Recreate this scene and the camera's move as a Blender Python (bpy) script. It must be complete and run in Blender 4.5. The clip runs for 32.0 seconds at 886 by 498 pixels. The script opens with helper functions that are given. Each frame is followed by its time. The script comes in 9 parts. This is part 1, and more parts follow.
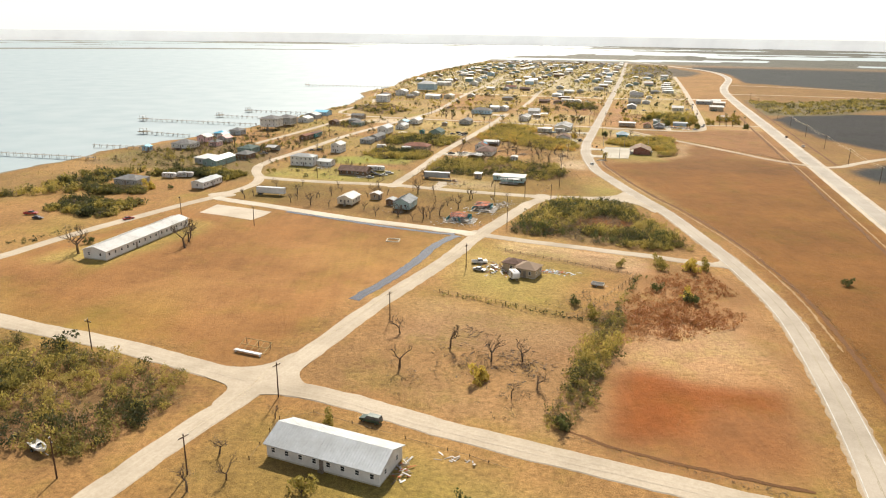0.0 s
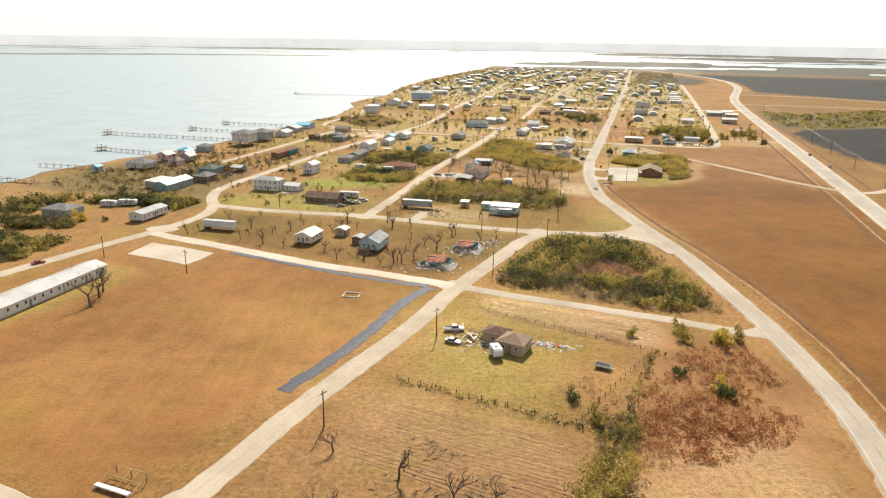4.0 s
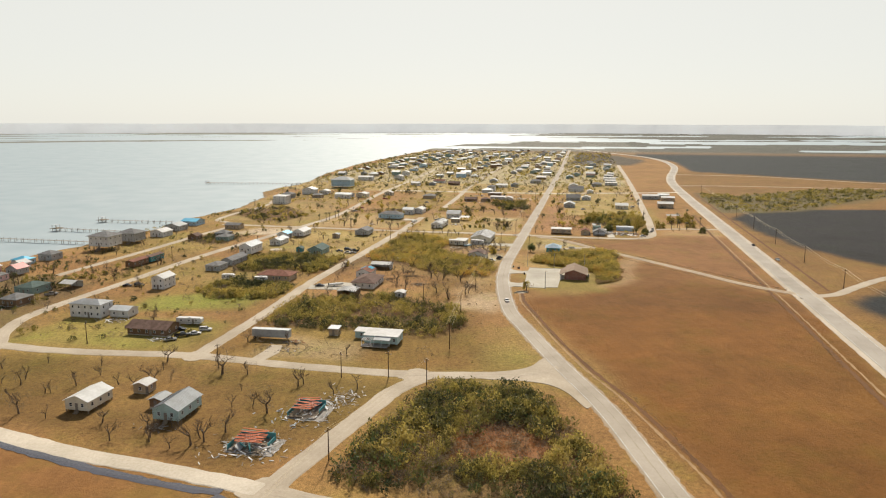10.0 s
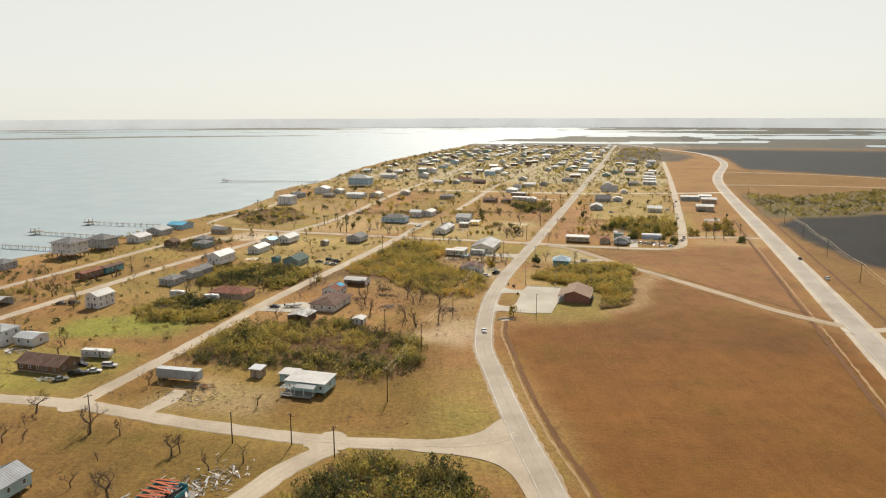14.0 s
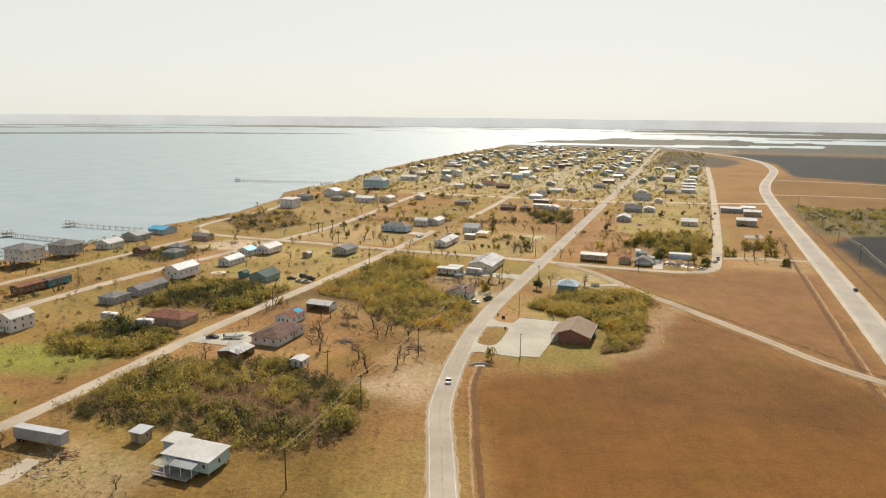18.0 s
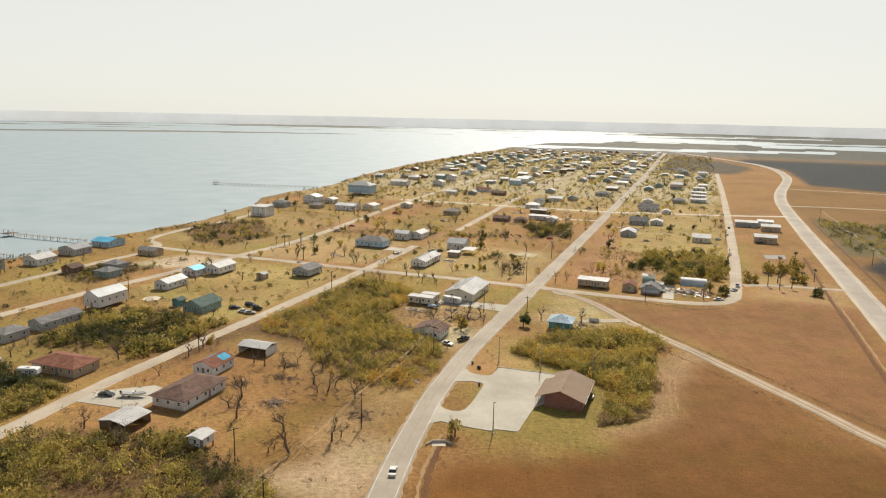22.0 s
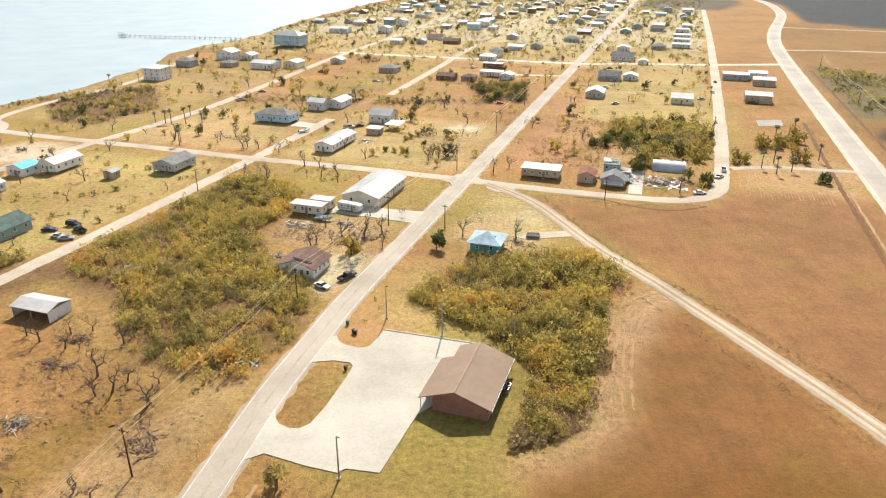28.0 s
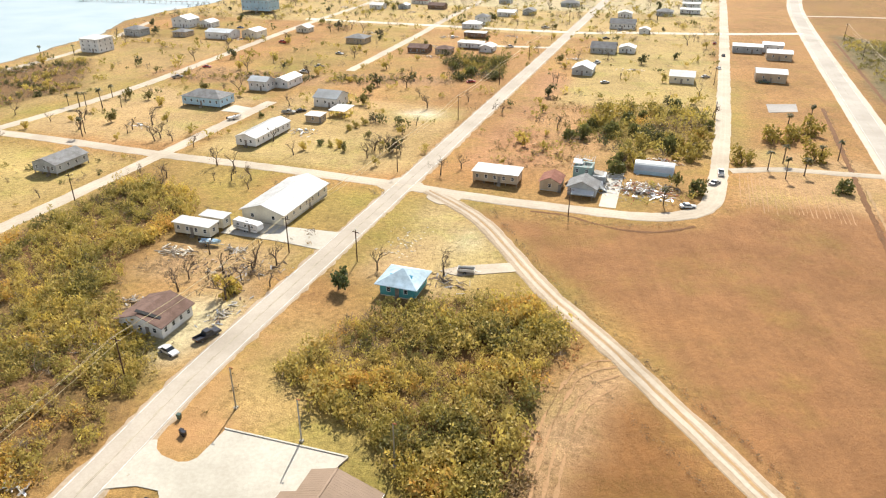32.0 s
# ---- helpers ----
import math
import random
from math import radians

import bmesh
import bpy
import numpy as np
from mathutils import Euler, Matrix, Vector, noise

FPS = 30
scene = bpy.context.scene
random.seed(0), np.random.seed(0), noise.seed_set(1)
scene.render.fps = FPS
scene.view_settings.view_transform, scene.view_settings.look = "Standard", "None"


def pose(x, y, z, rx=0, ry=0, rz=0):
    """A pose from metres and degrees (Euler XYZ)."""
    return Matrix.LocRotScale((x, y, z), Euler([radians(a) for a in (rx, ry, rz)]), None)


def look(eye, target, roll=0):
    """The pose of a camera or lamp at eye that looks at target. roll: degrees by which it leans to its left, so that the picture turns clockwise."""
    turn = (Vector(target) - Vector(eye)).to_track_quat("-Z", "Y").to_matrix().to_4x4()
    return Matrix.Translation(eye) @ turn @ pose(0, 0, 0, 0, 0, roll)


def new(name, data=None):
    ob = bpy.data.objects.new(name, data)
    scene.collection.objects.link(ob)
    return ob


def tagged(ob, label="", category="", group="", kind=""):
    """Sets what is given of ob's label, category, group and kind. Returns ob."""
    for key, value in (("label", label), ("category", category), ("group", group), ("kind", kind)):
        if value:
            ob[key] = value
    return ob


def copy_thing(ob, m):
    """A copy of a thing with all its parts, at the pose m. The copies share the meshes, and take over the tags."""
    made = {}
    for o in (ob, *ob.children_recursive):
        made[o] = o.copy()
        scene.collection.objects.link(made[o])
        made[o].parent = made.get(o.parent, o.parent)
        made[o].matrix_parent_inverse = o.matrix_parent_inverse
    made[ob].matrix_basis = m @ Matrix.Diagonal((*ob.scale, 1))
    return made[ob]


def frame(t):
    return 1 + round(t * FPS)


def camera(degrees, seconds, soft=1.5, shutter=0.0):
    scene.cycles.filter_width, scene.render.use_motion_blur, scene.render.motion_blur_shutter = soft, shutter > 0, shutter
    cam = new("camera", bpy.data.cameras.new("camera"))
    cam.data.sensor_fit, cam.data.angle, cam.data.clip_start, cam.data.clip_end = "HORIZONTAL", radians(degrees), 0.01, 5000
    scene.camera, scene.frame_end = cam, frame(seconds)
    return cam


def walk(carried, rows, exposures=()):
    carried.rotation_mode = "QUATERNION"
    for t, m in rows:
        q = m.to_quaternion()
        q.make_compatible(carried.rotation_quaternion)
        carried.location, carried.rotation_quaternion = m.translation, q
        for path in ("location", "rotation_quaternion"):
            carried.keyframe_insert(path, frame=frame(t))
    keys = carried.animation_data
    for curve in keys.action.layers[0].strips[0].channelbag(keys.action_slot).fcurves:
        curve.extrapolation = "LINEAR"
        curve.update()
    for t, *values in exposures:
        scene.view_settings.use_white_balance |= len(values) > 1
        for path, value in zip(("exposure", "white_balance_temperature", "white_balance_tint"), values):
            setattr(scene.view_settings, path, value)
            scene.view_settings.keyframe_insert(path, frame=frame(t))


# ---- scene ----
# A low coastal town seen from a drone that flies along its straight main road.
cam = camera(64.55, 32.0, soft=1.15)
PATH = [
    (0, (0.00, 0.00, 79.21), (2.41, 95.47, 49.55), 0.80),
    (0.5, (1.44, 6.64, 79.27), (3.75, 102.12, 49.62), 0.80),
    (1, (2.75, 13.23, 79.48), (4.94, 108.70, 49.82), 0.88),
    (1.5, (4.14, 20.06, 79.40), (6.24, 115.57, 49.84), 0.93),
    (2, (5.67, 27.15, 79.39), (7.67, 122.67, 49.85), 0.88),
    (2.5, (7.01, 33.96, 79.50), (8.95, 129.48, 49.97), 0.91),
    (4.5, (13.39, 60.28, 80.05), (15.37, 156.23, 51.95), 0.91),
    (5, (14.81, 66.95, 79.97), (16.95, 164.50, 58.08), 1.16),
    (5.5, (16.52, 73.44, 79.47), (18.73, 171.82, 61.69), 1.08),
    (6, (18.36, 80.07, 79.42), (20.70, 178.45, 61.65), 0.99),
    (6.5, (20.36, 86.12, 79.50), (23.80, 184.48, 61.83), 0.82),
    (7, (23.17, 92.62, 79.67), (29.28, 190.86, 62.01), 0.64),
    (7.5, (26.58, 98.71, 79.93), (33.95, 196.85, 62.18), 0.53),
    (8, (30.21, 104.66, 80.26), (38.12, 202.75, 62.52), 0.40),
    (8.5, (33.92, 110.49, 80.68), (42.37, 208.53, 62.88), 0.33),
    (9, (38.25, 116.82, 80.81), (46.93, 214.82, 62.91), 0.32),
    (9.5, (43.15, 122.31, 81.17), (51.84, 220.29, 63.17), 0.20),
    (10, (48.17, 128.14, 81.43), (56.68, 226.13, 63.36), 0.15),
    (10.5, (53.36, 134.37, 81.49), (61.06, 232.41, 63.34), 0.10),
    (11, (58.14, 140.22, 81.69), (64.49, 238.34, 63.46), -0.00),
    (11.5, (62.96, 146.33, 81.78), (67.32, 244.54, 63.44), 0.03),
    (12, (67.63, 152.59, 81.84), (70.55, 250.84, 63.41), 0.01),
    (12.5, (72.10, 159.22, 81.83), (74.22, 257.45, 63.25), -0.07),
    (13, (76.46, 165.85, 81.75), (78.18, 264.08, 63.12), -0.03),
    (13.5, (81.02, 172.31, 81.60), (82.38, 270.53, 62.85), -0.17),
    (14, (85.43, 179.14, 81.28), (86.63, 277.34, 62.47), -0.14),
    (14.5, (89.77, 185.31, 81.39), (90.74, 283.49, 62.41), -0.19),
    (16.5, (105.35, 211.75, 81.12), (101.35, 309.83, 62.00), 0.09),
    (17, (107.82, 218.37, 80.85), (103.28, 316.45, 61.85), 0.24),
    (17.5, (110.15, 225.08, 80.89), (105.34, 323.15, 61.91), 0.44),
    (18, (112.26, 231.67, 80.93), (107.34, 329.74, 62.03), 0.60),
    (18.5, (113.88, 238.24, 81.21), (108.85, 336.30, 62.26), 0.81),
    (19, (115.01, 244.96, 81.68), (109.96, 343.02, 62.71), 1.03),
    (19.5, (116.35, 251.92, 81.83), (111.26, 349.97, 62.86), 1.09),
    (20, (117.90, 259.42, 81.73), (112.66, 357.47, 62.74), 1.17),
    (20.5, (119.37, 266.41, 81.65), (114.03, 364.45, 62.70), 1.19),
    (21, (120.64, 273.19, 81.52), (115.25, 371.24, 62.60), 1.15),
    (21.5, (121.73, 280.44, 81.36), (116.33, 378.49, 62.48), 1.19),
    (22, (122.73, 287.39, 81.29), (117.32, 385.46, 62.49), 1.20),
    (22.5, (123.77, 293.94, 81.48), (118.35, 392.01, 62.72), 1.18),
    (23, (124.93, 300.54, 81.60), (119.51, 398.62, 62.87), 1.09),
    (23.5, (126.25, 307.23, 81.65), (121.03, 405.32, 62.95), 0.97),
    (24, (127.53, 314.30, 81.84), (122.82, 412.42, 63.11), 0.82),
    (24.5, (129.09, 321.12, 81.70), (125.01, 419.10, 62.11), 0.75),
    (26.5, (137.77, 347.81, 81.44), (135.59, 443.17, 51.42), 0.42),
    (27, (140.51, 354.37, 81.38), (138.66, 448.65, 48.10), 0.28),
    (27.5, (143.54, 360.82, 81.28), (141.68, 453.90, 44.78), 0.21),
    (28, (146.36, 367.30, 81.18), (144.35, 459.04, 41.44), 0.22),
    (28.5, (149.15, 373.67, 80.94), (146.96, 464.05, 38.20), 0.16),
    (29, (151.84, 380.09, 81.03), (149.65, 469.56, 36.41), 0.09),
    (29.5, (154.80, 386.46, 81.06), (152.82, 475.87, 36.31), 0.02),
    (30, (157.67, 392.62, 80.86), (156.36, 482.00, 36.04), 0.04),
    (30.5, (160.69, 398.95, 80.38), (159.65, 488.34, 35.56), -0.02),
    (31, (164.06, 405.11, 80.06), (163.12, 494.49, 35.22), -0.07),
    (31.5, (167.08, 411.16, 79.91), (165.63, 500.58, 35.15), 0.02),
    (32, (170.17, 417.23, 79.41), (166.28, 506.70, 34.92), 0.07),
]
EXPOSURES = [(0.0, 0.57, 6500, 10), (4.4, 0.54, 6500, 10), (5.0, 0.43, 6500, 10), (6.0, 0.16, 6500, 10), (24.0, 0.16, 6500, 10), (25.5, 0.42, 6350, 10), (27.0, 0.66, 6250, 10), (28.5, 0.83, 6050, 10), (32.0, 0.92, 6000, 10)]
walk(cam, [(t, look(eye, target, roll)) for t, eye, target, roll in PATH], EXPOSURES)

# ---------------------------------------------------------------- light
SUN_AZ = radians(7.0)       # from the y axis towards x
SUN_EL = radians(42.0)
world = bpy.data.worlds.new("world")
scene.world = world
world.use_nodes = True
wn = world.node_tree
wn.nodes.clear()
sky = wn.nodes.new("ShaderNodeTexSky")
sky.sky_type = "NISHITA"
sky.sun_disc = False
sky.sun_elevation = SUN_EL
sky.sun_rotation = SUN_AZ
sky.air_density = 0.6
sky.dust_density = 1.2
sky.ozone_density = 1.0
sky.altitude = 0
bg = wn.nodes.new("ShaderNodeBackground")
bg.inputs["Strength"].default_value = 0.11
wout = wn.nodes.new("ShaderNodeOutputWorld")
haze = wn.nodes.new("ShaderNodeMix")
haze.data_type = "RGBA"
# thick haze low down, clear blue overhead
wtc = wn.nodes.new("ShaderNodeTexCoord")
wsep = wn.nodes.new("ShaderNodeSeparateXYZ")
wramp = wn.nodes.new("ShaderNodeMapRange")
wramp.inputs["From Min"].default_value = 0.18
wramp.inputs["From Max"].default_value = 0.55
wramp.inputs["To Min"].default_value = 0.90
wramp.inputs["To Max"].default_value = 0.10
wn.links.new(wtc.outputs["Generated"], wsep.inputs["Vector"])
wn.links.new(wsep.outputs["Z"], wramp.inputs["Value"])
wn.links.new(wramp.outputs["Result"], haze.inputs[0])
haze.inputs[7].default_value = (6.9, 6.85, 6.2, 1)
wn.links.new(sky.outputs["Color"], haze.inputs[6])
wn.links.new(haze.outputs[2], bg.inputs["Color"])
wn.links.new(bg.outputs["Background"], wout.inputs["Surface"])

sun_data = bpy.data.lights.new("sun", "SUN")
sun_data.energy = 5.0
sun_data.angle = radians(0.6)
sun_data.color = (1.0, 0.915, 0.775)
sun = new("sun", sun_data)
sun.matrix_basis = look((400 * math.sin(SUN_AZ), 400 * math.cos(SUN_AZ), 400 * math.tan(SUN_EL)), (0, 0, 0))

# ---------------------------------------------------------------- town frame
# local x runs across the main road, local y along it
TOWN = pose(107, 469, 0, 0, 0, -16.6)


def at(x, y, z=0.0, turn=0.0):
    return TOWN @ pose(x, y, z, 0, 0, turn)


# ---------------------------------------------------------------- materials
def node_mat(name):
    m = bpy.data.materials.new(name)
    m.use_nodes = True
    t = m.node_tree
    return m, t, t.nodes["Principled BSDF"]


def add_noise(t, scale, detail=4.0, rough=0.6, coord="Object"):
    tc = t.nodes.new("ShaderNodeTexCoord")
    n = t.nodes.new("ShaderNodeTexNoise")
    n.inputs["Scale"].default_value = scale
    n.inputs["Detail"].default_value = detail
    n.inputs["Roughness"].default_value = rough
    t.links.new(tc.outputs[coord], n.inputs["Vector"])
    return n


def ramp(t, src, stops):
    r = t.nodes.new("ShaderNodeValToRGB")
    e = r.color_ramp.elements
    while len(e) < len(stops):
        e.new(0.5)
    for k, (p, c) in zip(e, stops):
        k.position = p
        k.color = (*c, 1) if len(c) == 3 else c
    t.links.new(src, r.inputs["Fac"])
    return r


def mixc(t, mode, fac, a, b):
    m = t.nodes.new("ShaderNodeMix")
    m.data_type = "RGBA"
    m.blend_type = mode
    for sock, v in (("Factor", fac), ("A", a), ("B", b)):
        i = [s for s in m.inputs if s.name == sock and s.type in (("VALUE",) if sock == "Factor" else ("RGBA",))][0]
        if isinstance(v, (int, float)):
            i.default_value = v
        elif isinstance(v, tuple):
            i.default_value = (*v, 1)
        else:
            t.links.new(v, i)
    return [o for o in m.outputs if o.type == "RGBA"][0]


def bump(t, p, src, dist, strength=0.6):
    b = t.nodes.new("ShaderNodeBump")
    b.inputs["Distance"].default_value = dist
    b.inputs["Strength"].default_value = strength
    t.links.new(src, b.inputs["Height"])
    t.links.new(b.outputs["Normal"], p.inputs["Normal"])


def plain(name, colour, rough=0.7, metal=0.0, grain=6.0, amount=0.25, stain=0.35, relief=0.0, each=0.12):
    """Paint, wood, metal or plastic with grain at two scales and a small shift from thing to thing."""
    m, t, p = node_mat(name)
    n1, n2 = add_noise(t, grain), add_noise(t, grain / 9, 3)
    r1 = ramp(t, n1.outputs["Fac"], [(0.3, (1 - amount,) * 3), (0.7, (1.0,) * 3)])
    r2 = ramp(t, n2.outputs["Fac"], [(0.35, (1 - stain, 1 - stain * 1.08, 1 - stain * 1.2)), (0.62, (1.0,) * 3)])
    c = mixc(t, "MULTIPLY", 1.0, mixc(t, "MULTIPLY", 1.0, colour, r1.outputs["Color"]), r2.outputs["Color"])
    info = t.nodes.new("ShaderNodeObjectInfo")
    r3 = ramp(t, info.outputs["Random"], [(0.0, (1 - each,) * 3), (1.0, (1.0,) * 3)])
    c = mixc(t, "MULTIPLY", 1.0, c, r3.outputs["Color"])
    t.links.new(c, p.inputs["Base Color"])
    p.inputs["Roughness"].default_value = rough
    p.inputs["Metallic"].default_value = metal
    p.inputs["Specular IOR Level"].default_value = 0.18 if rough >= 0.5 else 0.5
    if relief:
        bump(t, p, n1.outputs["Fac"], relief)
    return m


def ground_material():
    m, t, p = node_mat("ground")
    a = t.nodes.new("ShaderNodeAttribute")
    a.attribute_name = "soil"
    big, mid, fine, grit, grow = add_noise(t, 0.02, 6, 0.66), add_noise(t, 0.13, 6, 0.72), add_noise(t, 0.75, 6, 0.78), add_noise(t, 4.5, 5, 0.75), add_noise(t, 0.045, 7, 0.7)
    rb = ramp(t, big.outputs["Fac"], [(0.34, (0.84, 0.82, 0.78)), (0.5, (1.0, 1.0, 1.0)), (0.66, (1.12, 1.09, 1.05))])
    rm = ramp(t, mid.outputs["Fac"], [(0.32, (0.84, 0.83, 0.80)), (0.5, (1.0, 1.0, 1.0)), (0.68, (1.13, 1.12, 1.09))])
    rf = ramp(t, fine.outputs["Fac"], [(0.33, (0.58, 0.57, 0.54)), (0.52, (1.0, 1.0, 1.0)), (0.70, (1.30, 1.29, 1.26))])
    rg = ramp(t, grit.outputs["Fac"], [(0.3, (0.5, 0.5, 0.48)), (0.7, (1.42, 1.42, 1.40))])
    # olive regrowth in patches
    rgreen = ramp(t, grow.outputs["Fac"], [(0.50, (1.0, 1.0, 1.0)), (0.68, (0.90, 1.04, 0.80))])
    c = mixc(t, "MULTIPLY", 1.0, a.outputs["Color"], rb.outputs["Color"])
    # faint mowing lines along the town's grid
    tc = t.nodes.new("ShaderNodeTexCoord")
    mp = t.nodes.new("ShaderNodeMapping")
    mp.inputs["Rotation"].default_value = (0, 0, radians(16.6))
    mp.inputs["Scale"].default_value = (0.55, 0.022, 1.0)
    streak = t.nodes.new("ShaderNodeTexNoise")
    streak.inputs["Scale"].default_value = 1.0
    streak.inputs["Detail"].default_value = 5
    t.links.new(tc.outputs["Object"], mp.inputs["Vector"])
    t.links.new(mp.outputs["Vector"], streak.inputs["Vector"])
    rs = ramp(t, streak.outputs["Fac"], [(0.34, (0.95, 0.945, 0.93)), (0.66, (1.04, 1.04, 1.035))])
    for r, f in ((rs, 1.0), (rm, 1.0), (rf, a.outputs["Alpha"]), (rg, a.outputs["Alpha"]), (rgreen, 1.0)):
        c = mixc(t, "MULTIPLY", f, c, r.outputs["Color"])
    t.links.new(c, p.inputs["Base Color"])
    p.inputs["Roughness"].default_value = 0.95
    p.inputs["Specular IOR Level"].default_value = 0.15
    bump(t, p, fine.outputs["Fac"], 0.5, 0.8)
    return m


def track_material(name, colour, dark, scale=0.35, rough=0.9):
    m, t, p = node_mat(name)
    big, fine = add_noise(t, 0.05, 5, 0.65), add_noise(t, scale * 4, 6, 0.7)
    r1 = ramp(t, big.outputs["Fac"], [(0.3, (0.78, 0.76, 0.72)), (0.6, (1.05, 1.04, 1.02))])
    r2 = ramp(t, fine.outputs["Fac"], [(0.3, dark), (0.62, colour)])
    c = mixc(t, "MULTIPLY", 1.0, r2.outputs["Color"], r1.outputs["Color"])
    t.links.new(c, p.inputs["Base Color"])
    p.inputs["Roughness"].default_value = rough
    p.inputs["Specular IOR Level"].default_value = 0.2 if rough > 0.5 else 0.6
    bump(t, p, fine.outputs["Fac"], 0.08, 0.5)
    return m


def water_material():
    m, t, p = node_mat("water")
    w1, w2 = add_noise(t, 0.35, 4, 0.6), add_noise(t, 0.03, 3, 0.5)
    r = ramp(t, w2.outputs["Fac"], [(0.3, (0.262, 0.325, 0.340)), (0.7, (0.322, 0.375, 0.382))])
    t.links.new(r.outputs["Color"], p.inputs["Base Color"])
    p.inputs["Roughness"].default_value = 0.52
    p.inputs["IOR"].default_value = 1.33
    p.inputs["Specular IOR Level"].default_value = 0.36
    bump(t, p, w1.outputs["Fac"], 0.25, 0.16)
    return m


GROUND = ground_material()
WATER = water_material()
DIRT = track_material("caliche road", (0.445, 0.38, 0.292), (0.375, 0.312, 0.23))
SHELL = track_material("crushed shell road", (0.55, 0.49, 0.395), (0.45, 0.385, 0.295))
ASPHALT = track_material("worn asphalt", (0.395, 0.345, 0.278), (0.34, 0.294, 0.232), 0.6)
HIGHWAY = track_material("pale chip-seal highway", (0.375, 0.338, 0.285), (0.33, 0.295, 0.245), 0.6)
GRAVEL = track_material("light road gravel", (0.49, 0.425, 0.34), (0.40, 0.34, 0.26), 0.6)
CONCRETE = track_material("pale concrete", (0.45, 0.417, 0.345), (0.40, 0.367, 0.30), 0.4)
STRAWY = track_material("bleached straw and dust", (0.36, 0.24, 0.12), (0.27, 0.165, 0.075), 0.5)
DARKGRASS = track_material("dark rank grass", (0.165, 0.078, 0.027), (0.10, 0.046, 0.017), 0.5)
TRACK = track_material("grey rutted earth", (0.365, 0.285, 0.195), (0.285, 0.21, 0.13), 0.4)
RUT = track_material("packed wheel rut", (0.462, 0.395, 0.305), (0.40, 0.335, 0.25), 0.5)
MUDDY = track_material("wet muddy ditch", (0.070, 0.066, 0.070), (0.045, 0.042, 0.045), 0.3, 0.16)
GREY_PAVING = track_material("old grey paving", (0.33, 0.305, 0.275), (0.27, 0.25, 0.222), 0.5)
FURROW = track_material("raked straw", (0.36, 0.22, 0.108), (0.29, 0.17, 0.078), 0.5)
PAINT_W = plain("road paint white", (0.75, 0.73, 0.68), 0.8, grain=3, amount=0.35)
PAINT_Y = plain("road paint yellow", (0.45, 0.39, 0.27), 0.8, grain=3, amount=0.35)


# ---------------------------------------------------------------- mesh helpers
def part(name, bm, material, parent=None, label=""):
    me = bpy.data.meshes.new(name)
    bm.to_mesh(me)
    bm.free()
    me.materials.append(material)
    ob = new(name, me)
    if parent:
        ob.parent = parent
    return tagged(ob, label)


def from_arrays(name, verts, faces, material, parent=None, label=""):
    me = bpy.data.meshes.new(name)
    me.from_pydata(verts, [], faces)
    me.materials.append(material)
    ob = new(name, me)
    if parent:
        ob.parent = parent
    return tagged(ob, label)


def add_box(bm, x0, x1, y0, y1, z0, z1, m=None):
    vs = [bm.verts.new((x, y, z)) for z in (z0, z1) for x, y in ((x0, y0), (x1, y0), (x1, y1), (x0, y1))]
    if m is not None:
        for v in vs:
            v.co = m @ v.co
    for f in ((3, 2, 1, 0), (4, 5, 6, 7), (0, 1, 5, 4), (1, 2, 6, 5), (2, 3, 7, 6), (3, 0, 4, 7)):
        bm.faces.new([vs[i] for i in f])
    return vs


def boxes(*dims):
    bm = bmesh.new()
    for d in dims:
        add_box(bm, *d)
    return bm


def add_tube(bm, a, b, ra, rb, n=6, cap=True):
    a, b = Vector(a), Vector(b)
    d = (b - a).normalized()
    x = d.orthogonal().normalized()
    y = d.cross(x)
    rings = []
    for c, r in ((a, ra), (b, rb)):
        rings.append([bm.verts.new(c + r * (x * math.cos(k * math.tau / n) + y * math.sin(k * math.tau / n))) for k in range(n)])
    for k in range(n):
        bm.faces.new((rings[0][k], rings[0][(k + 1) % n], rings[1][(k + 1) % n], rings[1][k]))
    if cap:
        bm.faces.new(rings[1])
        bm.faces.new(rings[0][::-1])


def empty(name, m, label="", category="", group="", kind=""):
    e = new(name)
    e.empty_display_size = 0.5
    e.matrix_basis = m
    return tagged(e, label, category, group, kind)


# ---------------------------------------------------------------- ground
SHORE = [(-900, -330), (-400, -318), (-173, -308), (-117, -302), (-92, -308), (-56, -302), (-23, -293), (29, -280), (103, -276), (184, -280),
         (264, -279), (327, -288), (365, -300), (410, -325), (450, -326), (514, -320), (656, -350), (955, -382), (1467, -395), (1700, -410), (2100, -380), (9000, -380)]


def shore(s):
    return np.interp(s, [p[0] for p in SHORE], [p[1] for p in SHORE])


def inside(xs, ys, poly):
    hit = np.zeros(xs.shape, bool)
    for (x1, y1), (x2, y2) in zip(poly, poly[1:] + poly[:1]):
        if y1 == y2:
            continue
        hit ^= ((ys > min(y1, y2)) & (ys <= max(y1, y2))) & (xs < (ys - y1) * (x2 - x1) / (y2 - y1) + x1)
    return hit


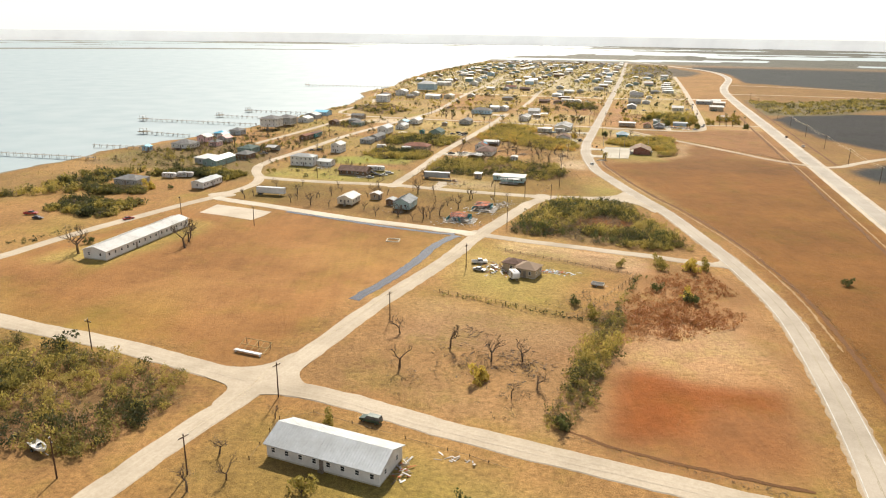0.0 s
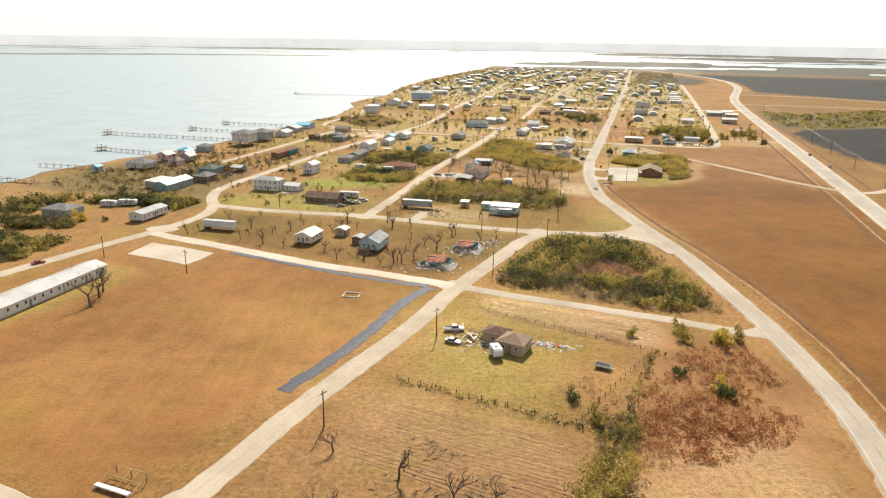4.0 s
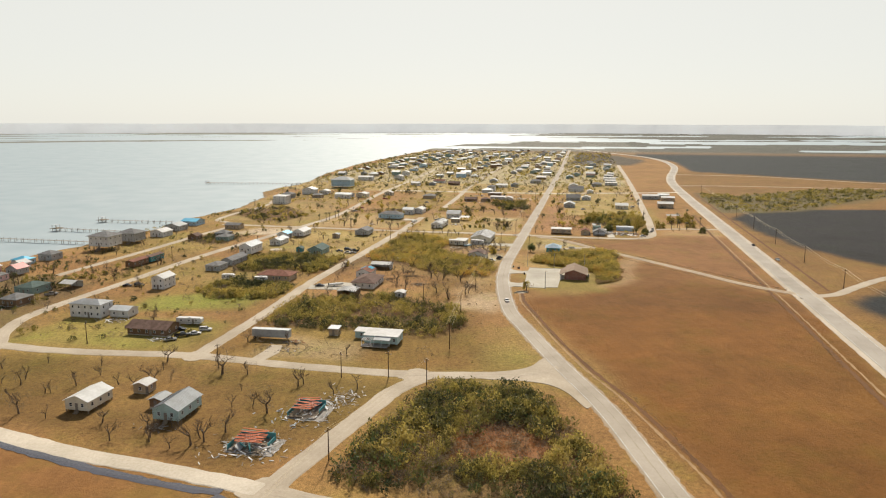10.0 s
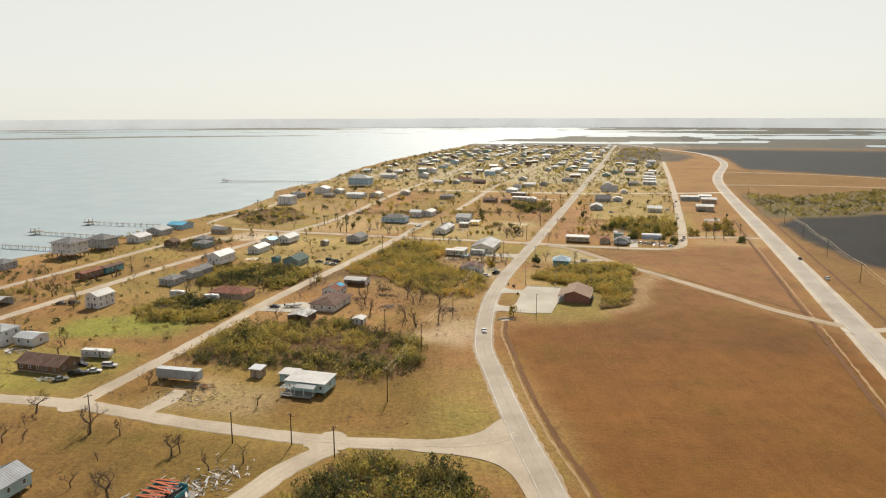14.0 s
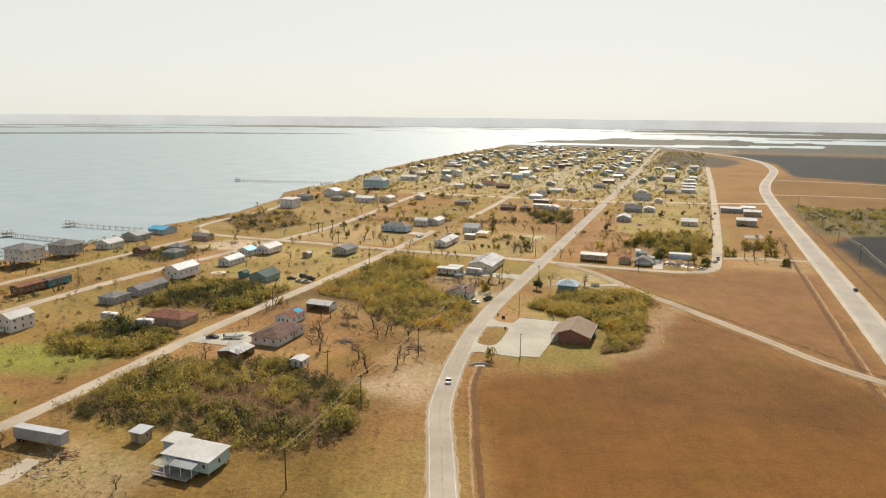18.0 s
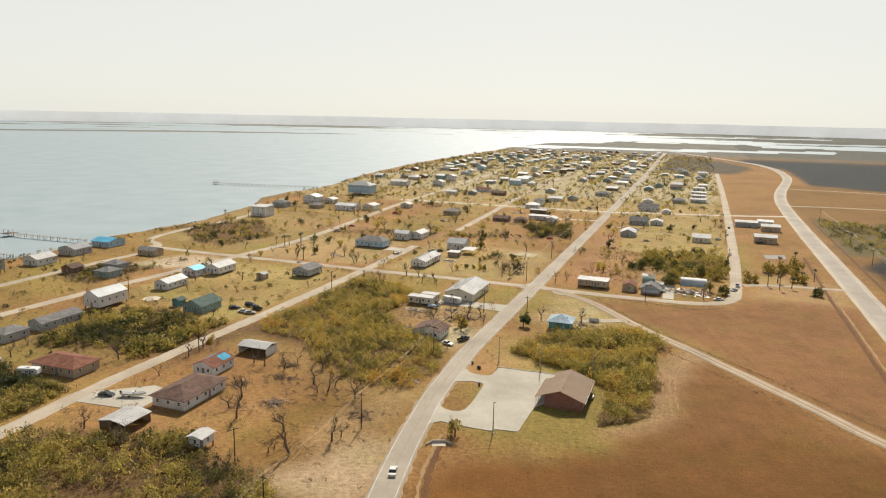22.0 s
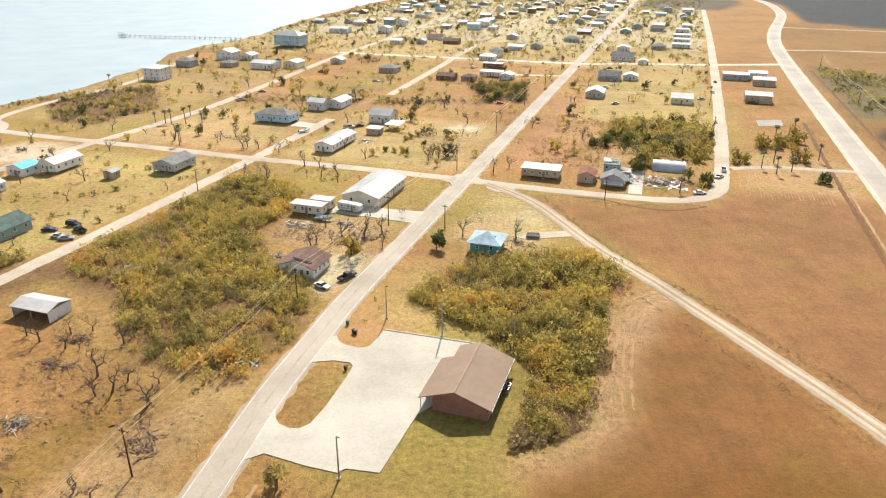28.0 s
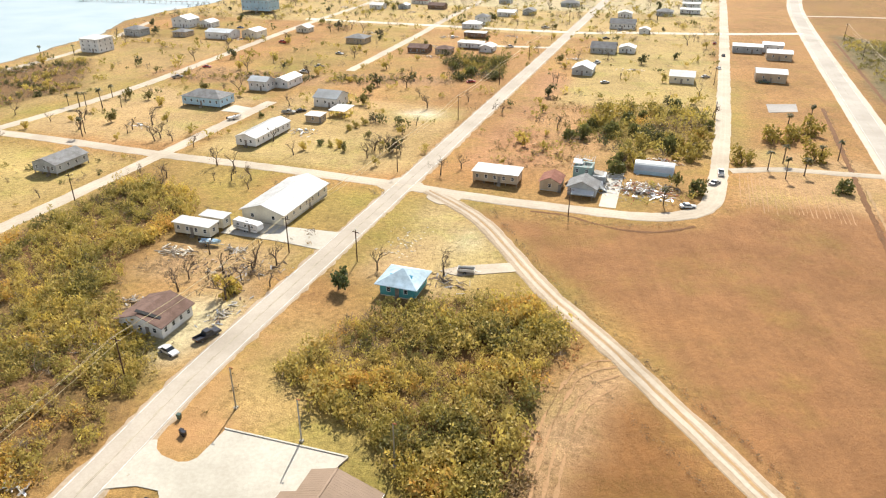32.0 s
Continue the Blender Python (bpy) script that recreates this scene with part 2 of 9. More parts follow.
def wave_noise(x, y, seed, size, octaves=4):
    """Smooth value noise between 0 and 1 for arrays."""
    total, weight, out = 0.0, 1.0, 0.0
    for o in range(octaves):
        g = np.random.RandomState(seed + o).rand(64, 64)
        u, v = x / size * 2 ** o + 17.3 * o, y / size * 2 ** o + 5.1 * o
        i, j = np.floor(u).astype(int), np.floor(v).astype(int)
        fu, fv = u - i, v - j
        fu, fv = fu * fu * (3 - 2 * fu), fv * fv * (3 - 2 * fv)
        q = lambda a, b: g[a % 64, b % 64]
        n = (q(i, j) * (1 - fu) + q(i + 1, j) * fu) * (1 - fv) + (q(i, j + 1) * (1 - fu) + q(i + 1, j + 1) * fu) * fv
        out, total, weight = out + n * weight, total + weight, weight * 0.5
    return out / total


def spread(lo, hi, step, out_lo, out_hi, grow=1.06, most=70):
    a = list(np.arange(lo, hi + 0.1, step))
    d = step
    while a[-1] < out_hi:
        d = min(d * grow, most)
        a.append(a[-1] + d)
    d = step
    while a[0] > out_lo:
        d = min(d * grow, most)
        a.insert(0, a[0] - d)
    return np.array(a)


# soils, each a patch of the plan: colour and outline (x across, y along the road)
DRY = (0.288, 0.156, 0.057)
SOILS = []


def soil(colour, *outline):
    SOILS.append((colour, list(outline)))


soil((0.225, 0.124, 0.0423), (150, -700), (152, 0), (156, 500), (160, 700), (176, 850), (205, 870), (420, 720), (1000, 600), (1000, -700))
soil((0.258, 0.124, 0.0410), (-56, -340), (-140, -333), (-182, -300), (-164, -212), (-120, -201), (-46, -212), (-36, -222))
soil((0.182, 0.080, 0.0185), (14, -30), (40, -100), (60, -150), (80, -225), (88, -300), (92, -480), (136, -480), (138, -4), (104, 38), (86, 66), (66, 84), (60, 60), (54, 24), (48, -2), (34, -14), (20, -18))
soil((0.228, 0.113, 0.0450), (24, 146), (60, 146), (86, 156), (98, 176), (138, 190), (138, 14), (106, 54), (60, 108))
soil((0.360, 0.222, 0.1012), (98, 180), (138, 180), (138, 230), (98, 230))
soil((0.250, 0.131, 0.0515), (28, -356), (70, -362), (77, -330), (76, -300), (70, -250), (62, -228), (38, -222), (36, -244), (30, -290))
soil((0.360, 0.207, 0.0966), (30, -346), (34, -296), (60, -286), (70, -300), (71, -354), (50, -352))
soil((0.235, 0.074, 0.016), (31, -318), (40, -311), (49, -317.5), (59.5, -317.5), (70, -316), (69.5, -331), (61.5, -331), (53.5, -328.5), (49, -343), (32, -349), (30.5, -331))
soil((0.225, 0.098, 0.034), (32, -352.5), (32, -349), (49, -343), (53.5, -328.5), (61.5, -331), (69.5, -331), (71, -343), (69, -356.5), (55, -355.5), (45, -354))
soil((0.360, 0.212, 0.1058), (38, -312), (52, -314), (64, -300), (60, -276), (40, -290))
soil((0.280, 0.159, 0.0662), (-42, -343), (26, -352), (30, -290), (-26, -282), (-36, -300))
soil((0.260, 0.142, 0.0500), (1.5, 6), (11, 5), (11, 28), (1, 26))
soil((0.280, 0.145, 0.0598), (2, 36), (10.5, 36), (11, 44), (14, 60), (3, 70))
soil((0.310, 0.169, 0.0736), (-22, -283), (20, -289), (22, -318), (-30, -314))
soil((0.480, 0.300, 0.1750), (-18, -216), (38, -222), (40, -243), (-14, -229))
soil((0.300, 0.190, 0.0640), (-24, -230), (14, -238), (16, -282), (-24, -276))
soil((0.300, 0.164, 0.0690), (-153, -216), (-154, -199), (-124, -205), (-125, -219))
soil((0.255, 0.222, 0.0500), (-152, -86), (-103, -70), (-99, -28), (-130, -40), (-155, -62))
soil((0.250, 0.188, 0.0480), (-170, -128), (-98, -126), (-98, -90), (-165, -95))
soil((0.228, 0.126, 0.0380), (-90, -128), (8, -126), (0, -60), (-12, 0), (-34, 20), (-34, -100), (-90, -96))
soil((0.335, 0.222, 0.1200), (-72, -126), (-38, -126), (-36, -106), (-72, -100))
soil((0.300, 0.186, 0.0680), (-90, 30), (-10, 0), (-10, 60), (-40, 76), (-60, 44), (-88, 60))
soil((0.340, 0.212, 0.1000), (-24, -24), (-5, -34), (-5, 18), (-12, 14), (-18, -6))
soil((0.235, 0.174, 0.0478), (10, -6), (50, -6), (52, 22), (50, 52), (46, 60), (30, 58), (12, 46))
soil((0.305, 0.192, 0.0720), (5, 44), (18, 44), (24, 66), (5, 80))
soil((0.370, 0.251, 0.1242), (10, 100), (34, 96), (40, 118), (22, 146), (8, 148))
soil((0.330, 0.222, 0.0950), (-88, 164), (-8, 164), (-8, 250), (-88, 250))
soil((0.305, 0.205, 0.0760), (-170, 70), (-100, 50), (-100, 150), (-170, 150))
soil((0.330, 0.220, 0.0980), (-170, 166), (-100, 166), (-100, 240), (-170, 240))
soil((0.300, 0.159, 0.0736), (6, 176), (38, 190), (44, 240), (30, 300), (6, 340))
soil((0.270, 0.154, 0.0690), (-182, 250), (-100, 258), (-90, 264), (-30, 290), (-34, 302), (-92, 288), (-182, 280))
soil((0.320, 0.183, 0.0782), (46, 164), (50, 160), (56, 210), (36, 260), (8, 290))
soil((0.315, 0.222, 0.0860), (20, 270), (88, 270), (88, 440), (20, 440))
soil((0.250, 0.150, 0.0478), (-260, 20), (-190, 10), (-190, 150), (-225, 150), (-265, 170))
soil((0.290, 0.190, 0.0760), (-262, 190), (-186, 170), (-180, 350), (-290, 350))
soil((0.240, 0.140, 0.0506), (-330, -300), (-250, -290), (-240, -40), (-320, -60))
soil((0.240, 0.140, 0.0506), (-345, 350), (-300, 340), (-300, 470), (-345, 480))
soil((0.030, 0.029, 0.029), (208, 88), (178, 140), (168, 200), (164, 240), (163, 284), (196, 350), (314, 378), (620, 430), (900, 420), (900, 250), (400, 140))
soil((0.028, 0.030, 0.030), (161, -4), (190, 30), (300, 92), (600, 150), (600, -200), (190, -120), (170, -40))
# far-town soil paled and greyed, distance haze put into the colour
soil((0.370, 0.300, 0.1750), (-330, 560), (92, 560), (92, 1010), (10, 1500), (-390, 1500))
soil((0.150, 0.116, 0.0552), (160, 318), (158, 400), (162, 505), (200, 474), (274, 542), (352, 596), (430, 560), (360, 495), (226, 340))
soil((0.042, 0.045, 0.045), (205, 860), (430, 700), (1200, 560), (2600, 900), (2600, 1500), (200, 1500), (120, 1420), (210, 1150))
soil((0.100, 0.080, 0.0570), (6, 1000), (120, 1010), (160, 1180), (100, 1400), (10, 1500))

soil((0.240, 0.130, 0.0478), (-150, -343), (-60, -352), (-62, -392), (-150, -400))
soil((0.270, 0.169, 0.0534), (-46, -388), (-24, -388), (-4, -384), (4, -366), (-12, -360), (-30, -358), (-46, -362))
soil((0.300, 0.188, 0.0644), (2, -390), (40, -390), (40, -372), (4, -368))
soil((0.190, 0.108, 0.0331), (-160, -184), (-34, -204), (-12, -140), (-90, -138), (-160, -142))
soil((0.330, 0.227, 0.0662), (-168, -290), (-142, -292), (-138, -262), (-138, -228), (-158, -226))
soil((0.420, 0.323, 0.2162), (-214, 112), (-180, 118), (-178, 150), (-204, 150))
soil((0.390, 0.280, 0.1700), (2, -16), (-6, -22), (-15, -36), (-22, -42), (-21, -51), (-6, -50), (6, -54), (6, -38))
soil((0.500, 0.410, 0.2900), (24.5, 119), (29.5, 120), (31.5, 127), (28, 134), (24, 131))
soil((0.180, 0.112, 0.0480), (-292, -132), (-196, -132), (-188, -96), (-192, -76), (-200, -40), (-232, -34), (-292, -26))
soil((0.190, 0.120, 0.0480), (-236, -150), (-172, -150), (-176, -112), (-196, -98), (-240, -120))
# weaker step of the same haze paling, nearer in
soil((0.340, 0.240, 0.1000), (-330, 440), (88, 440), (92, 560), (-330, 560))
soil((0.520, 0.440, 0.3200), (-35, 236), (-29, 232), (-21, 231), (-20, 238), (-25, 245), (-32, 244))
soil((0.385, 0.285, 0.1750), (-36, 56), (-26, 52), (-13, 52), (-6, 60), (-5, 72), (-10, 82), (-20, 80), (-32, 68))
soil((0.330, 0.212, 0.1050), (-44, 84), (-12, 84), (-8, 104), (-40, 104))
# leaf litter under the thickets, darkened to paint in the shade between bushes
soil((0.165, 0.091, 0.0386), (-276, 226), (-240, 280), (-196, 226), (-200, 186), (-222, 182))
soil((0.165, 0.091, 0.0386), (-232, 78), (-196, 76), (-194, 110), (-228, 112))
soil((0.165, 0.091, 0.0386), (-15, -203), (-13, -184), (-2, -141), (21, -137), (34, -152), (46, -180), (56, -207), (40, -211), (22, -210), (0, -206))
soil((0.270, 0.118, 0.0580), (9, -176), (20, -168), (34, -171), (38, -178), (30, -186), (12, -187))
soil((0.165, 0.091, 0.0386), (-89, -90), (-87, -52), (-50, -36), (-13, -50), (-4, -76), (-17, -95), (-36, -90), (-75, -92))
soil((0.165, 0.091, 0.0386), (-87, 46), (-86, 134), (-58, 130), (-48, 112), (-50, 92), (-40, 73), (-14, 56), (-6, 34), (-10, 14), (-35, 16), (-52, 31))
soil((0.165, 0.091, 0.0386), (11, 60), (14, 74), (22, 90), (44, 101), (63, 99), (57, 72), (58, 46), (59, 26), (48.5, 18), (47, 38), (36, 48))
soil((0.165, 0.091, 0.0386), (-144, 0), (-159, 36), (-138, 54), (-109, 45), (-81, 60), (-86, 30), (-88, 4), (-115, 10))
soil((0.165, 0.091, 0.0386), (-150, -345), (-67, -350), (-60, -362), (-64, -386), (-90, -388), (-150, -394))
# mown swathe round the thicket by the hall
soil((0.192, 0.092, 0.0300), (50, -14), (138, -14), (138, -4), (104, 38), (86, 66), (66, 84), (62, 60), (60, 30))
soil((0.370, 0.236, 0.1250), (46, 5), (57, 10), (67, 26), (67.5, 52), (66, 68), (76, 82), (70, 88), (62, 80), (59, 62), (59.5, 30), (53, 17))
soil((0.162, 0.073, 0.0195), (36, -30), (138, -30), (138, 0), (116, 22), (84, 16), (66, 8), (50, -8))
soil((0.330, 0.193, 0.0920), (-30, -318), (-24, -290), (18, -296), (20, -312))


def build_ground():
    ys = spread(-470, 640, 3.4, -1500, 4900)
    xs = spread(-330, 200, 3.4, -4900, 4900)
    X, Y = np.meshgrid(xs, ys)
    a = radians(-16.6)
    WX, WY = 107 + X * math.cos(a) - Y * math.sin(a), 469 + X * math.sin(a) + Y * math.cos(a)
    jig = (wave_noise(X, Y, 3, 22, 3) - 0.5) * 9
    jag = (wave_noise(X, Y, 9, 22, 3) - 0.5) * 9
    col = np.empty(X.shape + (3,))
    col[:] = DRY
    grain = np.ones(X.shape)
    green = np.clip((wave_noise(X, Y, 21, 60, 4) - 0.45) * 5, 0, 1)[..., None] * ((Y > -140) & (X < 100) & (Y < 1500))[..., None]
    col = col * (1 - 0.6 * green) + np.array((0.235, 0.178, 0.05)) * 0.6 * green
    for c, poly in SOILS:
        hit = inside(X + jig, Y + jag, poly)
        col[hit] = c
        grain[hit] = 0.35 if c[1] / c[0] < 0.53 else 1.0
    # pale dusty swirls and ochre-olive regrowth over the near fields and lots
    near = ((Y < 420) & (X > -300) & (X < 200) & (col[..., 1] > 0.42 * col[..., 0])) * np.where((X > 40) & (Y > -215), 0.3, np.where(Y > 150, 0.45, 1.0))
    dust = np.clip((wave_noise(X * 0.6 + Y * 0.5, Y - X * 0.3, 71, 34, 4) - 0.46) * 3.2, 0, 1) * near
    ochre = np.clip((wave_noise(X, Y, 73, 48, 4) - 0.47) * 3.5, 0, 1) * near
    col *= (1 + dust[..., None] * np.array((0.24, 0.29, 0.40))) * (1 + ochre[..., None] * np.array((0.0, 0.15, -0.05)))
    # wide marsh beyond the town
    far = np.clip((Y - 1480 + jig * 8) / 120, 0, 1)[..., None]
    far = np.maximum(far, np.clip((np.abs(X) - 700 + jig * 8) / 150, 0, 1)[..., None] * (Y[..., None] > 400))
    dark = np.where(X > 170, 0.72, 1.0)[..., None] * np.array((0.155, 0.150, 0.130)) * (0.8 + 0.5 * wave_noise(X, Y, 40, 300, 4))[..., None]
    keep = (X > 170)[..., None] & (Y < 1500)[..., None]
    col = np.where(keep, col, col * (1 - far) + dark * far)
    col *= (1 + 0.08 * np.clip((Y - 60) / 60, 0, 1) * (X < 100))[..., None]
    # soft borders between the soils
    for _ in range(2):
        col[1:-1, 1:-1] = (col[1:-1, 1:-1] * 2 + col[:-2, 1:-1] + col[2:, 1:-1] + col[1:-1, :-2] + col[1:-1, 2:]) / 6
    # heights: the bay, the channels and ponds lie below the water
    edge = X - shore(Y) + (wave_noise(X, Y, 5, 26, 3) - 0.5) * 14
    Z = np.clip(edge * 0.10, -3.0, 0.0)
    n = wave_noise(WX * 0.20, WY, 60, 150, 4)
    out = np.hypot(WX - 60, WY - 220)
    level = np.zeros(X.shape)
    east = np.clip((WX - 300) / 1500, 0, 1)
    marsh = (out > 1950) & (out <= 2780) & (WY > 1300) & (edge > -50)
    level[marsh & (n > 0.51 + 0.17 * east)] = -2.0
    level[(out > 2780) & (out <= 3700) & (n > 0.30 + 0.26 * east)] = -2.0
    level[(out > 3700) & (out < 4560) & (n > 0.46 + 0.10 * east)] = -2.0
    level[(WY > 1350) & (WX > 420) & (X > 215) & (out < 1950) & (n > 0.70)] = -2.0
    Z = np.where(edge < -4, Z, np.minimum(Z, level))
    # low islands and bars across the bay
    west = np.clip((-WX - 100) / 900, 0, 1)
    bars = (edge < -4) & (((out > 2790) & (out < 2850 + 130 * west) & (n < 0.44 + 0.3 * west)) | ((out > 3060) & (out < 3120) & (n < 0.5)) | ((out > 3400) & (out < 3500) & (n < 0.46)) | ((out > 3800) & (n < 0.52)))
    Z[bars] = 0.4
    col[bars] = np.array((0.21, 0.205, 0.18))
    Z += np.where(Z > -0.05, (wave_noise(X, Y, 80, 30, 3) - 0.5) * 0.12, 0.0)
    wet = Z < -0.1
    col[wet] = np.array((0.20, 0.17, 0.12))
    ny, nx = X.shape
    verts = np.stack([WX, WY, Z], -1).reshape(-1, 3)
    i = np.arange((ny - 1) * (nx - 1))
    v0 = i // (nx - 1) * nx + i % (nx - 1)
    faces = np.stack([v0, v0 + 1, v0 + nx + 1, v0 + nx], -1)
    me = bpy.data.meshes.new("ground")
    me.vertices.add(len(verts))
    me.vertices.foreach_set("co", verts.astype(np.float32).ravel())
    me.loops.add(faces.size)
    me.loops.foreach_set("vertex_index", faces.astype(np.int32).ravel())
    me.polygons.add(len(faces))
    me.polygons.foreach_set("loop_start", np.arange(0, faces.size, 4, dtype=np.int32))
    me.polygons.foreach_set("loop_total", np.full(len(faces), 4, np.int32))
    me.update()
    at_ = me.attributes.new("soil", "FLOAT_COLOR", "POINT")
    at_.data.foreach_set("color", np.concatenate([col, grain[..., None]], -1).astype(np.float32).ravel())
    me.materials.append(GROUND)
    return tagged(new("ground", me), "flat dry grassland, tan fields and dark ploughed soil", "ground", kind="structure")


build_ground()

bm = bmesh.new()
vs = [bm.verts.new(v) for v in ((-4900, -1500, -0.28), (4900, -1500, -0.28), (4900, 4900, -0.28), (-4900, 4900, -0.28))]
bm.faces.new(vs)
tagged(part("water", bm, WATER), "pale calm shallow bay water with faint ripples", "water", kind="structure")


# far shore and painted haze line all round, just below the horizon
def backdrop():
    m, t, p = node_mat("far land with painted haze glow")
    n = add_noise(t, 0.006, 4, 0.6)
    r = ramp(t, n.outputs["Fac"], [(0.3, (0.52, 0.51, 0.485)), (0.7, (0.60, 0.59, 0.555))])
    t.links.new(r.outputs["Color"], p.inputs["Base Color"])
    # the pale colour also glows, standing in for haze on the unlit side
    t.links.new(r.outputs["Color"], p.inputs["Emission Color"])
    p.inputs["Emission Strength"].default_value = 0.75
    p.inputs["Roughness"].default_value = 1.0
    bm = bmesh.new()
    ring = []
    for k in range(180):
        ang = k * math.tau / 180
        h = 57 + 0.8 * math.sin(k * 0.9) + 0.6 * math.sin(k * 2.3)
        x, y = 100 + 4600 * math.cos(ang), 200 + 4600 * math.sin(ang)
        ring.append((bm.verts.new((x, y, -4)), bm.verts.new((x, y, h))))
    for k in range(180):
        (a, b), (c, d) = ring[k], ring[(k + 1) % 180]
        bm.faces.new((a, b, d, c))
    return tagged(part("backdrop", bm, m), "pale strip of far low land with haze painted as glow", "backdrop", kind="structure")


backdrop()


# ---------------------------------------------------------------- roads
def smooth_line(pts, step=3.0):
    """Catmull-Rom through the points, evenly stepped."""
    p = [Vector(q) for q in pts]
    p = [2 * p[0] - p[1]] + p + [2 * p[-1] - p[-2]]
    out = []
    for a, b, c, d in zip(p, p[1:], p[2:], p[3:]):
        n = max(1, int((c - b).length / step))
        for k in range(n):
            u = k / n
            out.append(0.5 * (2 * b + (c - a) * u + (2 * a - 5 * b + 4 * c - d) * u * u + (3 * b - a - 3 * c + d) * u ** 3))
    out.append(p[-2])
    return out


def ribbon(pts, width, z, ragged=0.0, offset=0.0, step=3.0, seed=1, dash=None):
    rnd = random.Random(seed)
    line = smooth_line(pts, step)
    verts, faces, prev, run = [], [], None, 0.0
    for k, q in enumerate(line):
        d = (line[min(k + 1, len(line) - 1)] - line[max(k - 1, 0)]).normalized()
        nrm = Vector((d.y, -d.x))
        l = q + nrm * (offset - width / 2 - rnd.uniform(-ragged, ragged))
        r = q + nrm * (offset + width / 2 + rnd.uniform(-ragged, ragged))
        verts += [TOWN @ Vector((l.x, l.y, z)), TOWN @ Vector((q.x + nrm.x * offset, q.y + nrm.y * offset, z + (0.05 if width > 2 else 0))), TOWN @ Vector((r.x, r.y, z))]
        if k:
            run += (q - line[k - 1]).length
        if k and (dash is None or (run % (dash * 2)) < dash):
            n = len(verts)
            faces += [(n - 6, n - 5, n - 2, n - 3), (n - 5, n - 4, n - 1, n - 2)]
    return verts, faces


def road(name, pts, width, material, label, z=0.10, ragged=0.35, category="road", seed=1, step=3.0):
    v, f = ribbon(pts, width, z, ragged, seed=seed, step=step)
    # skirts down into the ground
    n = len(v)
    for k in range(0, n, 3):
        for j in range(3):
            out = (v[k + j] - v[k + 1]) * (1.1 / width)
            v.append((v[k + j].x + out.x, v[k + j].y + out.y, -0.12))
    f += [(k, k + 3, n + k + 3, n + k) for k in range(0, n - 3, 3)] + [(k + 5, k + 2, n + k + 2, n + k + 5) for k in range(0, n - 3, 3)]
    return tagged(from_arrays(name, [tuple(q) for q in v], f, material), label, category, kind="structure")


MAIN = [(67, -480), (75.4, -410), (79.3, -374), (81.2, -341), (81.2, -302), (79.0, -264), (70.5, -222), (60, -185), (48.5, -148), (34.5, -114), (19.5, -75), (11, -52), (5.2, -25), (1.8, -4), (-0.6, 14), (-2.0, 34), (-3.3, 58), (-3.2, 100), (-3, 157), (-3, 250), (-3, 500), (-4, 900), (-8, 1300), (-12, 1660)]
HWY = [(141, -700), (142.5, -300), (144.4, 0), (145.4, 150), (146, 300), (146.5, 430), (148.4, 560), (152, 650), (162, 750), (178, 862), (190, 960), (194, 1060), (190, 1180), (168, 1310), (132, 1410), (88, 1520), (22, 1690), (-60, 1900)]
road("main_road", MAIN, 6.3, ASPHALT, "worn grey two-lane asphalt road through town", 0.14, 0.04, seed=2)
road("main_road_shoulder", MAIN, 7.3, TRACK, "dusty earth shoulders along the asphalt road", 0.09, 0.4, seed=3, step=1.8)
road("highway", HWY, 8.0, HIGHWAY, "pale two-lane highway curving past the fields", 0.16, 0.04, seed=4)
road("highway_shoulder", HWY, 12.0, GRAVEL, "light gravel shoulders of the highway", 0.10, 0.15, seed=5)
RUTTED = []


def street(name, width, material, label, *pts):
    made = road(name, list(pts), width, material, label, 0.12 if material is DIRT else 0.13, 0.22, seed=len(name) + int(width * 10))
    if material is DIRT:
        RUTTED.append(name)
        for k, off in enumerate((-0.85, 0.85)):
            v, f = ribbon(list(pts), 0.62, 0.176 + 0.004 * (len(RUTTED) % 5), 0.16, off, seed=len(name) + k)
            tagged(from_arrays("wheel_rut", [tuple(q) for q in v], f, RUT), "pale wheel rut worn into a dirt street", "road", kind="structure")
    return made


street("street_a", 6.0, DIRT, "pale caliche dirt street",
       (-60, -470), (-57.5, -420), (-54.4, -391), (-51.2, -368), (-45.3, -339.6), (-42.8, -321.5), (-40.2, -300), (-35.8, -275), (-30.8, -248), (-28.9, -232.6), (-27.1, -215), (-18.4, -167), (-14.6, -148), (-9, -136))
street("street_b", 6.2, DIRT, "pale dirt street crossing the near lots",
       (-260, -320), (-136, -337), (-95, -341), (-53, -348), (-27, -350.5), (0, -356), (35, -361), (76, -366))
street("street_c", 4.6, DIRT, "narrow dirt lane between brush and a fenced lot",
       (-28, -210), (-17.6, -211.6), (-1.7, -214.2), (13.2, -215.6), (27.4, -217.6), (40.8, -218.8), (50, -220.8), (62, -222.5), (71, -223))
street("street_d", 5.4, SHELL, "white crushed shell street beside a wet ditch",
       (-28, -210), (-43.6, -207.8), (-62.2, -205.4), (-81.6, -203.4), (-103.8, -199), (-128.5, -193.7), (-154.8, -188.8), (-164, -186))
street("street_e", 5.6, DIRT, "pale dirt cross street",
       (-170, -134.5), (-152, -136), (-129, -135), (-91, -131), (-54, -133), (-19, -133), (4, -130), (26, -124), (34, -116))
